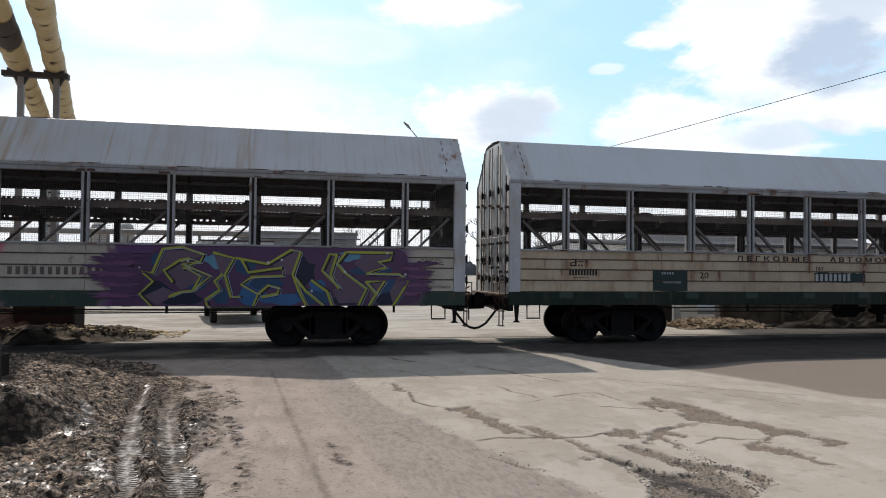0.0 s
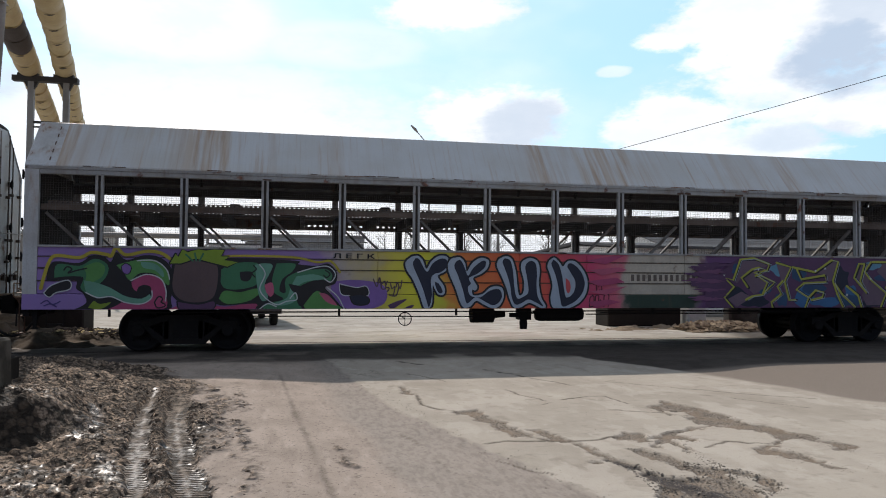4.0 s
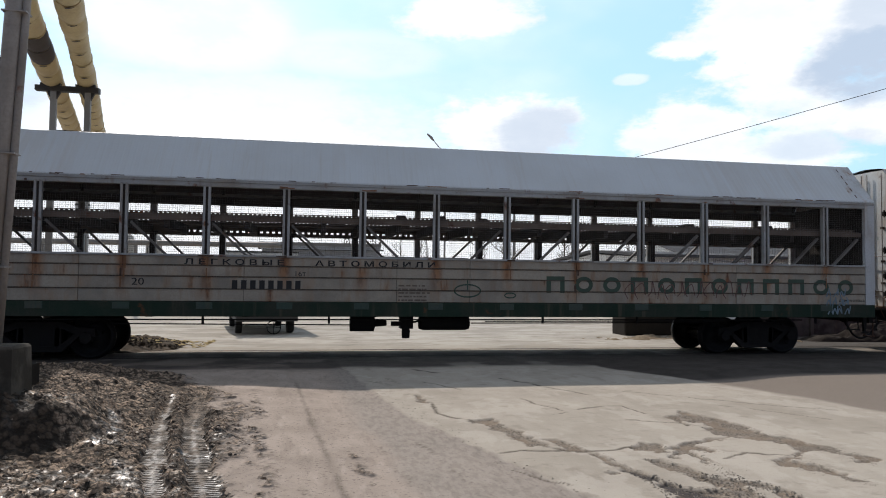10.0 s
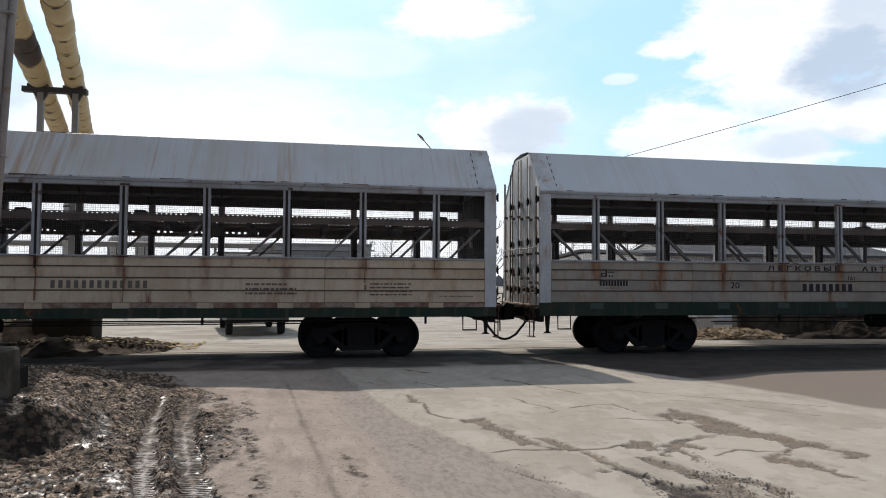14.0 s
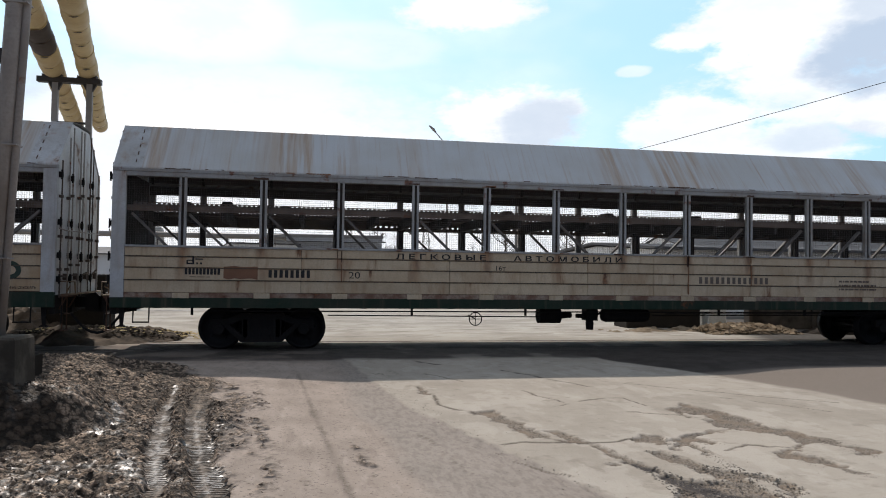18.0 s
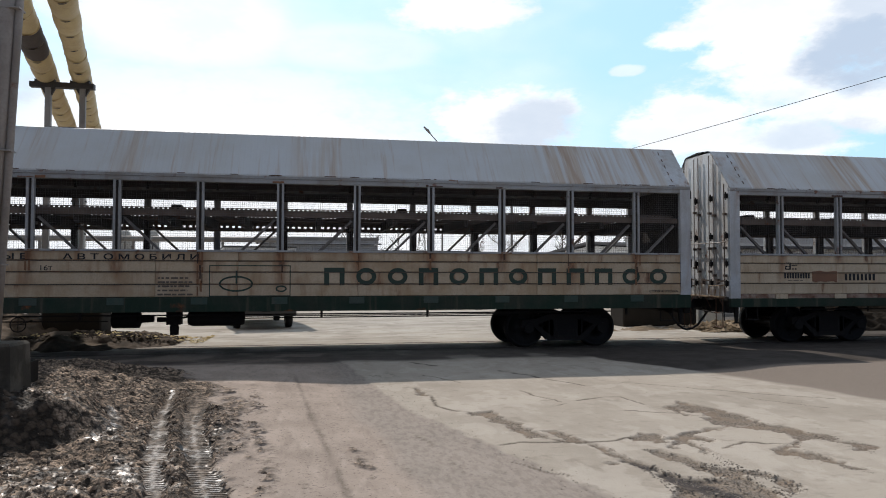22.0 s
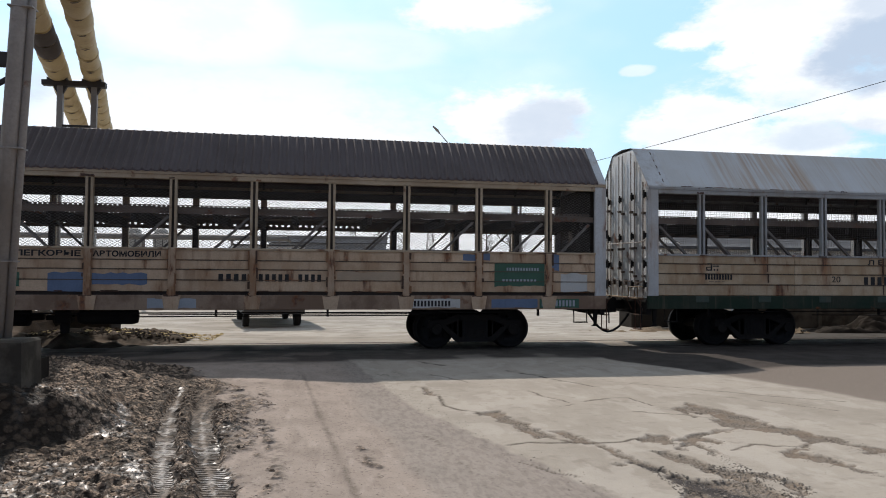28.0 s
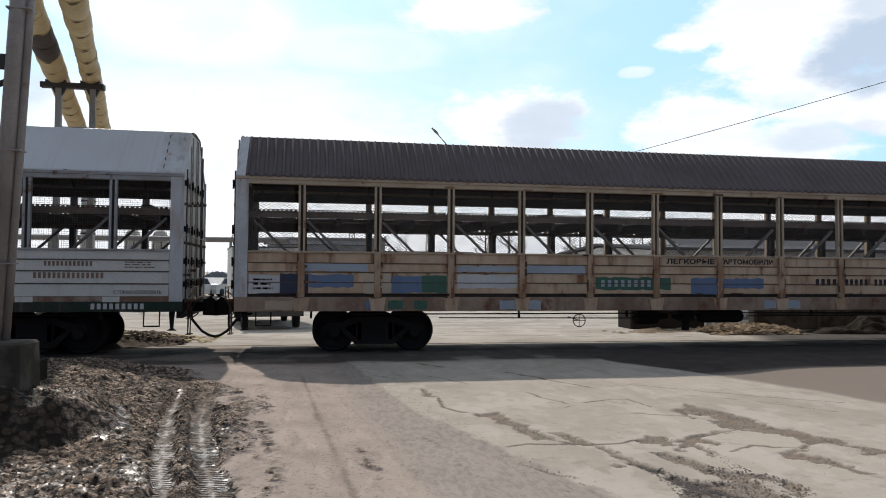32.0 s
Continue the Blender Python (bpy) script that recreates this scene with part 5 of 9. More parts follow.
CLODS = [([(-1.2, 11.0), (-1.0, 10.3), (-0.8, 8.7), (-0.72, 7.2)], 0.2), ([(-0.74, 10.2), (-0.6, 8.65), (-0.43, 7.6)], 0.12), ([(-0.6, 8.3), (-0.42, 6.6), (-0.3, 5.2)], 0.07), ([(0.44, 7.4), (0.55, 6.6)], 0.06)]
TYRE_LINES = [([(0.4, 5.0), (0.32, 6.0), (0.21, 7.4), (0.05, 9.1), (-0.18, 12.1), (-0.3, 14)], 0.07), ([(0.23, 11.8), (0.55, 10.9)], 0.04), ([(-0.79, 11.3), (-0.67, 9.5), (-0.54, 8.2)], 0.13),
              ([(-0.42, 7.7), (-0.31, 6.6), (-0.25, 5.2)], 0.12), ([(-1.08, 10.4), (-0.79, 8.5)], 0.12), ([(0.5, 7.3), (0.58, 6.3)], 0.09), ([(0.7, 8.5), (0.95, 6.0), (1.0, 5)], 0.05), ([(1.2, 8.0), (1.5, 6.0)], 0.06),
              ([(0.73, 14.6), (1.26, 11.9)], 0.2), ([(1.1, 14.5), (1.5, 12.2)], 0.09), ([(-0.1, 9.0), (0.0, 6.0)], 0.05)]
CRACKS = [([(1.74, 10.19), (1.80, 9.32), (2.08, 8.86)], 0.065), ([(2.05, 7.28), (2.36, 7.28), (2.78, 7.22), (2.97, 7.14), (3.30, 7.24), (3.50, 7.26)], 0.07), ([(2.56, 7.51), (2.70, 7.18)], 0.06),
          ([(3.72, 9.5), (4.25, 9.74), (4.5, 9.7), (4.53, 9.06)], 0.035), ([(3.27, 9.2), (3.56, 9.3)], 0.035), ([(4.12, 8.7), (4.74, 8.4), (5.1, 8.1)], 0.03)]
CRACKS += [([(3.28, 9.95), (3.51, 9.4)], 0.03), ([(2.0, 12.4), (2.5, 11.4)], 0.03),
          ([(2.05, 14.1), (2.4, 13.5)], 0.12), ([(3.5, 12.6), (3.85, 12.0), (3.91, 11.6)], 0.1), ([(3.91, 11.6), (4.3, 11.0), (4.4, 10.7)], 0.04), ([(3.2, 10.5), (3.3, 9.95)], 0.04), ([(5.1, 11.0), (6.6, 9.6), (7.4, 9.0)], 0.03), ([(6.0, 9.6), (6.9, 8.4)], 0.025),
          ([(4.2, 6.7), (4.6, 6.9), (4.97, 6.7)], 0.04), ([(1.9, 6.6), (2.3, 6.0)], 0.03)]
# gravel beds from the far end of the broken paving to the near, and the plates left in them
BEDS = []
BEDS.append([(4.7, 8.73), (5.12, 9.21), (5.24, 8.99), (5.38, 8.55), (5.46, 8.1), (5.43, 7.64), (5.57, 7.41), (5.61, 7.11), (5.74, 6.99), (5.76, 6.71), (5.81, 6.45), (5.56, 6.18), (5.47, 6.33), (5.5, 6.57), (5.41, 6.82), (5.21, 6.79), (4.98, 6.54), (5.04, 6.35), (5.03, 6.22), (5.02, 6.04), (5.07, 5.83), (5.15, 5.72), (5.02, 5.58), (4.92, 5.74), (4.87, 5.94), (4.75, 6.06), (4.66, 6.21), (4.7, 6.5), (4.92, 6.61), (5.25, 6.88), (5.3, 7.15), (5.21, 7.34), (5.02, 7.45), (4.89, 7.59), (4.78, 7.74), (4.85, 8.1), (4.7, 8.27)])
BEDS.append([(3.47, 7.32), (3.69, 7.46), (3.88, 7.41), (3.87, 7.18), (3.71, 7.02), (3.56, 7.06), (3.45, 7.15)])
BEDS.append([(3.89, 7.22), (4.21, 7.42), (4.57, 7.51), (4.89, 7.59), (4.78, 7.48), (4.45, 7.38), (4.17, 7.28), (4.33, 7.11), (4.35, 6.92), (4.18, 6.87), (4.08, 7.06), (3.88, 7.04)])
BEDS.append([(3.77, 7.06), (4.04, 7.09), (4.07, 6.72), (4.01, 6.37), (3.97, 5.98), (4.10, 5.84), (4.16, 5.46), (4.10, 5.28), (3.80, 5.13), (3.45, 4.79), (2.57, 4.94), (3.03, 5.30), (3.02, 5.81), (3.06, 6.24), (3.16, 6.16), (3.31, 5.79), (3.57, 5.68), (3.54, 5.97), (3.45, 6.40), (3.40, 6.78), (3.56, 6.78), (3.66, 6.41), (3.71, 6.13), (3.87, 6.07), (3.91, 6.39), (3.85, 6.66), (3.69, 6.85)])
BEDS.append([(2.97, 7.16), (3.05, 7.07), (3.09, 6.61), (3.18, 6.22), (3.24, 5.84), (3.11, 5.32), (2.91, 5.21), (3.05, 5.77), (3.01, 6.23), (2.95, 6.63)])
BEDS.append([(2.02, 8.91), (2.37, 9.04), (2.39, 8.78), (2.46, 8.36), (2.61, 7.84), (2.60, 7.53), (2.43, 7.45), (2.30, 7.95), (2.15, 8.64)])
BEDS.append([(2.65, 7.77), (2.81, 7.75), (2.91, 7.51), (2.95, 7.16), (2.77, 7.17), (2.74, 7.54)])
BEDS.append([(1.63, 11.13), (1.72, 10.90), (1.77, 10.28), (1.68, 10.11), (1.58, 10.60)])
BEDS.append([(2.71, 6.33), (2.87, 6.43), (2.93, 6.34), (2.78, 6.25)])
PLATES = [[(4.82, 8.44), (5.0, 8.35), (5.03, 8.16), (4.87, 8.13), (4.76, 8.24)],
          [(3.87, 5.67), (3.96, 5.62), (4.01, 5.32), (3.92, 5.29), (3.85, 5.47)],
          [(3.79, 6.91), (3.93, 6.93), (3.95, 6.62), (3.86, 6.57), (3.77, 6.70)]]
build_ground()


def ground_at(name, x, y):
    i, j = int(np.searchsorted(GRID["xs"], x)), int(np.searchsorted(GRID["ys"], y))
    return float(GRID[name][j, i])


def pebbles():
    """Loose stones in the broken paving and along its edge, as one object."""
    r, g = random.Random(12), Geo()
    places = []
    tries = [(x, y) for x, y in zip(np.random.RandomState(3).uniform(2.8, 5.9, 16000), np.random.RandomState(4).uniform(4.9, 9.3, 16000))]
    tx, ty = np.array([q[0] for q in tries]), np.array([q[1] for q in tries])
    deep = np.full(tx.shape, -9.0)
    for pts in BEDS:
        deep = np.maximum(deep, depth_in(tx, ty, pts))
    for pts in PLATES:
        deep = np.minimum(deep, -depth_in(tx, ty, pts))
    for (x, y), d in zip(tries, deep):
        if d > -0.02 and r.random() < (0.95 if y < 7.2 else 0.5):
            places.append((x, y, r.uniform(0.003, 0.009) * (1.9 if y < 6.2 and x < 4.3 else 1)))
    for i in range(260):
        t = r.random()
        y = 5.2 + 6 * t
        places.append((float(np.interp(y, [5, 5.7, 7.1, 8.9, 11.7], [2.5, 2.24, 1.81, 1.52, 0.95])) + r.gauss(0.05, 0.12), y, r.uniform(0.003, 0.013)))
    for i in range(420):
        places.append((r.uniform(-1.5, 7.5), r.uniform(5.2, 12), r.uniform(0.003, 0.009)))
    for x, y, s in places:
        vs = [(x + dx * s * r.uniform(0.6, 1.3), y + dy * s * r.uniform(0.6, 1.3), 0.0 + dz * s * r.uniform(0.5, 0.9)) for dx, dy, dz in ((1, 0, 0), (0, 1, 0), (-1, 0, 0), (0, -1, 0), (0, 0, 1))]
        z = ground_at("h", x, y) - 0.001
        g.add([(a, b, c + z) for a, b, c in vs], [(0, 1, 4), (1, 2, 4), (2, 3, 4), (3, 0, 4)])
    thing("loose_gravel", g, surface("loose_stone", (0.3, 0.255, 0.21), 0.95, second=(0.15, 0.125, 0.1), patch=0.9, patch_scale=9.0), "loose brown stones and crumbs on the paving", "gravel", kind="stuff")


pebbles()


def clod_soil():
    """Soil whose crumbs differ one from another."""
    m = bpy.data.materials.new("clod_soil")
    m.use_nodes = True
    N, L = m.node_tree.nodes.new, m.node_tree.links.new
    b = m.node_tree.nodes["Principled BSDF"]
    geo, ramp, nz, mx = N("ShaderNodeNewGeometry"), N("ShaderNodeValToRGB"), N("ShaderNodeTexNoise"), N("ShaderNodeMix")
    for k, (p, c) in enumerate(((0.0, (0.05, 0.037, 0.027, 1)), (0.45, (0.19, 0.132, 0.09, 1)), (0.8, (0.34, 0.245, 0.172, 1)), (1.0, (0.46, 0.37, 0.285, 1)))):
        e = ramp.color_ramp.elements[k] if k < 2 else ramp.color_ramp.elements.new(p)
        e.position, e.color = p, c
    L(geo.outputs["Random Per Island"], ramp.inputs[0])
    nz.inputs["Scale"].default_value, nz.inputs["Detail"].default_value = 60, 4
    mx.data_type, mx.blend_type = "RGBA", "MULTIPLY"
    mx.inputs["Factor"].default_value = 0.6
    L(ramp.outputs[0], mx.inputs[6])
    L(nz.outputs["Fac"], mx.inputs[7])
    L(mx.outputs[2], b.inputs["Base Color"])
    b.inputs["Roughness"].default_value, b.inputs["Specular IOR Level"].default_value = 0.6, 0.3
    return m


def mud_clods():
    """Clods and crumbs lying on the churned mud."""
    r, g, n = random.Random(77), Geo(), 0
    while n < 14000:
        y = 5.0 + 9.6 * r.random() ** 1.4
        x = r.uniform(-0.36 * y - 2.4, -0.3)
        if x < -6.2:
            continue
        want = ground_at("mud", x, y) * (1 - ground_at("rut", x, y))
        if r.random() > want * (1.0 if fbm(np.array([x]), np.array([y]), 1.1, 3, 91)[0] > 0.47 else 0.35):
            continue
        # few clods where the bank's shade is painted
        if ground_at("bank_shade", x, y) > 0.3 and r.random() < 0.85:
            continue
        n += 1
        s = min(0.028, 0.0055 * math.exp(abs(r.gauss(0, 0.75)))) * (0.5 if ground_at("loose", x, y) > 0.3 else 1)
        z, tilt = ground_at("h", x, y), r.uniform(0, 6.28)
        vs = []
        for k in range(5):
            a, q = tilt + k * 1.2566, r.uniform(0.65, 1.25)
            vs.append((x + math.cos(a) * s * q * 1.25, y + math.sin(a) * s * q, z - 0.3 * s + r.uniform(-0.2, 0.25) * s))
        for k in range(3):
            a, q = tilt + k * 2.094 + 0.4, r.uniform(0.3, 0.7)
            vs.append((x + math.cos(a) * s * q, y + math.sin(a) * s * q, z + s * r.uniform(0.35, 0.9)))
        g.add(vs, [(0, 1, 5), (1, 2, 6), (1, 6, 5), (2, 3, 6), (3, 4, 7), (3, 7, 6), (4, 0, 7), (0, 5, 7), (5, 6, 7)])
    me = bpy.data.meshes.new("mud_clods")
    me.from_pydata(g.v, [], g.f)
    me.materials.append(clod_soil())
    thing("mud_clods", me, None, "dark and pale clods of churned mud", "mud", kind="stuff")


mud_clods()
RAIL = surface("rail_steel", (0.04, 0.033, 0.028), 0.8, rust=0.3, spec=0.2)
for y in (-0.76, 0.76):
    thing("rail", Geo().box(-400, 400, y - 0.036, y + 0.036, -0.14, 0.0), RAIL, "worn steel rail level with the road", "rail", (0, TRACK_Y, 0), "rails", "structure")

# ---- beside and behind the track ----
PIPE_SKIN = surface("yellowed_pipe_cladding", (0.5, 0.39, 0.2), 0.6, second=(0.42, 0.3, 0.15), patch=0.4, streak=0.3, bump=0.2)
PIPE_DARK = surface("dark_wrap", (0.05, 0.035, 0.03), 0.8)
STEEL_GREY = surface("grey_painted_steel", (0.26, 0.25, 0.235), 0.6, second=(0.19, 0.17, 0.15), patch=0.4, rust=0.3, streak=0.3)
STEEL_DARK = surface("dark_steel", (0.04, 0.036, 0.034), 0.7)

POLE_PAINT = surface("weathered_pole_paint", (0.36, 0.34, 0.32), 0.7, second=(0.25, 0.225, 0.2), patch=0.5, rust=0.25, rust_scale=3.0, streak=0.5, streak_fine=9.0)
pole = root("utility_pole", "grey steel pole set in a concrete block", "pole", (-3.055, 8.17, 0.0))
# base concrete is dark throughout, with darker patches
BASE_CONCRETE = surface("dark_base_concrete", (0.115, 0.1, 0.082), 0.95, spec=0.1, second=(0.05, 0.044, 0.036), patch=0.6, patch_scale=2.5, bump=0.6, bump_scale=15)
part("concrete_base", Geo().add([(-0.36, -0.31, 0.0), (0.125, -0.31, 0.0), (0.125, 0.27, 0.0), (-0.36, 0.27, 0.0), (-0.345, -0.285, 1.08), (-0.325, -0.262, 1.1), (0.095, -0.28, 1.06), (0.07, -0.26, 1.09), (0.09, 0.25, 1.05), (0.07, 0.23, 1.08), (-0.345, 0.25, 1.07), (-0.325, 0.23, 1.085)],
     [(0, 3, 2, 1), (0, 1, 6, 4), (1, 2, 8, 6), (2, 3, 10, 8), (3, 0, 4, 10), (4, 6, 7, 5), (6, 8, 9, 7), (8, 10, 11, 9), (10, 4, 5, 11), (5, 7, 9, 11)]), BASE_CONCRETE, pole)
part("shaft", Geo().tube([(-0.27, 0, 1.05), (-0.1, 0, 5.0), (0.0, 0, 7.3)], 0.084, 20), POLE_PAINT, pole, smooth=True)
part("conduit", Geo().tube([(-0.155, 0.02, 1.05), (0.018, 0.015, 5.0), (0.118, 0.015, 7.3)], 0.04, 12), POLE_PAINT, pole, smooth=True)
for z in (1.9, 3.1, 4.62):
    x = -0.27 + (z - 1.05) * 0.043
    part("clamp_band", Geo().box(x - 0.09, x + 0.155, -0.088, 0.088, z - 0.008, z + 0.008), POLE_PAINT, pole)
part("bracket_arm", Geo().beam((-1.06, 0, 4.05), (-0.15, 0, 4.05), 0.08, 0.15).beam((-0.68, 0, 3.56), (-0.19, 0, 3.86), 0.045, 0.045), STEEL_DARK, pole)


# made-up block that fills an unexplained dark patch behind the pole
thing("concrete_block", Geo().plate(-4.3, -3.62, 10.2, 10.6, 0, 0.62, 0.03), surface("dark_patch_block", (0.03, 0.026, 0.022), 0.95, second=(0.015, 0.013, 0.011), patch=0.6, bump=0.6, bump_scale=15, spec=0.06), "made-up dark block filling a dark patch behind the pole", "block")


def pipe_line(name, x, z, r, dark):
    """An insulated pipe overhead, running away across the track; its cladding sags and gapes at the joints underneath."""
    rt = root(name, "yellowed clad steam pipe overhead with gaping joints", "pipe", (x, 25.0, z), "overhead pipes")
    d, rnd = Vector((-0.235, 1.0, 0.0)), random.Random(int(r * 100))
    for i in range(-16, 8):
        a, b = d * (i * 1.25), d * ((i + 1) * 1.25 - 0.02)
        m = PIPE_DARK if dark and i in (-4, -3) else PIPE_SKIN
        k = rnd.uniform(-0.02, 0.02)
        part("cladding_section", Geo().tube([a, a.lerp(b, 0.06), a.lerp(b, 0.5) - Vector((0, 0, 0.012)), a.lerp(b, 0.94), b], [r - 0.012, r + k, r + k + 0.014, r + k, r - 0.012], 20, False), m, rt, smooth=True)
    for i in range(-16, 8):
        a = d * (i * 1.25)
        if i % 2 == 0:
            part("strap", Geo().tube([a - d * 0.02, a + d * 0.02], r + 0.008, 20), PIPE_SKIN, rt)
        # torn wrap that shows dark under the joint
        g, n, h = Geo(), 7, rnd.uniform(0.05, 0.11)
        for q in (-1, 1):
            for t in range(n):
                ang = -math.pi / 2 + (t / (n - 1) - 0.5) * rnd.uniform(0.5, 0.9) + 0.1
                c = a + d * (q * h * rnd.uniform(0.4, 1.0) * math.sin(math.pi * (t + 0.5) / n))
                g.v.append((c.x + (r + 0.026) * math.cos(ang), c.y, c.z + (r + 0.026) * math.sin(ang)))
        g.f += [(t, t + 1, n + t + 1, n + t) for t in range(n - 1)]
        part("torn_wrap", g, PIPE_DARK, rt)
    return rt


pipe_line("overhead_pipe", -8.5, 8.33, 0.34, True)
pipe_line("overhead_pipe", -7.43, 8.33, 0.3, False)
trestle = root("pipe_trestle", "grey steel trestle carrying the overhead pipes", "trestle", (-7.95, 25.0, 0))
for x in (-0.45, 0.6):
    part("leg", Geo().box(x - 0.09, x + 0.09, -0.07, 0.07, 0, 7.9), STEEL_GREY, trestle)
    part("leg_cap", Geo().prism([(x - 0.09, 7.6), (x + 0.09, 7.6), (x + 0.22, 7.85), (x - 0.22, 7.85)], -0.05, 0.05), STEEL_DARK, trestle)
part("cross_arm", Geo().box(-1.0, 0.95, -0.12, 0.12, 7.85, 8.02), STEEL_DARK, trestle)
part("lower_arm", Geo().box(-0.36, 0.51, -0.05, 0.05, 6.5, 6.57), STEEL_DARK, trestle)
part("lower_arm", Geo().box(-0.36, 0.0, -0.05, 0.05, 6.36, 6.4), STEEL_DARK, trestle)
for x in (-0.55, 0.52):
    part("saddle", Geo().prism([(x - 0.3, 8.02), (x + 0.3, 8.02), (x + 0.3, 8.12), (x + 0.15, 8.05), (x - 0.15, 8.05), (x - 0.3, 8.12)], -0.1, 0.1), STEEL_DARK, trestle)

# street lamp far behind the train
lamp = root("street_lamp", "grey street lamp with a bent arm", "street lamp", (7.6, 40.0, 0), rz=0)
part("mast", Geo().tube([(0, 0, 0), (0, 0, 8.6), (-0.25, 0, 9.3), (-0.72, 0, 9.82)], [0.06, 0.05, 0.035, 0.025], 8), POLE_PAINT, lamp)
part("lamp_head", Geo().tube([(-0.7, 0, 9.8), (-0.85, 0, 9.98), (-1.1, 0, 10.2)], [0.04, 0.085, 0.045], 8), POLE_PAINT, lamp)


# ---- lettering, patches and spray paint on the wagons ----
def paint(name, col, rough=0.7):
    return surface("paint_" + name, col, rough, patch=0.3, grain=0.08, streak=0.25, streak_col=tuple(c * 0.5 for c in col), bump=0.05)


FACE = -1.4925
P_GREEN, P_NAVY, P_BLUE, P_PALE = paint("sign_green", (0.05, 0.13, 0.09)), paint("navy", (0.03, 0.04, 0.075)), paint("dull_blue", (0.13, 0.19, 0.31)), paint("pale_blue", (0.36, 0.41, 0.47))
P_WHITE, P_RUST, P_TAN, P_FADED = paint("chalk_white", (0.55, 0.56, 0.55)), paint("rust_patch", (0.26, 0.13, 0.075)), paint("bare_tan", (0.46, 0.36, 0.26)), paint("faded_green", (0.055, 0.09, 0.065))
P_DARKGREEN = paint("letter_green", (0.03, 0.055, 0.04))
P_GREYGREEN = paint("dark_panel", (0.025, 0.05, 0.045))


def label(w, body, x0, x1, z0, z1, material=LETTER, y=FACE, bold=0.0, split=False):
    """Readable words, fitted to a width and height."""
    me = text_mesh(body, 1.0, material, bold=bold)
    xs = [v.co.x for v in me.vertices]
    zs = [v.co.z for v in me.vertices]
    sx, sz = (x1 - x0) / (max(xs) - min(xs)), (z1 - z0) / (max(zs) - min(zs))
    me.transform(Matrix.Translation(((x0 + x1) / 2, y, (z0 + z1) / 2)) @ Matrix.Diagonal((sx, 1, sz, 1)) @ Matrix.Translation((-(min(xs) + max(xs)) / 2, 0, -(min(zs) + max(zs)) / 2)))
    if not split:
        part("lettering", me, material, w)
        return
    # one mesh a letter: islands that lie closer than a letter gap belong together
    bm = bmesh.new()
    bm.from_mesh(me)
    seen, spans = set(), []
    for v in bm.verts:
        if v in seen:
            continue
        todo, isle = [v], []
        while todo:
            u = todo.pop()
            if u in seen:
                continue
            seen.add(u)
            isle.append(u)
            todo += [ed.other_vert(u) for ed in u.link_edges]
        spans.append((min(u.co.x for u in isle), max(u.co.x for u in isle), isle))
    spans.sort(key=lambda q: q[0])
    groups = []
    for lo, hi, isle in spans:
        if groups and lo - groups[-1][1] < 0.3 * (z1 - z0):
            groups[-1] = (groups[-1][0], max(hi, groups[-1][1]), groups[-1][2] + isle)
        else:
            groups.append((lo, hi, isle))
    for lo, hi, isle in groups:
        at = {u: k for k, u in enumerate(isle)}
        g = Geo()
        g.v = [tuple(u.co) for u in isle]
        g.f = [tuple(at[u] for u in fc.verts) for fc in {fc for u in isle for fc in u.link_faces}]
        g.f.sort()
        part("letter", g, material, w)
    bm.free()


def bars(w, x0, x1, z0, z1, n, material=LETTER, y=FACE, fill=0.6):
    """Writing that cannot be shown, as plain bars."""
    g, p = Geo(), (x1 - x0) / n
    for i in range(n):
        g.box(x0 + i * p, x0 + (i + fill) * p, y - 0.001, y + 0.001, z0, z1)
    part("marking", g, material, w)


FADED_PRINT = surface("faded_small_print", (0.16, 0.125, 0.1), 0.75, patch=0.4, bump=0)


def lines(w, x0, x1, z0, z1, n, material=FADED_PRINT):
    """Small print too faded to read: rows of short broken bars."""
    g, p, r = Geo(), (z1 - z0) / n, random.Random(int(x0 * 100))
    for i in range(n):
        x, end = x0, x1 - r.random() * 0.25 * (x1 - x0)
        while x < end:
            ln = r.uniform(0.03, 0.16)
            g.box(x, min(end, x + ln), FACE - 0.001, FACE + 0.001, z0 + i * p, z0 + i * p + min(0.045, 0.42 * p))
            x += ln + r.uniform(0.015, 0.04)
    tagged(part("small_print", g, material, w), kind="stuff")


def patch(w, x0, x1, z0, z1, material, y=FACE, name="paint_patch", rag=0.02):
    """A painted-over rectangle with uneven edges."""
    r = random.Random(int(x0 * 1000 + z0 * 77))
    pts = []
    nx = max(3, int((x1 - x0) / 0.12))
    for i in range(nx + 1):
        pts.append((x0 + (x1 - x0) * i / nx, z0 + r.uniform(-rag, rag)))
    for i in range(nx + 1):
        pts.append((x1 - (x1 - x0) * i / nx, z1 + r.uniform(-rag, rag)))
    part(name, Geo().prism(pts, y - 0.001, y + 0.001), material, w)


def ring(w, x0, x1, z0, z1, width, material, name="emblem", y=FACE):
    cx, cz, a, b = (x0 + x1) / 2, (z0 + z1) / 2, (x1 - x0) / 2, (z1 - z0) / 2
    g, n = Geo(), 28
    for s in (1.0, 0.0):
        for k in range(n):
            t = 2 * math.pi * k / n
            g.v.append((cx + (a - width * (1 - s)) * math.cos(t), y, cz + (b - width * (1 - s)) * math.sin(t)))
    g.f += [(k, (k + 1) % n, n + (k + 1) % n, n + k) for k in range(n)]
    part(name, g, material, w)


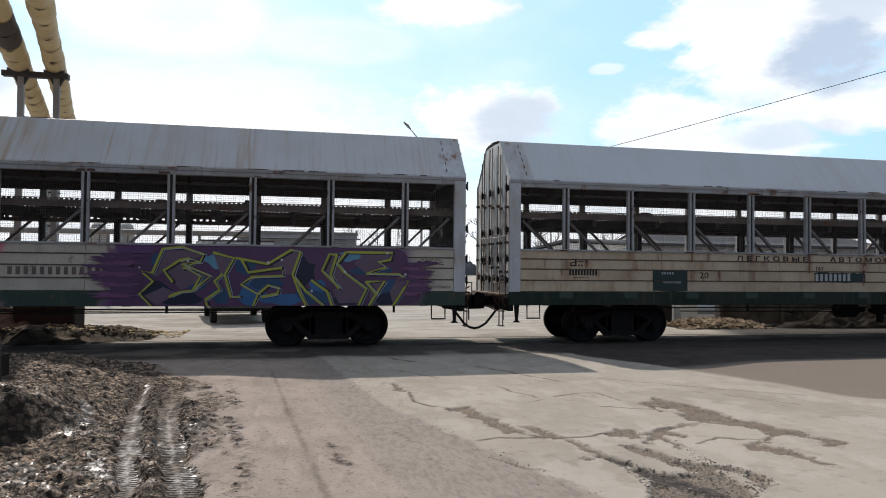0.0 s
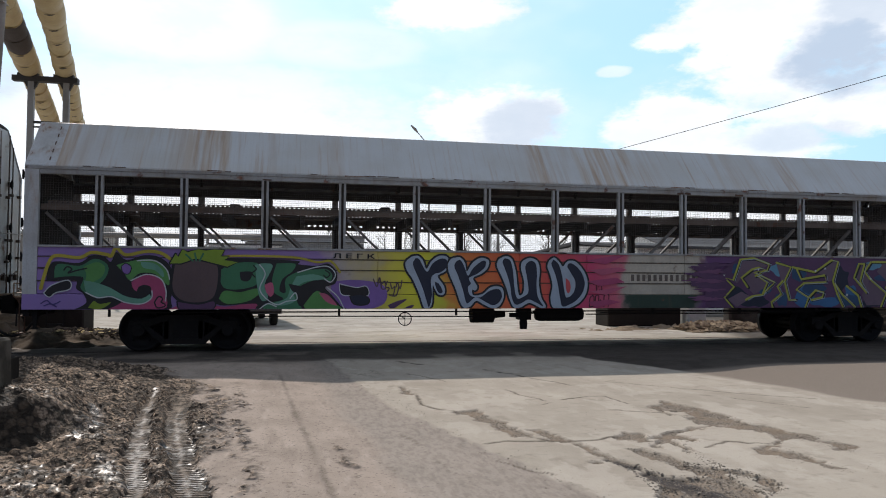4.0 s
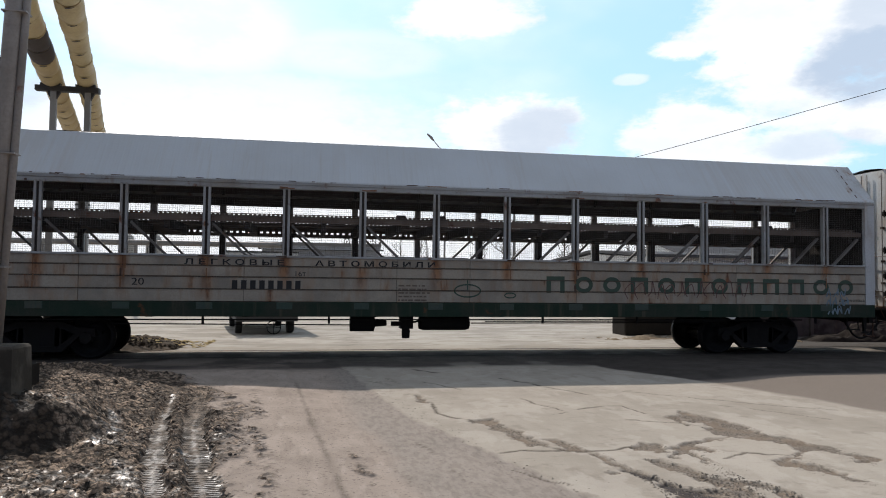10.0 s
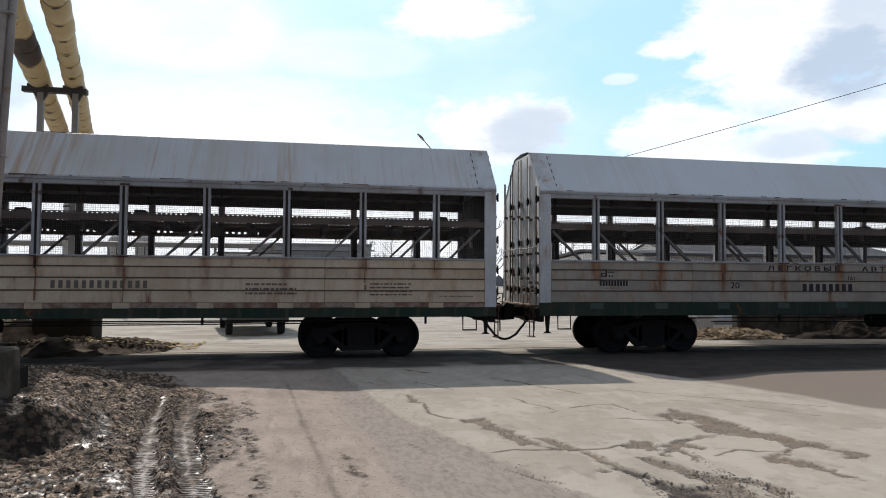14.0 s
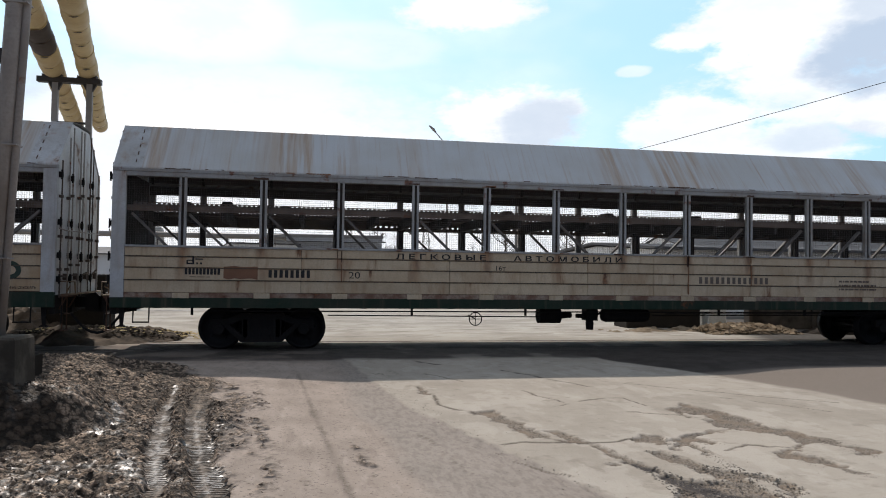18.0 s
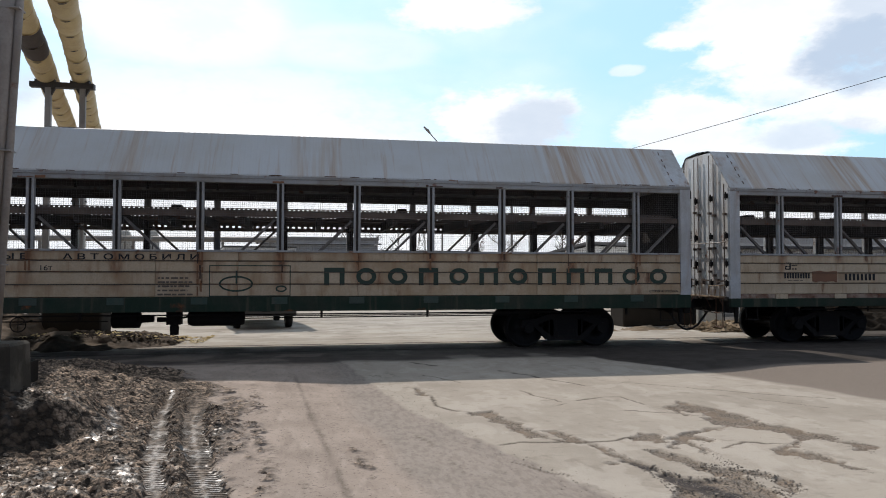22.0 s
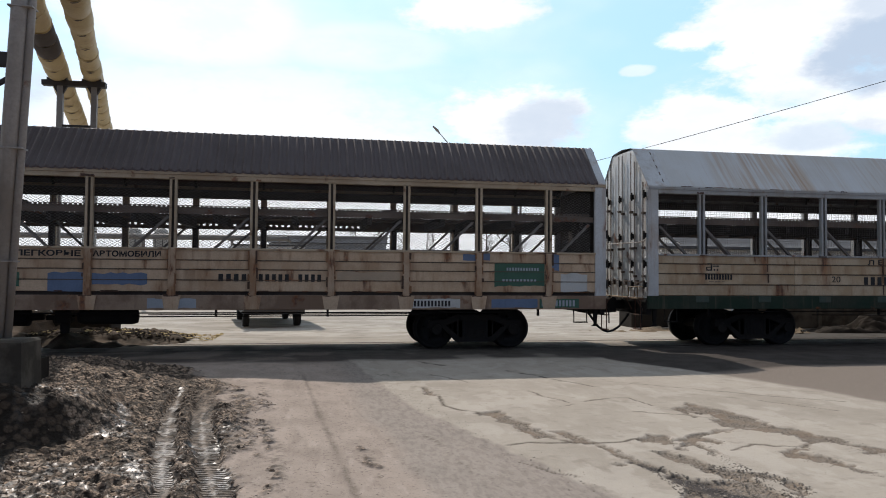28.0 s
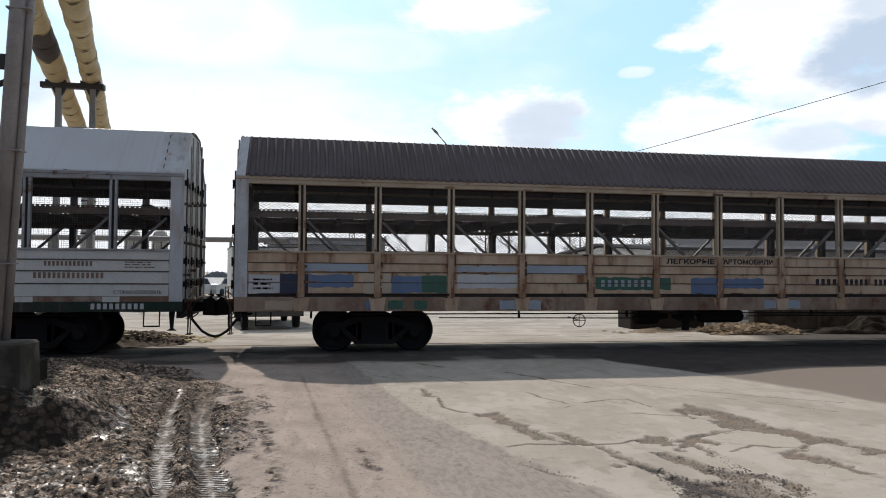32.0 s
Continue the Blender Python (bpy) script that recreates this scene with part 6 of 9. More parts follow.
def smooth_line(pts, n=6):
    """Curve through the points."""
    out, p = [], [pts[0]] + list(pts) + [pts[-1]]
    for i in range(1, len(p) - 2):
        for k in range(n):
            t = k / n
            out.append(tuple(0.5 * (2 * p[i][j] + (p[i + 1][j] - p[i - 1][j]) * t + (2 * p[i - 1][j] - 5 * p[i][j] + 4 * p[i + 1][j] - p[i + 2][j]) * t * t + (3 * p[i][j] - p[i - 1][j] - 3 * p[i + 1][j] + p[i + 2][j]) * t ** 3) for j in (0, 1)))
    return out + [pts[-1]]


def stroke(w, pts, width, material, y, taper=0.0, name="spray_stroke", curved=True):
    """A sprayed line with rounded ends."""
    q = smooth_line(pts) if curved else list(pts)
    g, n = Geo(), len(q)
    left, right = [], []
    for i, (x, z) in enumerate(q):
        ax, az = q[max(0, i - 1)]
        bx, bz = q[min(n - 1, i + 1)]
        ln = math.hypot(bx - ax, bz - az) or 1
        r = width / 2 * (1 - taper * i / n)
        ox, oz = -(bz - az) / ln * r, (bx - ax) / ln * r
        yy = y - 0.00012 * i / n
        left.append((x + ox, yy, max(0.965, min(2.25, z + oz))))
        right.append((x - ox, yy, max(0.965, min(2.25, z - oz))))
    g.v = left + right
    g.f += [(i, i + 1, n + i + 1, n + i) for i in range(n - 1)]
    # half-round ends
    for k, far in ((0, 1), (n - 1, n - 2)):
        b, (x, z), r = len(g.v), q[k], width / 2 * (1 - taper * k / n)
        a0 = math.atan2(z - q[far][1], x - q[far][0])
        g.v += [(x + r * math.cos(a0 + a * math.pi / 8), y - 0.00012 * k / n, max(0.965, min(2.25, z + r * math.sin(a0 + a * math.pi / 8)))) for a in range(-4, 5)]
        g.f.append(tuple(range(b, b + 9)))
    part(name, g, material, w)


def blob(w, cx, cz, a, b, material, y, seed, spike=0.15, n=26):
    """A patch of sprayed colour with a restless edge."""
    r = random.Random(seed)
    vs = []
    for k in range(n):
        t, m = 2 * math.pi * k / n, 1 + r.uniform(-spike, spike)
        vs.append((cx + a * m * math.cos(t), y, min(2.25, max(0.965, cz + b * m * math.sin(t)))))
    part("spray_field", Geo().add(vs, [tuple(range(n))]), material, w)


def common_marks(w, small=True, brand=True):
    if brand:
        g = Geo().box(-10.0, -9.87, FACE - 0.001, FACE + 0.001, 2.05, 2.08).box(-9.9, -9.86, FACE - 0.001, FACE + 0.001, 1.9, 2.05).box(-10.02, -9.9, FACE - 0.001, FACE + 0.001, 1.9, 1.93).box(-10.02, -9.99, FACE - 0.001, FACE + 0.001, 1.9, 1.99)
        g.box(-10.0, -9.9, FACE - 0.001, FACE + 0.001, 1.975, 1.995).box(-9.84, -9.68, FACE - 0.001, FACE + 0.001, 2.0, 2.025).box(-9.82, -9.78, FACE - 0.001, FACE + 0.001, 1.9, 1.94).box(-9.74, -9.7, FACE - 0.001, FACE + 0.001, 1.9, 1.94)
        part("emblem", g, LETTER, w)
        bars(w, -10.05, -9.3, 1.68, 1.81, 10, fill=0.7)
        lines(w, -9.95, -9.4, 1.62, 1.66, 1)
    label(w, "20", -6.55, -6.3, 1.63, 1.78)
    label(w, "16т", -3.15, -2.92, 1.85, 1.96)


def words(w, a=(-5.5, -3.4), b=(-2.73, -0.02), z=(2.08, 2.21)):
    label(w, "Л Е Г К О В Ы Е", *a, *z, bold=0.028, split=True)
    label(w, "А В Т О М О Б И Л И", *b, *z, bold=0.028, split=True)


def big_letters(w, material, x0=2.65, x1=10.87, z0=1.53, z1=1.92):
    """A company's name, as plain round and square shapes."""
    p = (x1 - x0 + 0.3) / 12
    for i, kind in enumerate("brrbrbrbbbrr"):
        xa = x0 + i * p
        xb = xa + 0.45
        if kind == "r":
            ring(w, xa, xb, z0, z1, 0.1, material, "painted_shape")
        else:
            part("painted_shape", Geo().box(xa, xa + 0.11, FACE - 0.001, FACE + 0.001, z0, z1 - 0.1).box(xa, xb, FACE - 0.001, FACE + 0.001, z1 - 0.1, z1).box(xb - 0.11, xb, FACE - 0.001, FACE + 0.001, z0, z1 - 0.1), material, w)


W = [w for w, x in WAGONS]
# flaking rust along the eaves, the sills and the roof ends
FLAKE, FLAKE_DARK = paint("flaked_rust", (0.24, 0.12, 0.06)), paint("dark_flaked_rust", (0.08, 0.045, 0.03))
for k, w in enumerate(W):
    rr = random.Random(300 + k)
    for i in range(4 if k == 6 else 14):
        x, ln = rr.uniform(-11.2, 10.6), rr.uniform(0.08, 0.55)
        patch(w, x, x + ln, 3.925 + rr.random() * 0.02, 3.952, rr.choice((FLAKE, FLAKE_DARK)), -1.5175, "rust_flake", 0.007)
    for i in range(3 if k == 6 else 9):
        x, ln = rr.choice(POSTS) + rr.uniform(-0.25, 0.1), rr.uniform(0.1, 0.3)
        patch(w, x, x + ln, 2.262, 2.28 + rr.random() * 0.012, rr.choice((FLAKE, FLAKE_DARK)), -1.5175, "rust_flake", 0.005)
    for i in range(2 if k == 6 else 7):
        x, ln = rr.choice(POSTS) + rr.uniform(-0.3, 0.1), rr.uniform(0.05, 0.35)
        patch(w, x, x + ln, 3.78, 3.8 + rr.random() * 0.03, rr.choice((FLAKE, FLAKE_DARK)), -1.5025, "rust_flake", 0.008)
# first wagon
common_marks(W[0])
words(W[0])
patch(W[0], -7.84, -6.89, 1.3, 1.83, P_GREYGREEN, name="sign_panel")
bars(W[0], -7.6, -7.25, 1.72, 1.78, 5, P_PALE, FACE - 0.003)
bars(W[0], -7.55, -7.05, 1.5, 1.55, 8, P_PALE, FACE - 0.003)
patch(W[0], -3.2, -1.63, 1.55, 1.79, P_GREYGREEN, name="number_panel")
bars(W[0], -3.17, -2.05, 1.58, 1.76, 8, P_WHITE, FACE - 0.003)
# third wagon
common_marks(W[2])
words(W[2])
bars(W[2], -4.5, -2.96, 1.56, 1.75, 8)
lines(W[2], -0.86, -0.05, 1.32, 1.73, 5)
ring(W[2], 0.42, 1.07, 1.4, 1.72, 0.035, P_FADED)
part("emblem", Geo().box(0.73, 0.76, FACE - 0.001, FACE + 0.001, 1.58, 1.82), P_FADED, W[2])
ring(W[2], 1.62, 1.91, 1.39, 1.53, 0.03, P_FADED)
big_letters(W[2], P_FADED)
label(W[2], "С ГОРКИ НЕ СПУСКАТЬ", 10.5, 11.25, 1.36, 1.42)
SCRAWL = paint("scrawl", (0.16, 0.08, 0.07))
r = random.Random(4)
for i in range(13):
    x = 4.7 + i * 0.26
    stroke(W[2], [(x, 1.38 + r.random() * 0.1), (x + r.uniform(-0.1, 0.15), 1.6), (x + 0.12, 1.72 + r.random() * 0.15), (x + 0.2, 1.5)], 0.022, SCRAWL, FACE - 0.003, name="scrawl")
SOFT_BLUE = paint("faded_blue_spray", (0.2, 0.28, 0.34))
for i in range(11):
    x, z = 10.1 + (i % 4) * 0.17 + r.random() * 0.08, 1.05 + 0.22 * (i // 4)
    stroke(W[2], [(x, z), (x + 0.04 + 0.1 * r.random(), z + 0.14), (x + 0.12, z + 0.03 * r.random()), (x + 0.06 + 0.1 * r.random(), z + 0.2)], 0.032, SOFT_BLUE, -1.5035, name="scrawl")
# fourth wagon
common_marks(W[3])
words(W[3])
patch(W[3], -9.25, -8.53, 1.59, 1.86, P_RUST, name="rust_patch")
bars(W[3], -8.3, -7.36, 1.63, 1.8, 8)
bars(W[3], 2.0, 3.95, 1.6, 1.76, 13, surface("thin_grey_lettering", (0.16, 0.13, 0.11), 0.7), fill=0.55)
lines(W[3], 5.9, 7.0, 1.47, 1.77, 3)
lines(W[3], 8.6, 9.6, 1.45, 1.77, 4)
lines(W[3], 10.2, 11.0, 1.42, 1.47, 1)
# fifth wagon
common_marks(W[4])
words(W[4])
bars(W[4], -5.62, -4.04, 1.57, 1.77, 8)
lines(W[4], -0.85, -0.08, 1.32, 1.76, 5)
g = Geo()
for a in ((0.2, 1.92, 1.29, 1.31), (0.2, 1.92, 1.95, 1.97), (0.2, 0.22, 1.31, 1.95), (1.9, 1.92, 1.31, 1.95)):
    g.box(a[0], a[1], FACE - 0.001, FACE + 0.001, a[2], a[3])
part("painted_frame", g, P_DARKGREEN, W[4])
ring(W[4], 0.4, 1.12, 1.39, 1.74, 0.04, P_DARKGREEN)
part("emblem", Geo().box(0.75, 0.79, FACE - 0.001, FACE + 0.001, 1.57, 1.85), P_DARKGREEN, W[4])
ring(W[4], 1.6, 1.84, 1.38, 1.53, 0.035, P_DARKGREEN)
big_letters(W[4], P_DARKGREEN)
label(W[4], "С ГОРКИ НЕ СПУСКАТЬ", 10.45, 11.2, 1.34, 1.4)
# sixth wagon: patches of leftover paint
for x0, x1, z0, z1, m in ((-3.24, -1.31, 1.46, 1.75, P_GREEN), (-0.77, -0.08, 1.36, 1.75, P_BLUE), (0.09, 1.19, 1.5, 1.74, P_BLUE), (-10.58, -9.97, 1.36, 1.79, P_NAVY), (-11.25, -10.59, 1.36, 1.77, P_WHITE), (-9.96, -8.97, 1.5, 1.78, P_BLUE),
                          (-10.07, -8.66, 1.86, 2.03, P_PALE), (-8.12, -7.43, 1.37, 1.75, P_BLUE), (-7.43, -6.85, 1.37, 1.76, P_GREEN), (-6.6, -5.16, 1.48, 1.8, P_WHITE), (-6.62, -5.2, 1.86, 2.0, P_PALE), (-4.95, -3.5, 1.83, 2.02, P_PALE),
                          (-8.75, -8.14, 1.37, 1.8, paint("cream_patch", (0.5, 0.43, 0.32))), (8.81, 10.02, 1.5, 2.03, P_GREEN), (10.42, 11.08, 1.37, 1.8, P_WHITE), (8.06, 8.7, 2.09, 2.24, P_BLUE), (10.17, 10.38, 1.86, 2.24, P_BLUE), (5.2, 6.6, 1.62, 1.8, P_TAN)):
    patch(W[5], x0, x1, z0, z1, m)
for x0, x1, m in ((-8.7, -8.35, P_BLUE), (-8.2, -7.85, P_GREEN), (-7.6, -7.3, P_GREEN), (6.75, 8.0, P_WHITE), (8.74, 9.85, P_BLUE), (9.9, 10.87, P_GREEN), (-5.6, -4.6, P_PALE), (-10.9, -10.3, P_TAN), (1.2, 2.2, P_PALE)):
    patch(W[5], x0, x1, 1.0, 1.2, m, -1.503, rag=0.012)
label(W[5], "ЛЕГКОВЫЕ", -1.42, -0.14, 2.09, 2.22, bold=0.05)
label(W[5], "АВТОМОБИЛИ", 0.09, 1.46, 2.09, 2.22, bold=0.05)
bars(W[5], -3.1, -1.75, 1.53, 1.69, 8, P_PALE, FACE - 0.003, fill=0.5)
bars(W[5], 2.65, 3.3, 1.58, 1.74, 4, fill=0.6)
bars(W[5], 3.5, 4.2, 1.58, 1.74, 5, fill=0.6)
bars(W[5], 4.35, 4.9, 1.58, 1.74, 4, fill=0.6)
bars(W[5], 9.1, 9.9, 1.86, 1.93, 12, P_PALE, FACE - 0.003)
bars(W[5], 9.0, 9.85, 1.6, 1.66, 10, P_PALE, FACE - 0.003)
bars(W[5], 9.95, 10.8, 1.03, 1.17, 10, P_PALE, -1.506)
bars(W[5], 6.85, 7.8, 1.03, 1.16, 12, LETTER, -1.506)
lines(W[5], -11.15, -10.7, 1.45, 1.74, 3)
# rust that has bled along the edges of the ribs and their feet
rr = random.Random(61)
for x in POSTS:
    for side_x in (-0.1, 0.062):
        z = 2.25
        while z > 1.32:
            ln = rr.uniform(0.06, 0.3)
            if rr.random() < 0.62:
                xa = x + side_x + rr.uniform(-0.012, 0.012)
                patch(W[5], xa, xa + rr.uniform(0.02, 0.055), max(1.3, z - ln), z, rr.choice((FLAKE, FLAKE_DARK, FLAKE)), -1.5325, "rust_run", 0.012)
            z -= ln + rr.uniform(0.02, 0.12)
    patch(W[5], x - 0.16, x + 0.16 * rr.random(), 1.255, 1.275 + 0.02 * rr.random(), FLAKE_DARK, -1.5275, "rust_run", 0.008)
for i in range(26):
    x, z = rr.uniform(-11.2, 11.0), rr.choice((1.605, 1.835, 1.36))
    patch(W[5], x, x + rr.uniform(0.05, 0.4), z - 0.01, z + rr.uniform(0.005, 0.025), rr.choice((FLAKE, FLAKE_DARK)), -1.5005, "rust_flake", 0.006)
# rust that has run from the window posts down the planks of the older wagons
for k, n in ((0, 7), (2, 10), (3, 8), (4, 16)):
    rr = random.Random(500 + k)
    for i in range(n):
        x, z = rr.choice(POSTS) + rr.uniform(-0.09, 0.07), 2.25
        for j in range(rr.randint(1, 4)):
            ln = rr.uniform(0.1, 0.28)
            patch(W[k], x, x + rr.uniform(0.015, 0.05), max(1.31, z - ln), z, rr.choice((FLAKE, FLAKE, FLAKE_DARK)), -1.5025, "rust_run", 0.009)
            z -= ln + rr.uniform(0.01, 0.05)
            x += rr.uniform(-0.012, 0.012)
            if z < 1.45:
                break
# last wagon
words(W[6])
lines(W[6], 10.38, 11.0, 1.9, 2.06, 3)
bars(W[6], 8.8, 9.77, 1.93, 2.03, 12, surface("rusty_lettering", (0.24, 0.16, 0.11), 0.7))
bars(W[6], 8.6, 10.0, 1.67, 1.79, 15, surface("rusty_lettering", (0.24, 0.16, 0.11), 0.7))
label(W[6], "С ГОРКИ НЕ СПУСКАТЬ", 10.17, 11.13, 1.34, 1.42)
bars(W[6], 9.73, 10.83, 1.02, 1.14, 9, P_WHITE, -1.503)

# spray paint on the second wagon
SP = {k: paint("spray_" + k, v, 0.5) for k, v in dict(black=(0.014, 0.014, 0.018), white=(0.6, 0.64, 0.66), ice=(0.4, 0.48, 0.58), navy=(0.012, 0.019, 0.045), green=(0.05, 0.2, 0.1), lime=(0.24, 0.36, 0.035), fern=(0.1, 0.3, 0.08), mint=(0.15, 0.37, 0.27), pink=(0.46, 0.075, 0.19), rose=(0.55, 0.12, 0.22), red=(0.6, 0.09, 0.1),
                                                   violet=(0.25, 0.14, 0.45), indigo=(0.07, 0.05, 0.2), plum=(0.11, 0.05, 0.125), haze=(0.2, 0.08, 0.18), mauve=(0.165, 0.112, 0.158), deep=(0.03, 0.085, 0.19), blue=(0.045, 0.16, 0.36), sky=(0.13, 0.33, 0.48), acid=(0.44, 0.46, 0.07), gold=(0.5, 0.42, 0.05), brown=(0.12, 0.08, 0.085)).items()}
g2 = W[1]
LAYER = [-1.504]


def layer():
    LAYER[0] -= 0.0002
    return LAYER[0]


def fill_shape(pts, col, edge="", width=0.0, curved=True):
    """A sprayed area with a smooth outline and, if asked for, a border in a second colour."""
    q = smooth_line(list(pts) + [pts[0]], 4)[:-1] if curved else list(pts)
    q = [(x, max(0.968, min(2.248, z))) for x, z in q]
    if edge:
        stroke(g2, q + [q[0], q[1]], 2 * width, SP[edge], layer(), name="spray_outline", curved=False)
    y = layer()
    part("spray_fill", Geo().add([(x, y, z) for x, z in q], [tuple(range(len(q)))]), SP[col], g2)


# white-edged black capitals on yellow and red
fill_shape([(-3.48, 2.15), (-3.33, 2.17), (-3.21, 2.05), (-3.14, 1.87), (-3.02, 2.05), (-2.85, 2.17), (-2.66, 2.16), (-2.6, 2.0), (-2.69, 1.82), (-2.87, 1.71), (-2.72, 1.48), (-2.71, 1.3), (-2.84, 1.28), (-2.93, 1.4), (-2.98, 1.5), (-2.99, 1.32), (-3.0, 1.06), (-3.1, 0.94), (-3.19, 0.99), (-3.29, 1.27), (-3.44, 1.61), (-3.59, 1.84), (-3.62, 2.02)], "ice", "black", 0.045)
fill_shape([(-2.56, 2.11), (-2.36, 2.15), (-2.23, 2.03), (-2.18, 1.82), (-2.06, 2.01), (-1.86, 2.14), (-1.66, 2.09), (-1.68, 1.91), (-1.83, 1.77), (-2.03, 1.67), (-1.93, 1.48), (-1.97, 1.38), (-2.05, 1.4), (-2.02, 1.27), (-1.8, 1.3), (-1.6, 1.46), (-1.35, 1.46), (-1.28, 1.27), (-1.37, 1.04), (-1.54, 0.96), (-1.74, 1.04), (-1.95, 1.14), (-2.09, 1.01), (-2.24, 0.98), (-2.34, 1.12), (-2.45, 1.43), (-2.6, 1.77), (-2.63, 1.98)], "ice", "black", 0.045)
fill_shape([(-1.41, 2.12), (-1.23, 2.19), (-1.08, 2.1), (-0.99, 1.81), (-0.96, 1.54), (-0.91, 1.28), (-0.81, 1.33), (-0.79, 1.6), (-0.87, 1.92), (-0.82, 2.08), (-0.64, 2.15), (-0.46, 2.08), (-0.4, 1.87), (-0.42, 1.55), (-0.36, 1.22), (-0.25, 1.03), (-0.31, 0.94), (-0.49, 1.03), (-0.67, 1.09), (-0.88, 0.98), (-1.03, 0.98), (-1.14, 1.17), (-1.22, 1.43), (-1.35, 1.73), (-1.46, 1.96)], "ice", "black", 0.045)
fill_shape([(-0.17, 2.09), (-0.04, 2.17), (0.1, 2.06), (0.18, 1.96), (0.31, 2.09), (0.52, 2.07), (0.72, 1.85), (0.81, 1.61), (0.78, 1.33), (0.62, 1.11), (0.38, 0.98), (0.11, 0.93), (-0.07, 0.98), (-0.13, 1.22), (-0.08, 1.49), (-0.14, 1.76), (-0.21, 1.95)], "ice", "black", 0.045)
fill_shape([(-3.4, 2.11), (-3.31, 2.1), (-3.21, 1.92), (-3.11, 1.81), (-2.99, 2.0), (-2.8, 2.11), (-2.66, 2.08), (-2.66, 1.92), (-2.8, 1.8), (-2.96, 1.75), (-3.03, 1.61), (-3.0, 1.27), (-3.07, 0.99), (-3.12, 1.12), (-3.22, 1.43), (-3.35, 1.73), (-3.45, 1.97)], "navy")
fill_shape([(-2.94, 1.58), (-2.84, 1.53), (-2.75, 1.35), (-2.83, 1.32), (-2.91, 1.45)], "navy")
fill_shape([(-2.43, 2.06), (-2.33, 2.08), (-2.23, 1.9), (-2.15, 1.72), (-2.03, 1.9), (-1.81, 2.07), (-1.72, 2.04), (-1.76, 1.91), (-1.93, 1.77), (-2.13, 1.67), (-2.08, 1.54), (-2.15, 1.46), (-2.1, 1.27), (-1.87, 1.22), (-1.62, 1.38), (-1.4, 1.41), (-1.33, 1.25), (-1.42, 1.09), (-1.57, 1.04), (-1.77, 1.14), (-1.97, 1.22), (-2.14, 1.09), (-2.2, 1.12), (-2.27, 1.38), (-2.39, 1.72), (-2.48, 1.93)], "navy")
fill_shape([(-1.26, 2.14), (-1.13, 2.08), (-1.06, 1.81), (-1.03, 1.49), (-0.96, 1.2), (-0.78, 1.25), (-0.68, 1.36), (-0.71, 1.65), (-0.76, 1.95), (-0.64, 2.08), (-0.51, 2.03), (-0.47, 1.81), (-0.48, 1.49), (-0.44, 1.22), (-0.31, 1.01), (-0.47, 1.09), (-0.68, 1.17), (-0.88, 1.07), (-1.01, 1.06), (-1.09, 1.22), (-1.14, 1.54), (-1.25, 1.86), (-1.32, 2.05)], "navy")
fill_shape([(-0.06, 2.12), (0.07, 2.01), (0.16, 1.74), (0.21, 1.44), (0.27, 1.22), (0.45, 1.33), (0.5, 1.58), (0.39, 1.8), (0.29, 1.96), (0.39, 2.04), (0.61, 1.88), (0.73, 1.63), (0.71, 1.39), (0.56, 1.18), (0.35, 1.05), (0.17, 1.01), (0.11, 1.22), (0.05, 1.55), (-0.03, 1.82), (-0.11, 2.01)], "navy")
fill_shape([(0.25, 1.69), (0.35, 1.6), (0.38, 1.44), (0.33, 1.32), (0.27, 1.39)], "red")
# violet cuff and thin tags beside the capitals
fill_shape([(-5.28, 1.57), (-4.73, 1.61), (-4.17, 1.52), (-4.03, 1.27), (-4.16, 1.04), (-4.63, 0.93), (-5.26, 0.94)], "violet")
fill_shape([(-5.1, 1.51), (-4.73, 1.43), (-4.51, 1.46), (-4.47, 1.27), (-4.77, 1.27), (-5.05, 1.29)], "black", "white", 0.02)
fill_shape([(-4.86, 1.24), (-4.61, 1.27), (-4.45, 1.17), (-4.51, 1.07), (-4.77, 1.08)], "navy", "black", 0.03)
stroke(g2, [(-4.35, 1.63), (-4.27, 1.46), (-4.21, 1.67), (-4.17, 1.43)], 0.028, SP["brown"], layer(), name="scrawl")
stroke(g2, [(-4.17, 1.52), (-4.09, 1.58), (-4.07, 1.43), (-4.15, 1.41), (-4.17, 1.52)], 0.028, SP["brown"], layer(), name="scrawl")
stroke(g2, [(-4.03, 1.58), (-4.07, 1.46), (-3.99, 1.43), (-4.03, 1.35)], 0.028, SP["brown"], layer(), name="scrawl")
stroke(g2, [(-3.96, 1.55), (-3.93, 1.42), (-3.86, 1.46), (-3.89, 1.27)], 0.028, SP["brown"], layer(), name="scrawl")
stroke(g2, [(-3.83, 1.46), (-3.8, 1.55), (-3.74, 1.42), (-3.7, 1.6)], 0.028, SP["brown"], layer(), name="scrawl")
stroke(g2, [(-3.98, 1.27), (-3.83, 1.26), (-3.77, 1.46)], 0.028, SP["brown"], layer(), name="scrawl")
fill_shape([(-4.02, 1.04), (-3.79, 1.14), (-3.58, 1.18), (-3.77, 1.04), (-3.93, 0.95)], "plum")
fill_shape([(-3.69, 0.95), (-3.5, 1.04), (-3.42, 1.03), (-3.55, 0.93)], "plum")
stroke(g2, [(0.97, 1.53), (1.04, 1.61), (1.05, 1.33)], 0.022, SP["black"], layer(), name="scrawl")
stroke(g2, [(1.1, 1.49), (1.15, 1.55), (1.18, 1.42), (1.11, 1.39)], 0.022, SP["black"], layer(), name="scrawl")
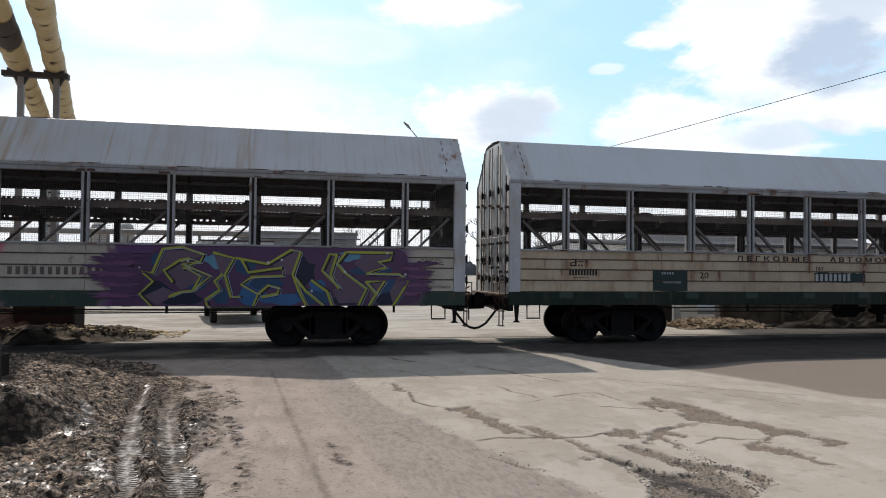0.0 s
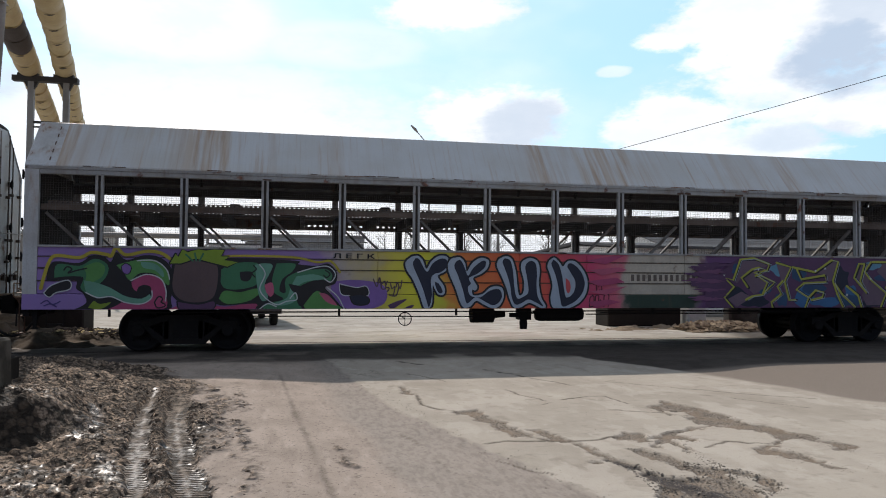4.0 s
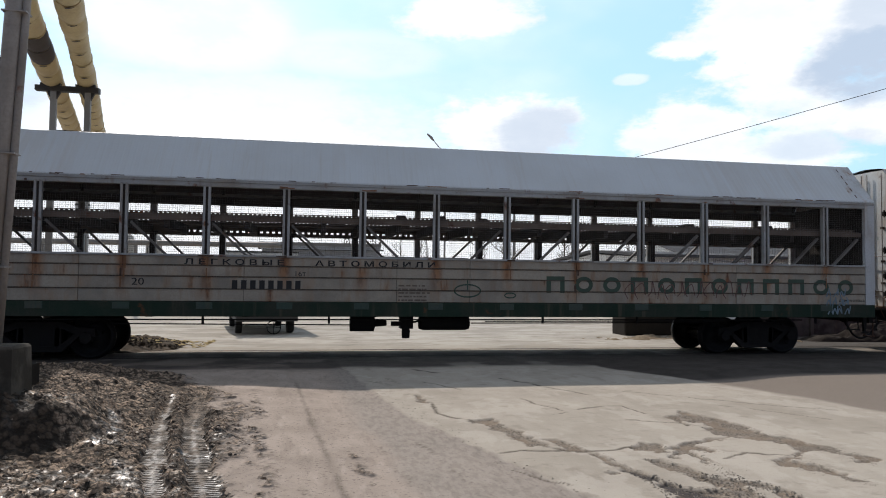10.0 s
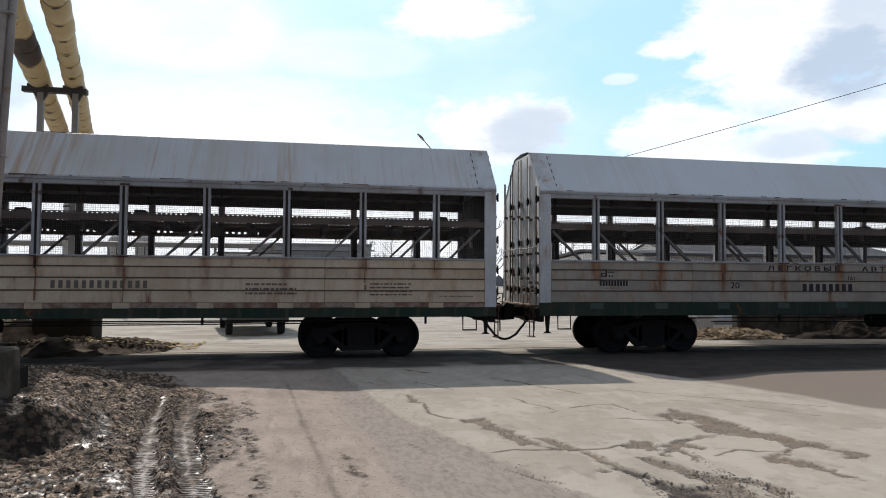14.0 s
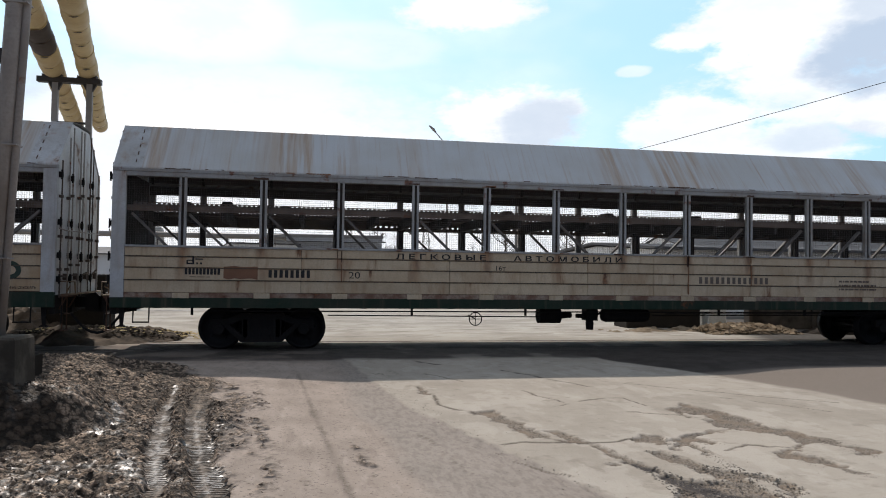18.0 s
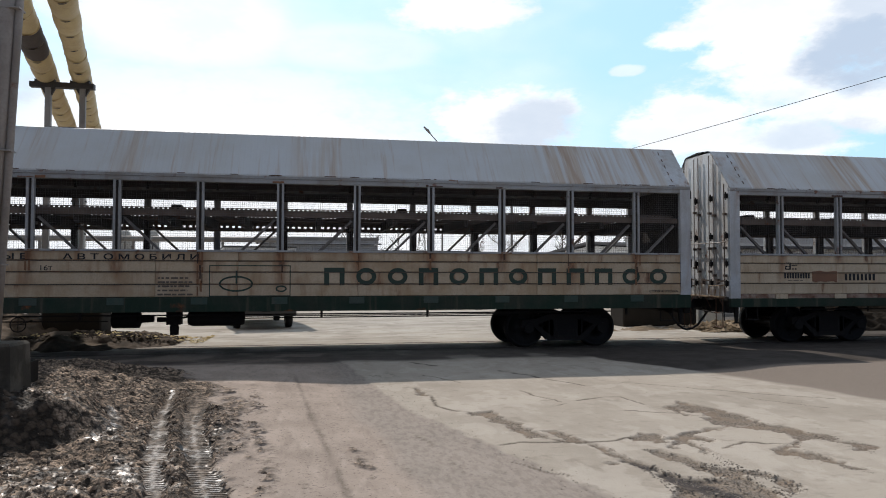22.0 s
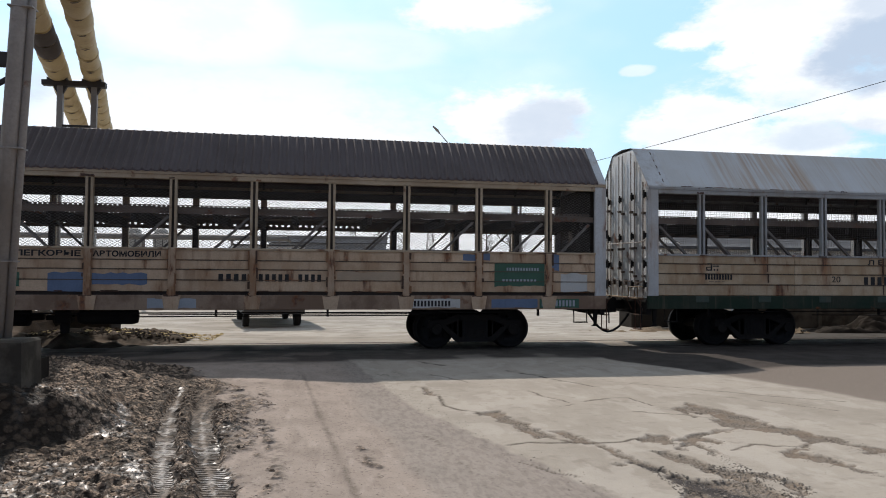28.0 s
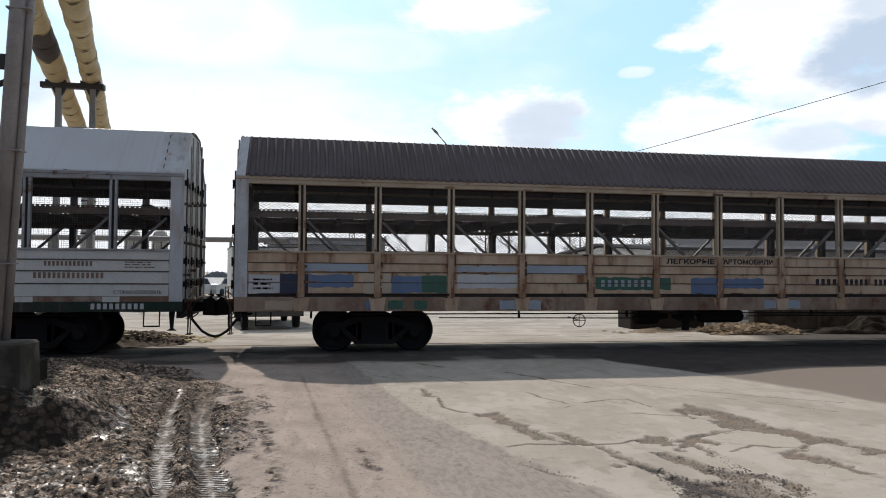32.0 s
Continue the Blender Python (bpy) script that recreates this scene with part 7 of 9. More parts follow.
stroke(g2, [(0.86, 1.01), (0.88, 1.22), (0.97, 1.25), (0.96, 1.03), (0.86, 0.99)], 0.022, SP["black"], layer(), name="scrawl")
stroke(g2, [(1.01, 1.03), (1.02, 1.25), (1.1, 1.25), (1.08, 1.0)], 0.022, SP["black"], layer(), name="scrawl")
stroke(g2, [(1.14, 1.0), (1.14, 1.17), (1.23, 1.0), (1.24, 1.25), (1.36, 1.28), (1.34, 1.0)], 0.022, SP["black"], layer(), name="scrawl")
fill_shape([(0.74, 2.1), (1.39, 2.21), (1.78, 2.24), (1.28, 2.02)], "pink", curved=False)
fill_shape([(0.85, 1.88), (1.62, 1.95), (1.84, 1.89), (1.18, 1.75)], "rose", curved=False)
fill_shape([(0.8, 1.61), (1.56, 1.7), (1.79, 1.59), (1.13, 1.49)], "pink", curved=False)
fill_shape([(0.86, 1.36), (1.51, 1.45), (1.84, 1.49), (1.29, 1.28)], "rose", curved=False)
fill_shape([(0.81, 1.11), (1.35, 1.17), (1.68, 1.11), (1.03, 0.94)], "pink", curved=False)
# green and pink swirling letters on violet
stroke(g2, [(-11.19, 1.4), (-11.13, 1.67), (-11.02, 2.0), (-10.87, 2.08), (-10.48, 2.04), (-10.24, 2.15), (-9.94, 2.11), (-9.86, 2.08), (-9.76, 2.25), (-9.57, 2.11), (-9.17, 2.19), (-8.88, 2.16), (-8.7, 2.04)], 0.07, SP["gold"], layer(), name="spray_outline")
stroke(g2, [(-7.58, 2.1), (-7.16, 2.12), (-6.11, 2.1), (-5.61, 2.0), (-5.3, 2.02), (-5.1, 1.78)], 0.05, SP["gold"], layer(), name="spray_outline")
fill_shape([(-11.09, 1.55), (-11.06, 1.81), (-10.93, 1.96), (-10.48, 1.93), (-10.24, 2.09), (-10.0, 2.07), (-9.86, 1.96), (-9.76, 2.17), (-9.56, 2.0), (-9.2, 2.11), (-8.88, 2.06), (-8.67, 1.85), (-8.61, 1.54), (-8.66, 1.19), (-8.8, 0.92), (-10.46, 0.91), (-10.32, 1.1), (-10.38, 1.29), (-10.52, 1.4), (-10.55, 1.57)], "black")
fill_shape([(-10.94, 1.62), (-10.89, 1.9), (-10.47, 1.87), (-10.22, 2.01), (-10.04, 1.99), (-9.91, 1.86), (-9.94, 1.66), (-10.1, 1.47), (-10.32, 1.32), (-10.44, 1.43), (-10.39, 1.63), (-10.69, 1.65)], "green")
fill_shape([(-10.39, 1.85), (-10.14, 1.95), (-9.98, 1.86), (-10.02, 1.66), (-10.22, 1.52), (-10.38, 1.45), (-10.33, 1.66)], "fern")
fill_shape([(-10.38, 1.57), (-10.13, 1.52), (-9.85, 1.41), (-9.56, 1.24), (-9.24, 1.19), (-9.13, 1.3), (-9.05, 1.2), (-9.21, 1.09), (-9.56, 1.12), (-9.84, 1.24), (-10.1, 1.21), (-10.32, 1.32)], "mint")
fill_shape([(-9.45, 1.53), (-9.28, 1.67), (-8.99, 1.67), (-8.81, 1.53), (-8.76, 1.28), (-8.83, 0.94), (-9.89, 0.93), (-9.84, 1.13), (-9.58, 1.1), (-9.24, 1.08), (-9.04, 1.22), (-9.1, 1.39), (-9.3, 1.33), (-9.42, 1.41)], "pink")
fill_shape([(-9.34, 1.25), (-9.32, 1.42), (-9.19, 1.48), (-9.06, 1.43), (-9.09, 1.29), (-9.21, 1.21)], "black")
fill_shape([(-9.75, 1.89), (-9.57, 1.95), (-9.17, 2.03), (-8.91, 1.96), (-8.73, 1.76), (-8.7, 1.48), (-8.83, 1.56), (-8.99, 1.71), (-9.28, 1.73), (-9.48, 1.58), (-9.6, 1.72)], "fern")
fill_shape([(-9.28, 1.97), (-8.99, 1.93), (-8.82, 1.76), (-8.83, 1.64), (-8.99, 1.79), (-9.22, 1.84)], "mint")
fill_shape([(-9.65, 1.86), (-9.57, 1.92), (-9.47, 1.85), (-9.51, 1.72), (-9.61, 1.74)], "violet", "black", 0.02)
fill_shape([(-10.37, 0.99), (-10.21, 1.24), (-10.11, 1.16), (-9.84, 1.17), (-9.64, 1.11), (-10.01, 0.93), (-10.4, 0.91)], "black")
fill_shape([(-10.28, 1.0), (-10.18, 1.14), (-10.06, 1.08), (-9.84, 1.11), (-10.05, 0.97)], "lime")
fill_shape([(-8.97, 1.11), (-8.9, 1.22), (-8.84, 1.18), (-8.87, 1.11), (-8.78, 1.05), (-8.92, 1.01)], "pink", "black", 0.03)
fill_shape([(-11.12, 1.3), (-10.99, 1.45), (-10.68, 1.56), (-10.64, 1.4), (-10.91, 1.32), (-11.02, 1.23)], "black", "white", 0.022)
stroke(g2, [(-10.34, 1.32), (-10.1, 1.21), (-9.84, 1.23), (-9.56, 1.11), (-9.24, 1.08), (-9.05, 1.2), (-9.04, 1.35)], 0.026, SP["white"], layer(), name="spray_highlight")
stroke(g2, [(-9.46, 1.57), (-9.16, 1.7), (-8.87, 1.61), (-8.76, 1.36), (-8.77, 1.14)], 0.026, SP["white"], layer(), name="spray_highlight")
stroke(g2, [(-9.34, 1.99), (-8.99, 1.99), (-8.76, 1.81), (-8.69, 1.59)], 0.026, SP["white"], layer(), name="spray_highlight")
stroke(g2, [(-10.76, 1.78), (-10.7, 1.85), (-10.61, 1.8), (-10.68, 1.72), (-10.53, 1.77), (-10.33, 1.82)], 0.03, SP["black"], layer(), name="spray_line")
stroke(g2, [(-11.18, 1.09), (-11.07, 1.15), (-10.96, 1.07), (-10.82, 1.13)], 0.025, SP["indigo"], layer(), name="scrawl")
stroke(g2, [(-11.12, 1.04), (-11.0, 1.08), (-10.89, 1.02)], 0.025, SP["indigo"], layer(), name="scrawl")
# the right-hand letters of the same piece
fill_shape([(-8.75, 0.92), (-8.46, 1.05), (-7.87, 1.05), (-7.51, 1.02), (-6.9, 1.1), (-6.69, 0.93)], "pink")
fill_shape([(-7.79, 1.82), (-7.58, 1.95), (-7.52, 2.06), (-6.91, 2.06), (-6.02, 2.02), (-6.02, 1.95), (-5.61, 1.92), (-5.36, 1.97), (-5.17, 1.78), (-5.2, 1.53), (-5.42, 1.44), (-5.28, 1.28), (-5.09, 1.04), (-5.03, 0.93), (-6.78, 0.92), (-6.9, 1.08), (-7.57, 1.04), (-7.78, 1.14), (-7.68, 1.43)], "black")
fill_shape([(-7.64, 1.82), (-7.4, 1.95), (-6.91, 1.97), (-6.8, 1.76), (-6.91, 1.49), (-7.27, 1.39), (-7.57, 1.42), (-7.66, 1.6)], "green")
fill_shape([(-7.26, 1.77), (-7.0, 1.77), (-7.06, 1.58), (-7.22, 1.59)], "black")
fill_shape([(-7.68, 1.19), (-7.57, 1.36), (-7.24, 1.33), (-6.91, 1.41), (-6.83, 1.31), (-7.09, 1.13), (-7.51, 1.08)], "fern")
fill_shape([(-6.94, 1.93), (-6.74, 1.96), (-6.56, 1.9), (-6.73, 1.5), (-6.65, 1.22), (-6.77, 1.14), (-6.87, 1.35)], "mint")
fill_shape([(-6.48, 1.96), (-6.09, 1.96), (-6.14, 1.79), (-6.35, 1.62), (-6.41, 1.37), (-6.28, 1.33), (-6.28, 1.62), (-5.99, 1.79), (-5.61, 1.84), (-5.39, 1.84), (-5.27, 1.72), (-5.33, 1.57), (-5.55, 1.62), (-5.89, 1.51), (-6.03, 1.36), (-5.99, 1.04), (-5.67, 0.95), (-6.69, 0.95), (-6.65, 1.08), (-6.32, 1.18), (-6.53, 1.33), (-6.57, 1.62)], "green")
fill_shape([(-6.05, 1.68), (-5.68, 1.73), (-5.42, 1.63), (-5.86, 1.56), (-6.11, 1.36), (-6.08, 1.13), (-6.35, 1.04), (-6.54, 1.08), (-6.26, 1.2), (-6.17, 1.45)], "mint")
fill_shape([(-6.73, 1.49), (-6.57, 1.54), (-6.53, 1.33), (-6.6, 1.23), (-6.69, 1.33)], "rose")
fill_shape([(-6.22, 1.52), (-5.87, 1.45), (-5.67, 1.45), (-5.76, 1.09), (-5.92, 0.95), (-5.98, 1.27), (-6.14, 1.36)], "black")
fill_shape([(-5.89, 1.04), (-5.61, 1.36), (-5.36, 1.17), (-5.05, 0.95), (-5.76, 0.95)], "fern")
fill_shape([(-5.56, 1.32), (-5.37, 1.28), (-5.15, 1.04), (-5.39, 1.12)], "rose")
stroke(g2, [(-6.84, 1.93), (-6.72, 1.73), (-6.83, 1.41), (-6.69, 1.19), (-6.46, 1.06), (-6.26, 1.13), (-6.04, 1.17), (-6.07, 1.32), (-6.18, 1.2)], 0.024, SP["white"], layer(), name="spray_highlight")
stroke(g2, [(-6.02, 1.77), (-5.61, 1.89), (-5.35, 1.9), (-5.2, 1.73), (-5.3, 1.56), (-5.44, 1.63)], 0.024, SP["white"], layer(), name="spray_highlight")
stroke(g2, [(-5.39, 1.45), (-5.14, 1.23), (-4.99, 0.94)], 0.024, SP["white"], layer(), name="spray_highlight")
stroke(g2, [(-6.83, 0.96), (-6.66, 1.08), (-6.48, 1.02)], 0.024, SP["white"], layer(), name="spray_highlight")
stroke(g2, [(-6.97, 1.91), (-6.91, 1.83), (-7.0, 1.74), (-6.93, 1.66)], 0.028, SP["black"], layer(), name="spray_line")
stroke(g2, [(-5.42, 1.82), (-5.32, 1.74), (-5.39, 1.66), (-5.46, 1.71)], 0.028, SP["black"], layer(), name="spray_line")
# a plain dark rounded shape under a spiky green crest
fill_shape([(-8.59, 1.91), (-8.17, 2.03), (-7.76, 1.94), (-7.71, 1.6), (-7.8, 1.22), (-8.1, 1.11), (-8.46, 1.17), (-8.63, 1.42)], "brown", "black", 0.06)
fill_shape([(-8.69, 1.94), (-8.58, 2.14), (-8.52, 2.08), (-8.44, 2.27), (-8.34, 2.18), (-8.12, 2.25), (-7.97, 2.22), (-7.79, 2.27), (-7.58, 2.24), (-7.66, 2.1), (-7.48, 2.1), (-7.58, 2.02), (-7.3, 1.98), (-7.52, 1.88), (-7.82, 1.96), (-8.18, 2.05), (-8.47, 1.94)], "lime", "black", 0.03, curved=False)
stroke(g2, [(-8.37, 2.13), (-8.23, 2.0)], 0.04, SP["green"], layer(), name="spray_line")
stroke(g2, [(-8.19, 2.16), (-8.16, 2.01)], 0.04, SP["green"], layer(), name="spray_line")
stroke(g2, [(-8.02, 2.15), (-8.09, 2.0)], 0.04, SP["green"], layer(), name="spray_line")
fill_shape([(-8.52, 1.12), (-8.1, 1.06), (-7.78, 1.13), (-7.86, 0.93), (-8.42, 0.92)], "plum", "black", 0.03)
# blue and yellow angular piece on dark violet
fill_shape([(4.37, 1.86), (4.7, 2.1), (5.06, 2.24), (5.92, 2.23), (6.87, 2.26), (7.84, 2.27), (8.83, 2.26), (9.99, 2.23), (10.2, 1.92), (10.3, 1.48), (9.99, 0.95), (4.38, 0.95), (4.23, 1.29)], "plum")
fill_shape([(5.25, 1.93), (5.15, 1.87), (5.08, 1.8), (4.95, 1.75), (4.76, 1.82), (4.69, 1.84), (4.71, 1.92), (4.71, 1.98), (4.77, 2.07), (4.94, 2.07), (5.09, 2.03), (5.15, 2.02)], "deep")
fill_shape([(5.15, 1.29), (5.05, 1.18), (4.94, 1.16), (4.83, 1.11), (4.67, 1.11), (4.55, 1.22), (4.58, 1.29), (4.64, 1.38), (4.7, 1.41), (4.83, 1.5), (4.98, 1.42), (5.04, 1.37)], "navy")
fill_shape([(5.76, 1.11), (5.68, 1.05), (5.48, 0.98), (5.32, 1.01), (5.13, 0.99), (4.93, 1.04), (4.91, 1.11), (5.04, 1.19), (5.17, 1.22), (5.31, 1.22), (5.54, 1.25), (5.66, 1.17)], "navy")
fill_shape([(5.81, 1.46), (5.82, 1.39), (5.69, 1.31), (5.56, 1.26), (5.46, 1.35), (5.33, 1.36), (5.26, 1.46), (5.33, 1.53), (5.46, 1.65), (5.56, 1.62), (5.69, 1.6), (5.82, 1.57)], "deep")
fill_shape([(6.26, 1.94), (6.29, 1.84), (6.2, 1.83), (6.05, 1.76), (5.95, 1.78), (5.87, 1.87), (5.77, 1.93), (5.79, 2.01), (5.92, 2.06), (6.05, 2.14), (6.16, 2.06), (6.3, 2.02)], "sky")
fill_shape([(6.27, 1.17), (6.26, 1.08), (6.23, 1.0), (6.12, 1.03), (6.03, 1.0), (5.99, 1.08), (5.95, 1.17), (5.93, 1.28), (6.01, 1.31), (6.12, 1.33), (6.19, 1.36), (6.27, 1.24)], "deep")
fill_shape([(6.86, 1.83), (6.79, 1.76), (6.74, 1.66), (6.62, 1.63), (6.47, 1.7), (6.42, 1.72), (6.42, 1.82), (6.41, 1.9), (6.46, 2.01), (6.62, 1.98), (6.73, 1.97), (6.79, 1.93)], "deep")
fill_shape([(7.08, 1.23), (6.97, 1.1), (6.86, 1.07), (6.75, 0.96), (6.58, 1.02), (6.47, 1.13), (6.5, 1.23), (6.55, 1.34), (6.6, 1.42), (6.75, 1.52), (6.9, 1.4), (6.95, 1.35)], "blue")
fill_shape([(7.46, 1.47), (7.37, 1.39), (7.2, 1.32), (7.07, 1.35), (6.9, 1.31), (6.73, 1.39), (6.73, 1.47), (6.84, 1.56), (6.93, 1.58), (7.06, 1.62), (7.26, 1.63), (7.35, 1.53)], "deep")
fill_shape([(7.81, 1.11), (7.8, 1.06), (7.59, 0.98), (7.39, 0.98), (7.22, 1.02), (7.02, 1.03), (6.92, 1.11), (7.05, 1.17), (7.24, 1.25), (7.39, 1.22), (7.61, 1.23), (7.79, 1.19)], "blue")
fill_shape([(8.07, 1.72), (8.1, 1.55), (8.0, 1.51), (7.84, 1.36), (7.74, 1.46), (7.64, 1.58), (7.54, 1.71), (7.57, 1.84), (7.72, 1.96), (7.84, 2.07), (7.96, 1.92), (8.11, 1.88)], "navy")
fill_shape([(8.41, 1.17), (8.43, 1.06), (8.34, 1.0), (8.11, 1.02), (7.93, 0.97), (7.84, 1.08), (7.73, 1.17), (7.7, 1.29), (7.88, 1.31), (8.1, 1.37), (8.26, 1.37), (8.45, 1.25)], "deep")
fill_shape([(8.34, 1.42), (8.31, 1.36), (8.27, 1.28), (8.17, 1.29), (8.06, 1.32), (8.02, 1.33), (8.01, 1.41), (7.99, 1.48), (8.05, 1.55), (8.17, 1.52), (8.25, 1.54), (8.31, 1.49)], "blue")
fill_shape([(9.2, 2.06), (9.08, 2.01), (8.97, 1.99), (8.83, 1.94), (8.63, 1.98), (8.52, 2.01), (8.56, 2.05), (8.59, 2.09), (8.65, 2.14), (8.83, 2.17), (9.01, 2.13), (9.07, 2.12)], "sky")
fill_shape([(9.2, 1.11), (9.11, 1.03), (8.96, 0.99), (8.84, 0.99), (8.67, 0.96), (8.52, 1.05), (8.53, 1.11), (8.63, 1.2), (8.7, 1.21), (8.83, 1.27), (9.02, 1.25), (9.09, 1.17)], "navy")
fill_shape([(9.84, 1.76), (9.8, 1.71), (9.57, 1.63), (9.37, 1.64), (9.19, 1.66), (8.96, 1.68), (8.89, 1.75), (9.04, 1.82), (9.21, 1.88), (9.37, 1.85), (9.61, 1.88), (9.79, 1.82)], "deep")
fill_shape([(10.11, 1.3), (10.14, 1.18), (10.01, 1.11), (9.85, 1.0), (9.75, 1.11), (9.62, 1.18), (9.52, 1.3), (9.58, 1.39), (9.73, 1.53), (9.85, 1.57), (9.99, 1.47), (10.14, 1.44)], "deep")
fill_shape([(9.99, 1.11), (10.01, 1.03), (9.92, 1.0), (9.72, 0.99), (9.57, 0.97), (9.48, 1.06), (9.37, 1.11), (9.36, 1.19), (9.53, 1.2), (9.72, 1.27), (9.85, 1.23), (10.03, 1.17)], "navy")
fill_shape([(8.64, 1.9), (8.62, 1.8), (8.59, 1.65), (8.5, 1.69), (8.41, 1.7), (8.38, 1.76), (8.36, 1.9), (8.34, 2.03), (8.39, 2.13), (8.5, 2.09), (8.57, 2.15), (8.63, 2.02)], "deep")
fill_shape([(5.0, 2.15), (5.52, 2.15), (5.71, 2.04), (5.34, 1.85), (5.84, 1.61), (5.31, 1.29), (5.1, 1.51), (4.95, 1.72), (4.83, 1.58), (4.7, 1.65)], "mauve", curved=False)
fill_shape([(4.56, 1.18), (4.95, 1.37), (5.25, 1.23), (4.83, 0.99)], "mauve", curved=False)
fill_shape([(5.96, 2.08), (6.35, 1.99), (6.19, 1.64), (6.29, 1.18), (6.12, 1.58)], "mauve", curved=False)
fill_shape([(7.09, 1.86), (7.56, 2.16), (7.76, 2.15), (7.59, 1.65), (7.42, 1.65), (7.38, 1.8)], "mauve", curved=False)
fill_shape([(8.43, 2.08), (8.71, 2.12), (8.6, 1.9), (8.73, 1.69), (8.67, 1.39), (8.29, 1.74)], "mauve", curved=False)
fill_shape([(8.8, 1.69), (9.24, 1.36), (9.1, 1.02), (8.64, 1.02), (8.5, 1.29)], "mauve", curved=False)
fill_shape([(9.17, 2.12), (9.8, 2.16), (9.75, 2.01), (9.47, 1.94), (9.65, 1.83), (9.24, 1.69), (8.97, 1.91)], "mauve", curved=False)
fill_shape([(9.31, 1.47), (9.61, 1.48), (9.34, 1.05)], "mauve", curved=False)
fill_shape([(9.99, 1.64), (10.17, 1.51), (9.85, 1.02), (9.78, 1.3)], "mauve", curved=False)
stroke(g2, [(4.75, 0.94), (4.51, 1.21), (4.78, 1.48), (4.52, 1.7), (4.76, 1.65), (4.96, 2.17), (5.35, 2.2), (5.79, 2.06), (5.72, 1.89), (5.35, 1.85), (5.94, 1.59), (5.57, 1.28), (5.3, 1.24), (5.13, 1.16)], 0.075, SP["black"], layer(), name="spray_outline", curved=False)
stroke(g2, [(5.16, 1.47), (4.99, 1.71), (5.29, 1.92), (5.49, 1.97), (5.67, 1.92), (5.44, 1.77), (5.74, 1.59), (5.59, 1.3)], 0.075, SP["black"], layer(), name="spray_outline", curved=False)
stroke(g2, [(5.43, 1.83), (5.49, 1.79), (5.39, 1.75)], 0.075, SP["black"], layer(), name="spray_outline", curved=False)
stroke(g2, [(6.01, 2.1), (6.42, 1.99), (6.23, 1.63), (6.36, 1.15), (6.54, 1.15)], 0.075, SP["black"], layer(), name="spray_outline", curved=False)
stroke(g2, [(5.88, 0.96), (5.84, 1.09), (6.14, 1.3), (6.02, 1.48), (6.17, 1.63)], 0.075, SP["black"], layer(), name="spray_outline", curved=False)
stroke(g2, [(6.47, 1.99), (7.13, 1.86), (7.62, 2.18), (7.83, 2.15), (7.66, 1.64), (7.81, 1.28), (7.97, 0.96)], 0.075, SP["black"], layer(), name="spray_outline", curved=False)
stroke(g2, [(6.57, 1.97), (6.73, 1.68), (7.43, 1.78), (7.47, 1.6), (6.79, 1.58), (6.58, 1.42), (6.93, 1.21), (6.83, 0.95)], 0.075, SP["black"], layer(), name="spray_outline", curved=False)
stroke(g2, [(6.93, 1.21), (7.15, 1.4), (7.38, 1.34), (7.34, 1.22), (7.02, 1.15)], 0.075, SP["black"], layer(), name="spray_outline", curved=False)
stroke(g2, [(8.62, 2.09), (8.46, 2.1), (8.31, 1.73), (8.69, 1.33), (8.49, 1.65), (8.62, 2.07)], 0.075, SP["black"], layer(), name="spray_outline", curved=False)
stroke(g2, [(7.73, 1.57), (7.95, 1.28), (8.32, 0.97)], 0.075, SP["black"], layer(), name="spray_outline", curved=False)
stroke(g2, [(8.08, 1.51), (8.43, 1.27), (8.52, 0.97)], 0.075, SP["black"], layer(), name="spray_outline", curved=False)
stroke(g2, [(8.82, 2.14), (8.64, 1.89), (8.79, 1.71), (9.3, 1.33), (9.12, 0.97)], 0.075, SP["black"], layer(), name="spray_outline", curved=False)
stroke(g2, [(8.88, 2.15), (9.89, 2.15), (9.83, 1.99), (9.56, 1.92), (9.73, 1.82), (9.29, 1.66), (10.05, 1.66), (10.26, 1.5), (9.92, 0.96)], 0.075, SP["black"], layer(), name="spray_outline", curved=False)
stroke(g2, [(9.3, 1.49), (9.71, 1.51), (9.37, 0.96)], 0.075, SP["black"], layer(), name="spray_outline", curved=False)
stroke(g2, [(9.52, 1.21), (9.29, 1.48)], 0.075, SP["black"], layer(), name="spray_outline", curved=False)
stroke(g2, [(4.71, 0.95), (4.47, 1.22), (4.74, 1.49), (4.48, 1.71), (4.72, 1.66), (4.92, 2.18), (5.31, 2.22), (5.75, 2.07), (5.68, 1.9), (5.31, 1.86), (5.9, 1.61), (5.53, 1.29), (5.25, 1.25), (5.08, 1.17)], 0.055, SP["acid"], layer(), name="spray_outline", curved=False)
stroke(g2, [(5.12, 1.49), (4.95, 1.72), (5.25, 1.93), (5.44, 1.98), (5.63, 1.93), (5.4, 1.78), (5.69, 1.6), (5.55, 1.31)], 0.055, SP["acid"], layer(), name="spray_outline", curved=False)
stroke(g2, [(5.38, 1.84), (5.44, 1.8), (5.35, 1.77)], 0.055, SP["acid"], layer(), name="spray_outline", curved=False)
stroke(g2, [(5.96, 2.11), (6.38, 2.0), (6.19, 1.64), (6.32, 1.16), (6.49, 1.16)], 0.055, SP["acid"], layer(), name="spray_outline", curved=False)
stroke(g2, [(5.84, 0.97), (5.8, 1.1), (6.09, 1.31), (5.98, 1.5), (6.13, 1.64)], 0.055, SP["acid"], layer(), name="spray_outline", curved=False)
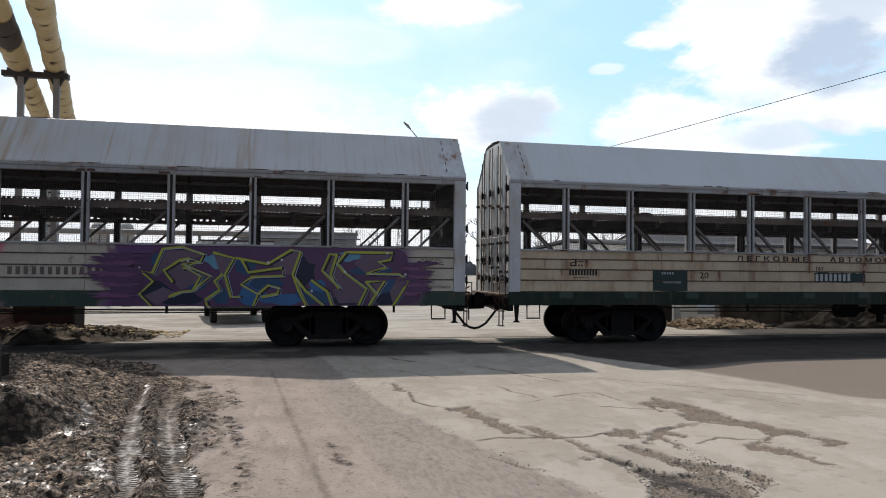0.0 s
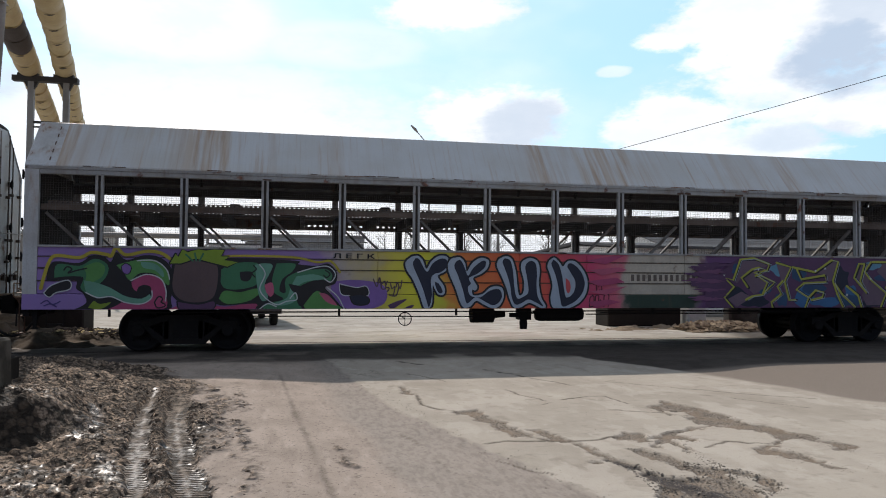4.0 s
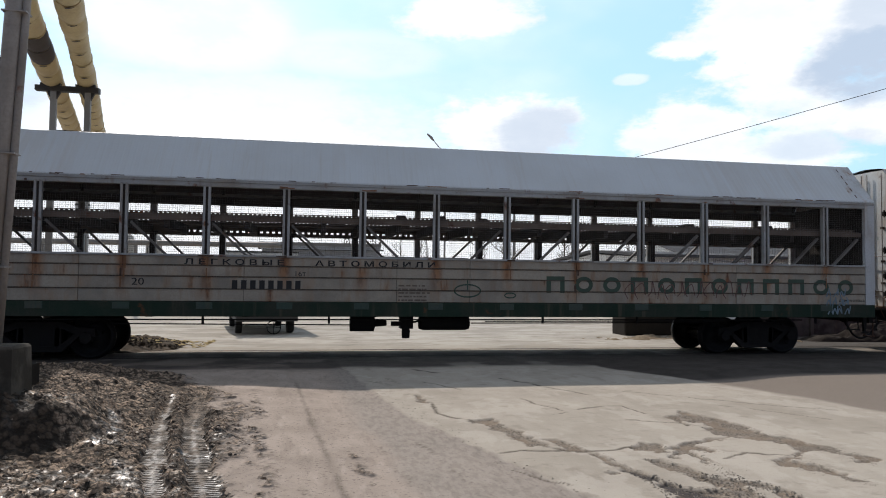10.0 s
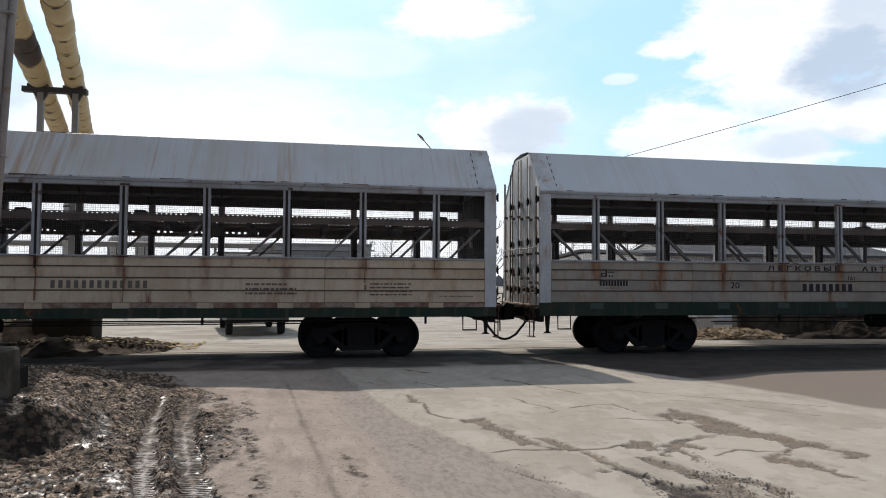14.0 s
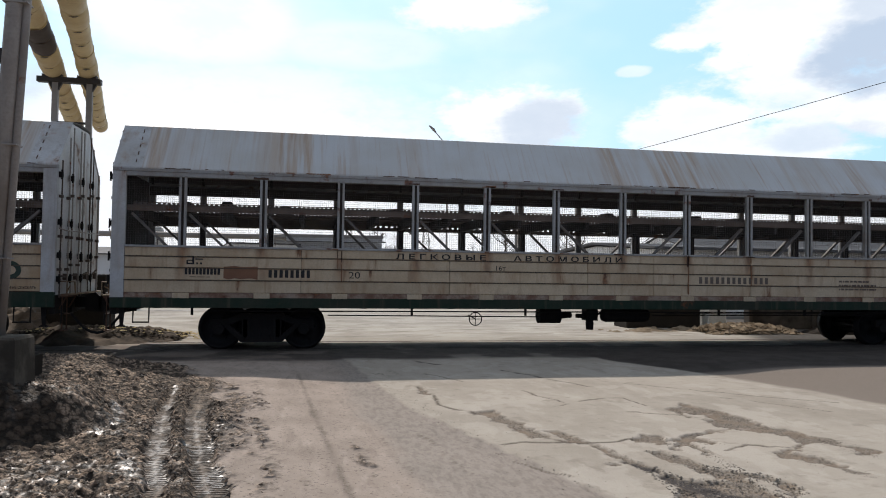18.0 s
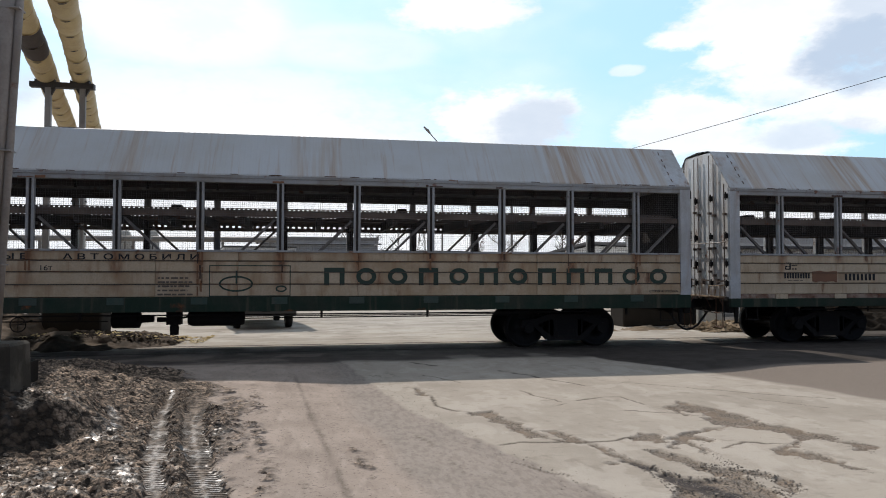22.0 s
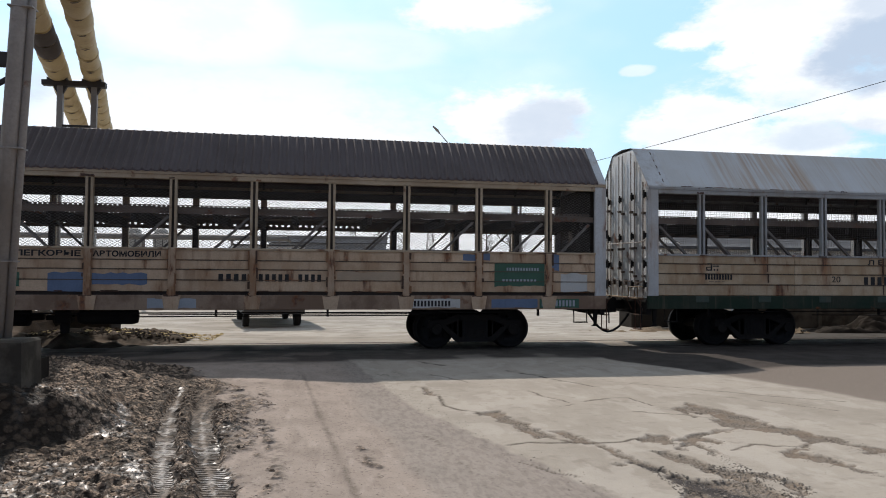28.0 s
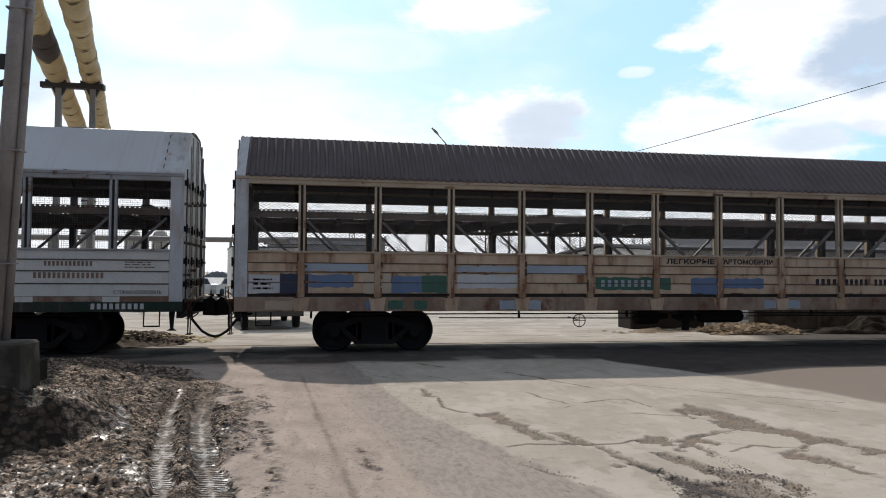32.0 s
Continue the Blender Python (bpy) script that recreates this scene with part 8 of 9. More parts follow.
stroke(g2, [(6.43, 2.0), (7.09, 1.88), (7.58, 2.19), (7.79, 2.16), (7.62, 1.65), (7.76, 1.29), (7.92, 0.97)], 0.055, SP["acid"], layer(), name="spray_outline", curved=False)
stroke(g2, [(6.53, 1.98), (6.68, 1.69), (7.38, 1.8), (7.42, 1.62), (6.75, 1.59), (6.53, 1.43), (6.89, 1.22), (6.79, 0.96)], 0.055, SP["acid"], layer(), name="spray_outline", curved=False)
stroke(g2, [(6.89, 1.22), (7.1, 1.41), (7.34, 1.35), (7.3, 1.23), (6.98, 1.16)], 0.055, SP["acid"], layer(), name="spray_outline", curved=False)
stroke(g2, [(8.58, 2.1), (8.42, 2.11), (8.26, 1.74), (8.65, 1.34), (8.45, 1.66), (8.58, 2.09)], 0.055, SP["acid"], layer(), name="spray_outline", curved=False)
stroke(g2, [(7.68, 1.58), (7.91, 1.29), (8.28, 0.98)], 0.055, SP["acid"], layer(), name="spray_outline", curved=False)
stroke(g2, [(8.04, 1.52), (8.38, 1.28), (8.48, 0.98)], 0.055, SP["acid"], layer(), name="spray_outline", curved=False)
stroke(g2, [(8.78, 2.15), (8.59, 1.9), (8.74, 1.72), (9.25, 1.34), (9.08, 0.98)], 0.055, SP["acid"], layer(), name="spray_outline", curved=False)
stroke(g2, [(8.83, 2.16), (9.84, 2.16), (9.78, 2.0), (9.51, 1.94), (9.69, 1.83), (9.24, 1.68), (10.0, 1.67), (10.21, 1.51), (9.87, 0.98)], 0.055, SP["acid"], layer(), name="spray_outline", curved=False)
stroke(g2, [(9.25, 1.5), (9.66, 1.52), (9.32, 0.98)], 0.055, SP["acid"], layer(), name="spray_outline", curved=False)
stroke(g2, [(9.48, 1.22), (9.24, 1.49)], 0.055, SP["acid"], layer(), name="spray_outline", curved=False)
stroke(g2, [(4.77, 1.64), (4.97, 2.16), (5.36, 2.2), (5.81, 2.06), (5.73, 1.88), (5.36, 1.84), (5.95, 1.59), (5.58, 1.27), (5.31, 1.24), (5.14, 1.15)], 0.016, SP["ice"], layer(), name="spray_highlight", curved=False)
stroke(g2, [(5.3, 1.91), (5.5, 1.97), (5.68, 1.92), (5.45, 1.76), (5.75, 1.59), (5.6, 1.29)], 0.016, SP["ice"], layer(), name="spray_highlight", curved=False)
stroke(g2, [(5.5, 1.78), (5.4, 1.75)], 0.016, SP["ice"], layer(), name="spray_highlight", curved=False)
stroke(g2, [(6.43, 1.98), (6.25, 1.63), (6.38, 1.14), (6.55, 1.14)], 0.016, SP["ice"], layer(), name="spray_highlight", curved=False)
stroke(g2, [(5.85, 1.08), (6.15, 1.3), (6.04, 1.48), (6.18, 1.63)], 0.016, SP["ice"], layer(), name="spray_highlight", curved=False)
stroke(g2, [(7.64, 2.18), (7.84, 2.14), (7.68, 1.64), (7.82, 1.27), (7.98, 0.95)], 0.016, SP["ice"], layer(), name="spray_highlight", curved=False)
stroke(g2, [(7.44, 1.78), (7.48, 1.6), (6.8, 1.57), (6.59, 1.41), (6.95, 1.2), (6.84, 0.94)], 0.016, SP["ice"], layer(), name="spray_highlight", curved=False)
stroke(g2, [(7.16, 1.39), (7.39, 1.33), (7.36, 1.21), (7.03, 1.14)], 0.016, SP["ice"], layer(), name="spray_highlight", curved=False)
stroke(g2, [(8.32, 1.72), (8.71, 1.33), (8.51, 1.64), (8.64, 2.07)], 0.016, SP["ice"], layer(), name="spray_highlight", curved=False)
stroke(g2, [(7.97, 1.28), (8.34, 0.96)], 0.016, SP["ice"], layer(), name="spray_highlight", curved=False)
stroke(g2, [(8.44, 1.26), (8.54, 0.96)], 0.016, SP["ice"], layer(), name="spray_highlight", curved=False)
stroke(g2, [(8.65, 1.89), (8.8, 1.7), (9.31, 1.33), (9.14, 0.96)], 0.016, SP["ice"], layer(), name="spray_highlight", curved=False)
stroke(g2, [(9.57, 1.92), (9.75, 1.81), (9.3, 1.66), (10.07, 1.65), (10.27, 1.49), (9.93, 0.96)], 0.016, SP["ice"], layer(), name="spray_highlight", curved=False)
stroke(g2, [(9.72, 1.5), (9.38, 0.96)], 0.016, SP["ice"], layer(), name="spray_highlight", curved=False)
stroke(g2, [(9.54, 1.2), (9.3, 1.47)], 0.016, SP["ice"], layer(), name="spray_highlight", curved=False)
fill_shape([(5.41, 1.93), (5.43, 1.96), (5.46, 1.93), (5.43, 1.9)], "white")
fill_shape([(7.07, 1.91), (7.09, 1.94), (7.13, 1.91), (7.09, 1.88)], "white")
fill_shape([(7.36, 1.97), (7.38, 2.0), (7.42, 1.98), (7.38, 1.94)], "white")
fill_shape([(8.74, 1.72), (8.77, 1.75), (8.8, 1.72), (8.77, 1.69)], "white")
fill_shape([(9.69, 2.15), (9.71, 2.18), (9.75, 2.15), (9.71, 2.12)], "white")
fill_shape([(8.01, 1.29), (8.04, 1.32), (8.07, 1.29), (8.04, 1.26)], "white")
fill_shape([(4.44, 1.78), (4.46, 1.8), (4.49, 1.78), (4.46, 1.75)], "white")
fill_shape([(10.1, 1.67), (10.13, 1.7), (10.16, 1.67), (10.13, 1.64)], "white")
r = random.Random(9)
for i in range(12):
    blob(g2, 3.75 + r.random() * 0.5, 1.2 + i * 0.075, 0.34 + 0.2 * r.random(), 0.06, SP["plum" if i % 3 else "haze"], layer(), 140 + i, 0.4)
    blob(g2, 10.25 + r.random() * 0.35, 1.25 + i * 0.062, 0.3, 0.045, SP["plum" if i % 3 else "haze"], layer(), 160 + i, 0.4)
bars(g2, 1.95, 3.9, 1.62, 1.78, 13, surface("thin_grey_lettering", (0.16, 0.13, 0.11), 0.7), fill=0.55)
label(g2, "Л Е Г К", -5.26, -4.32, 2.09, 2.2, y=-1.506, bold=0.028, split=True)
label(g2, "С ГОРКИ НЕ СПУСКАТЬ", 10.5, 11.2, 1.36, 1.42)
lines(g2, 10.5, 11.1, 1.9, 2.05, 3)

# ---- what stands behind the track ----
WHITE_BODY = surface("white_truck_paint", (0.62, 0.63, 0.62), 0.4, second=(0.5, 0.49, 0.46), patch=0.3, streak=0.3)
GREY_BODY = surface("grey_plastic", (0.06, 0.06, 0.06), 0.6)
CLAD = surface("grey_wall_cladding", (0.76, 0.76, 0.75), 0.7, second=(0.62, 0.61, 0.6), patch=0.4, streak=0.4, patch_scale=0.4)
CLAD_DIM = surface("stained_plaster", (0.42, 0.435, 0.45), 0.8, second=(0.33, 0.33, 0.33), patch=0.5, patch_scale=0.5, streak=0.5)
ROOFING = surface("dark_roofing", (0.1, 0.1, 0.105), 0.7, patch=0.3, patch_scale=0.5, spec=0.06)
DARK_EARTH = surface("dark_earth", (0.04, 0.033, 0.027), 0.95, second=(0.018, 0.015, 0.012), patch=0.7, patch_scale=2.0, bump=0.8, bump_scale=14, grain=0.3, spec=0.06)
EARTH = surface("bare_earth", (0.13, 0.1, 0.075), 0.95, second=(0.05, 0.04, 0.03), patch=0.6, patch_scale=2.0, bump=0.6, bump_scale=20, grain=0.3, spec=0.06)
STRAW = surface("dry_straw", (0.42, 0.33, 0.17), 0.9, second=(0.3, 0.22, 0.1), patch=0.5, per_piece=0.2, spec=0.06)
RUBBLE = surface("rubble_stone", (0.38, 0.3, 0.21), 0.95, second=(0.24, 0.175, 0.115), patch=0.5, patch_scale=3.0, per_piece=0.3, spec=0.06)
BARK = surface("bare_bark", (0.12, 0.1, 0.085), 0.9)
LIGHT_LENS = surface("headlight_lens", (0.6, 0.6, 0.58), 0.15, patch=0, grain=0)


def wheel_mesh(r, w):
    return Geo().lathe([(0.0, -w / 2), (r * 0.55, -w / 2), (r * 0.6, -w / 2 - 0.01), (r * 0.95, -w / 2), (r, -w / 3), (r, w / 3), (r * 0.95, w / 2), (0, w / 2)], "x", 20).mesh("wheel", RUBBER, True)


def van_truck(x, y, rz=0):
    """Small lorry with a box body, facing the track; front at -y."""
    t = root("box_lorry", "small white lorry with box body parked facing the track", "lorry", (x, y, 0), rz=rz)
    part("chassis", Geo().box(-0.5, 0.5, 0.2, 5.2, 0.5, 0.7).box(-0.8, 0.8, 2.0, 5.3, 0.7, 0.85), GREY_BODY, t)
    part("cargo_box", Geo().plate(-1.2, 1.2, 1.9, 5.4, 0.86, 2.68, 0.03), WHITE_BODY, t)
    part("underbody", Geo().box(-0.95, 0.95, 0.3, 5.3, 0.42, 0.855), GREY_BODY, t)
    part("roof_rail", Geo().box(-1.22, 1.22, 1.88, 5.42, 2.66, 2.7), GREY_BODY, t)
    part("cab", Geo().add([(-0.92, 0.05, 0.55), (0.92, 0.05, 0.55), (0.92, 1.8, 0.55), (-0.92, 1.8, 0.55), (-0.92, 0.0, 1.0), (0.92, 0.0, 1.0), (-0.9, 0.35, 1.2), (0.9, 0.35, 1.2), (-0.78, 0.9, 1.95), (0.78, 0.9, 1.95), (-0.78, 1.8, 1.98), (0.78, 1.8, 1.98), (-0.92, 1.8, 1.2), (0.92, 1.8, 1.2)],
         [(0, 1, 5, 4), (4, 5, 7, 6), (6, 7, 9, 8), (8, 9, 11, 10), (0, 4, 6, 12, 3), (1, 2, 13, 7, 5), (6, 8, 10, 12), (7, 13, 11, 9), (3, 2, 1, 0), (12, 10, 11, 13), (3, 12, 13, 2)]), WHITE_BODY, t)
    part("windscreen", Geo().add([(-0.82, 0.345, 1.235), (0.82, 0.345, 1.235), (0.72, 0.845, 1.9), (-0.72, 0.845, 1.9)], [(0, 1, 2, 3)]), glass_dark(), t)
    part("bumper", Geo().plate(-0.95, 0.95, -0.1, 0.1, 0.42, 0.62, 0.02), GREY_BODY, t)
    part("grille", Geo().box(-0.45, 0.45, -0.02, 0.02, 0.72, 0.86).box(-0.45, 0.45, -0.03, 0.0, 0.9, 0.93), GREY_BODY, t)
    for s in (-1, 1):
        part("headlight", Geo().box(s * 0.7 - 0.14, s * 0.7 + 0.14, -0.03, 0.03, 0.7, 0.9), LIGHT_LENS, t)
        part("mirror", Geo().box(s * 1.08 - 0.08, s * 1.08 + 0.08, 0.45, 0.52, 1.3, 1.65).beam((s * 0.9, 0.5, 1.3), (s * 1.05, 0.48, 1.4), 0.02, 0.02), GREY_BODY, t)
        for yy in (0.85, 4.2):
            part("wheel", wheel_mesh(0.34, 0.2), RUBBER, t, at=(s * 0.82, yy, 0.34))
    return t


van_truck(-1.3, 23.0, 9)


def tractor_cab(x, y, rz=0):
    """A long-haul tractor unit, front at -x."""
    t = root("semi_truck", "white long-haul tractor unit parked before the warehouse", "truck", (x, y, 0), rz=rz)
    part("cab", Geo().prism([(-1.1, 0.75), (-1.2, 1.5), (-1.0, 2.55), (-0.75, 2.95), (-0.2, 3.2), (0.7, 3.2), (0.85, 3.05), (0.85, 1.0), (0.3, 0.75)], -1.2, 1.2), WHITE_BODY, t)
    part("side_window", Geo().prism([(-0.85, 1.75), (-0.75, 2.4), (0.05, 2.45), (0.05, 1.75)], -1.21, 1.21), glass_dark(), t)
    part("windscreen", Geo().add([(-1.19, -1.05, 1.6), (-1.19, 1.05, 1.6), (-1.02, 1.05, 2.5), (-1.02, -1.05, 2.5)], [(0, 1, 2, 3)]), glass_dark(), t)
    part("bumper", Geo().box(-1.25, -0.95, -1.22, 1.22, 0.35, 0.75), GREY_BODY, t)
    part("mudguard", Geo().prism([(-0.9, 0.75), (-0.75, 1.15), (-0.1, 1.15), (0.1, 0.75)], -1.23, 1.23), GREY_BODY, t)
    part("chassis", Geo().box(-0.9, 4.4, -0.45, 0.45, 0.65, 0.95), GREY_BODY, t)
    part("air_duct", Geo().box(0.95, 1.15, -1.0, -0.4, 0.95, 2.7).box(1.3, 1.45, -0.9, -0.5, 0.95, 2.3), GREY_BODY, t)
    part("fuel_tank", Geo().box(0.9, 2.3, -1.15, -0.55, 0.4, 0.9), STEEL_GREY, t)
    wheel = Geo().lathe([(0.0, -0.15), (0.28, -0.15), (0.3, -0.16), (0.48, -0.15), (0.5, -0.1), (0.5, 0.1), (0.48, 0.15), (0, 0.15)], "y", 20).mesh("wheel", RUBBER, True)
    for s in (-1, 1):
        part("mirror", Geo().box(-1.2, -1.05, s * 1.35 - 0.1, s * 1.35 + 0.1, 1.7, 2.3), GREY_BODY, t)
        for xx in (-0.4, 3.3):
            part("wheel", wheel, RUBBER, t, at=(xx, s * 1.05, 0.5))


tractor_cab(0.75, 58.5, 0)


def parked_car(x, y, rz, body):
    t = root("parked_car", "pale saloon car parked on the yard", "car", (x, y, 0), "cars on the yard", rz)
    part("body", Geo().prism([(-2.1, 0.25), (2.1, 0.25), (2.15, 0.6), (1.95, 0.85), (1.1, 0.92), (0.5, 1.38), (-0.9, 1.4), (-1.5, 0.95), (-2.05, 0.9), (-2.15, 0.6)], -0.82, 0.82), body, t)
    part("side_glass", Geo().prism([(0.95, 0.95), (0.45, 1.32), (-0.85, 1.33), (-1.3, 0.97)], -0.83, 0.83), glass_dark(), t)
    for s in (-1, 1):
        for xx in (-1.3, 1.3):
            part("wheel", SHARED.setdefault("car_wheel", Geo().lathe([(0.0, -0.1), (0.3, -0.1), (0.31, 0.0), (0.3, 0.1), (0, 0.1)], "y", 18).mesh("wheel", RUBBER, True)), RUBBER, t, at=(xx, s * 0.78, 0.31))


parked_car(-8.3, 51.0, 75, WHITE_BODY)
parked_car(-10.6, 49.0, 80, WHITE_BODY)
parked_car(-6.9, 54.0, 70, WHITE_BODY)


def minibus(x, y, rz):
    t = root("minibus", "white minibus with a dark window band", "bus", (x, y, 0), rz=rz)
    part("body", Geo().prism([(-2.6, 0.4), (2.5, 0.4), (2.6, 1.4), (2.2, 2.5), (2.0, 2.75), (-2.5, 2.8), (-2.62, 2.6)], -1.0, 1.0), WHITE_BODY, t)
    part("window_band", Geo().prism([(-2.4, 1.5), (2.45, 1.5), (2.15, 2.45), (-2.4, 2.45)], -1.01, 1.01), glass_dark(), t)
    part("bumper", Geo().box(-2.7, 2.65, -0.95, 0.95, 0.35, 0.55), GREY_BODY, t)
    for s in (-1, 1):
        for xx in (-1.6, 1.6):
            part("wheel", SHARED["car_wheel"], RUBBER, t, at=(xx, s * 0.92, 0.31))


minibus(-12.4, 60.0, 10)


def shed(name, x0, x1, y0, y1, eave, ridge, lab, ribs=True, windows=0, clad=None):
    """A long low building with ribbed walls and a pitched roof whose ridge runs along x."""
    h = root(name, lab, "building", ((x0 + x1) / 2, y0, 0))
    a, b, d = (x0 - x1) / 2, (x1 - x0) / 2, y1 - y0
    clad = clad or CLAD
    part("wall", Geo().box(a, b, 0, 0.25, 0, eave), clad, h)
    part("wall", Geo().box(a, b, d - 0.25, d, 0, eave), clad, h)
    for x in (a, b - 0.25):
        part("gable_wall", Geo().add([(x, 0.25, 0), (x, d - 0.25, 0), (x, d - 0.25, eave), (x, d / 2, ridge - 0.1), (x, 0.25, eave), (x + 0.25, 0.25, 0), (x + 0.25, d - 0.25, 0), (x + 0.25, d - 0.25, eave), (x + 0.25, d / 2, ridge - 0.1), (x + 0.25, 0.25, eave)],
             [(0, 1, 2, 3, 4), (9, 8, 7, 6, 5), (0, 5, 6, 1), (1, 6, 7, 2), (2, 7, 8, 3), (3, 8, 9, 4), (4, 9, 5, 0)]), clad, h)
    part("roof", Geo().add([(a - 0.3, -0.4, eave), (b + 0.3, -0.4, eave), (b + 0.3, d / 2, ridge), (a - 0.3, d / 2, ridge), (a - 0.3, d + 0.4, eave), (b + 0.3, d + 0.4, eave), (a - 0.3, -0.4, eave + 0.12), (b + 0.3, -0.4, eave + 0.12), (b + 0.3, d / 2, ridge + 0.12), (a - 0.3, d / 2, ridge + 0.12), (a - 0.3, d + 0.4, eave + 0.12), (b + 0.3, d + 0.4, eave + 0.12)],
         [(0, 3, 2, 1), (3, 4, 5, 2), (6, 7, 8, 9), (9, 8, 11, 10), (0, 1, 7, 6), (4, 10, 11, 5), (0, 6, 9, 3), (3, 9, 10, 4), (1, 2, 8, 7), (2, 5, 11, 8)]), ROOFING, h)
    if ribs:
        n = min(60, int((b - a) / 0.5))
        for j in range(int(eave / 0.22)):
            part("wall_panel", Geo().plate(a + 0.05, b - 0.05, -0.025, 0.0, j * 0.22 + 0.008, j * 0.22 + 0.21, 0.012), clad, h)
    for i in range(windows):
        x = a + (i + 0.7) * (b - a) / windows
        wd = part("window", Geo().box(x - 0.55, x + 0.55, -0.06, -0.02, 1.4, 2.5), glass_dark(), h)
        part("window_frame", Geo().box(x - 0.62, x - 0.55, -0.08, -0.02, 1.33, 2.57).box(x + 0.55, x + 0.62, -0.08, -0.02, 1.33, 2.57).box(x - 0.55, x + 0.55, -0.08, -0.02, 2.5, 2.57).box(x - 0.55, x + 0.55, -0.08, -0.02, 1.33, 1.4), WHITE_BODY, wd)
    return h


shed("workshop_building", 15.5, 60, 30, 44, 2.95, 3.4, "long grey ribbed workshop behind the track")
def heap(x, y, a, b, h, material, lab, seed, name="earth_mound", n=56):
    """A heap with an uneven, noisy surface."""
    g = Geo()
    for j in range(n + 1):
        for i in range(n + 1):
            u, v = i / n * 2 - 1, j / n * 2 - 1
            d = max(0.0, 1 - u * u - v * v)
            q = noise.fractal(Vector((x + u * a, y + v * b, seed)) * 1.6, 0.7, 2.1, 6)
            z = h * (d ** 0.8) * (0.75 + 0.4 * q) + 0.08 * q * (d > 0) - 0.06
            g.v.append((x + u * a, y + v * b, z))
    g.f += [(j * (n + 1) + i, j * (n + 1) + i + 1, (j + 1) * (n + 1) + i + 1, (j + 1) * (n + 1) + i) for j in range(n) for i in range(n)]
    return thing(name, g, material, lab, "heap", smooth=True)


depot = shed("warehouse", -4.2, 6.2, 64, 78, 4.25, 4.6, "grey warehouse with a parapet at the back of the yard", ribs=False, clad=CLAD_DIM)
part("parapet", Geo().box(-5.3, 5.2, -0.5, 0.1, 4.3, 4.85), CLAD_DIM, depot)
part("cornice", Geo().box(-5.35, 5.25, -0.6, -0.5, 4.62, 4.9), STEEL_GREY, depot)
for x in (2.6, 3.05, 4.3, 4.75):
    part("wall_duct", Geo().tube([(x, -0.3, 0.6), (x, -0.3, 2.7), (x + 0.5, -0.3, 3.1)], 0.1, 8), RUST_DARK, depot)
part("gate_frame", Geo().box(1.9, 2.0, -0.3, -0.2, 0, 2.9).box(3.0, 3.1, -0.3, -0.2, 0, 2.9).box(2.0, 3.0, -0.3, -0.2, 2.8, 2.9).box(2.0, 3.0, -0.3, -0.2, 1.4, 1.5), RUST_DARK, depot)
part("door", Geo().box(0.9, 1.7, -0.08, -0.02, 0, 2.6), STEEL_GREY, depot)
shed("store_building", 6.6, 14.5, 66, 76, 3.7, 3.9, "low pale store beside the warehouse", ribs=False, windows=3, clad=CLAD_DIM)
heap(2.6, 61.5, 1.4, 0.8, 0.7, EARTH, "dark heap of scrap before the warehouse", 14.0)
shed("warehouse", -42, -16, 75, 95, 3.0, 3.9, "low grey warehouse beyond the pipes", ribs=False, windows=6)
shed("warehouse", 52, 90, 90, 110, 5.0, 7.5, "distant low grey warehouse building", ribs=False, windows=8)

# wall concrete: a dark base with patches and streaks
DARK_WALL = surface("dark_wall_concrete", (0.1, 0.09, 0.08), 0.95, second=(0.045, 0.04, 0.035), patch=0.7, patch_scale=1.2, streak=0.4, bump=0.5, bump_scale=20, spec=0.06)
# low concrete walls and blocks beside the yard
def wall_run(x0, y0, n, h, name="concrete_wall"):
    w = root(name, "low stained concrete panel wall", "wall", (x0, y0, 0))
    for i in range(n):
        part("wall_panel", Geo().plate(i * 2.4 + 0.02, i * 2.4 + 2.3, 0, 0.18, 0, h, 0.02), DARK_WALL, w)
        part("wall_post", Geo().box(i * 2.4 - 0.1, i * 2.4 + 0.02, -0.06, 0.24, 0, h + 0.1), DARK_WALL, w)


wall_run(14.6, 21.6, 8, 1.5)
thing("concrete_block", Geo().plate(10.4, 13.1, 22.2, 23.2, 0, 1.3, 0.04), surface("dark_block", (0.035, 0.031, 0.027), 0.9, spec=0.06), "dark concrete block beside the yard", "block")
thing("whitewashed_block", Geo().plate(13.3, 13.95, 22.0, 22.7, 0, 1.35, 0.03), WHITE_BODY, "whitewashed concrete block beside the wall", "block")
thing("concrete_block", Geo().plate(-7.0, -5.5, 20.6, 21.6, 0, 1.6, 0.04), surface("dark_block", (0.035, 0.031, 0.027), 0.9, spec=0.06), "dark concrete block beside the track", "block")


heap(-5.6, 19.4, 2.6, 2.0, 0.36, EARTH, "dark earth heap with dry straw beside the track", 3.0)
heap(-8.5, 21.5, 3.0, 3.0, 0.75, EARTH, "dark earth bank beside the track", 5.0)
heap(13.7, 20.6, 1.7, 1.1, 0.27, surface("sandy_heap", (0.27, 0.215, 0.155), 0.95, second=(0.17, 0.13, 0.09), patch=0.6, patch_scale=4.0, bump=0.6, bump_scale=20, grain=0.3, spec=0.06), "sandy rubble heap in front of the concrete wall", 8.0)
heap(19.6, 20.1, 4.8, 0.85, 0.55, DARK_EARTH, "dark earth bank along the concrete wall", 9.0)
heap(11.4, 21.2, 3.4, 0.85, 0.13, surface("sandy_heap", (0.3, 0.23, 0.15), 0.95, spec=0.06), "sandy heap along the yard edge", 11.0)


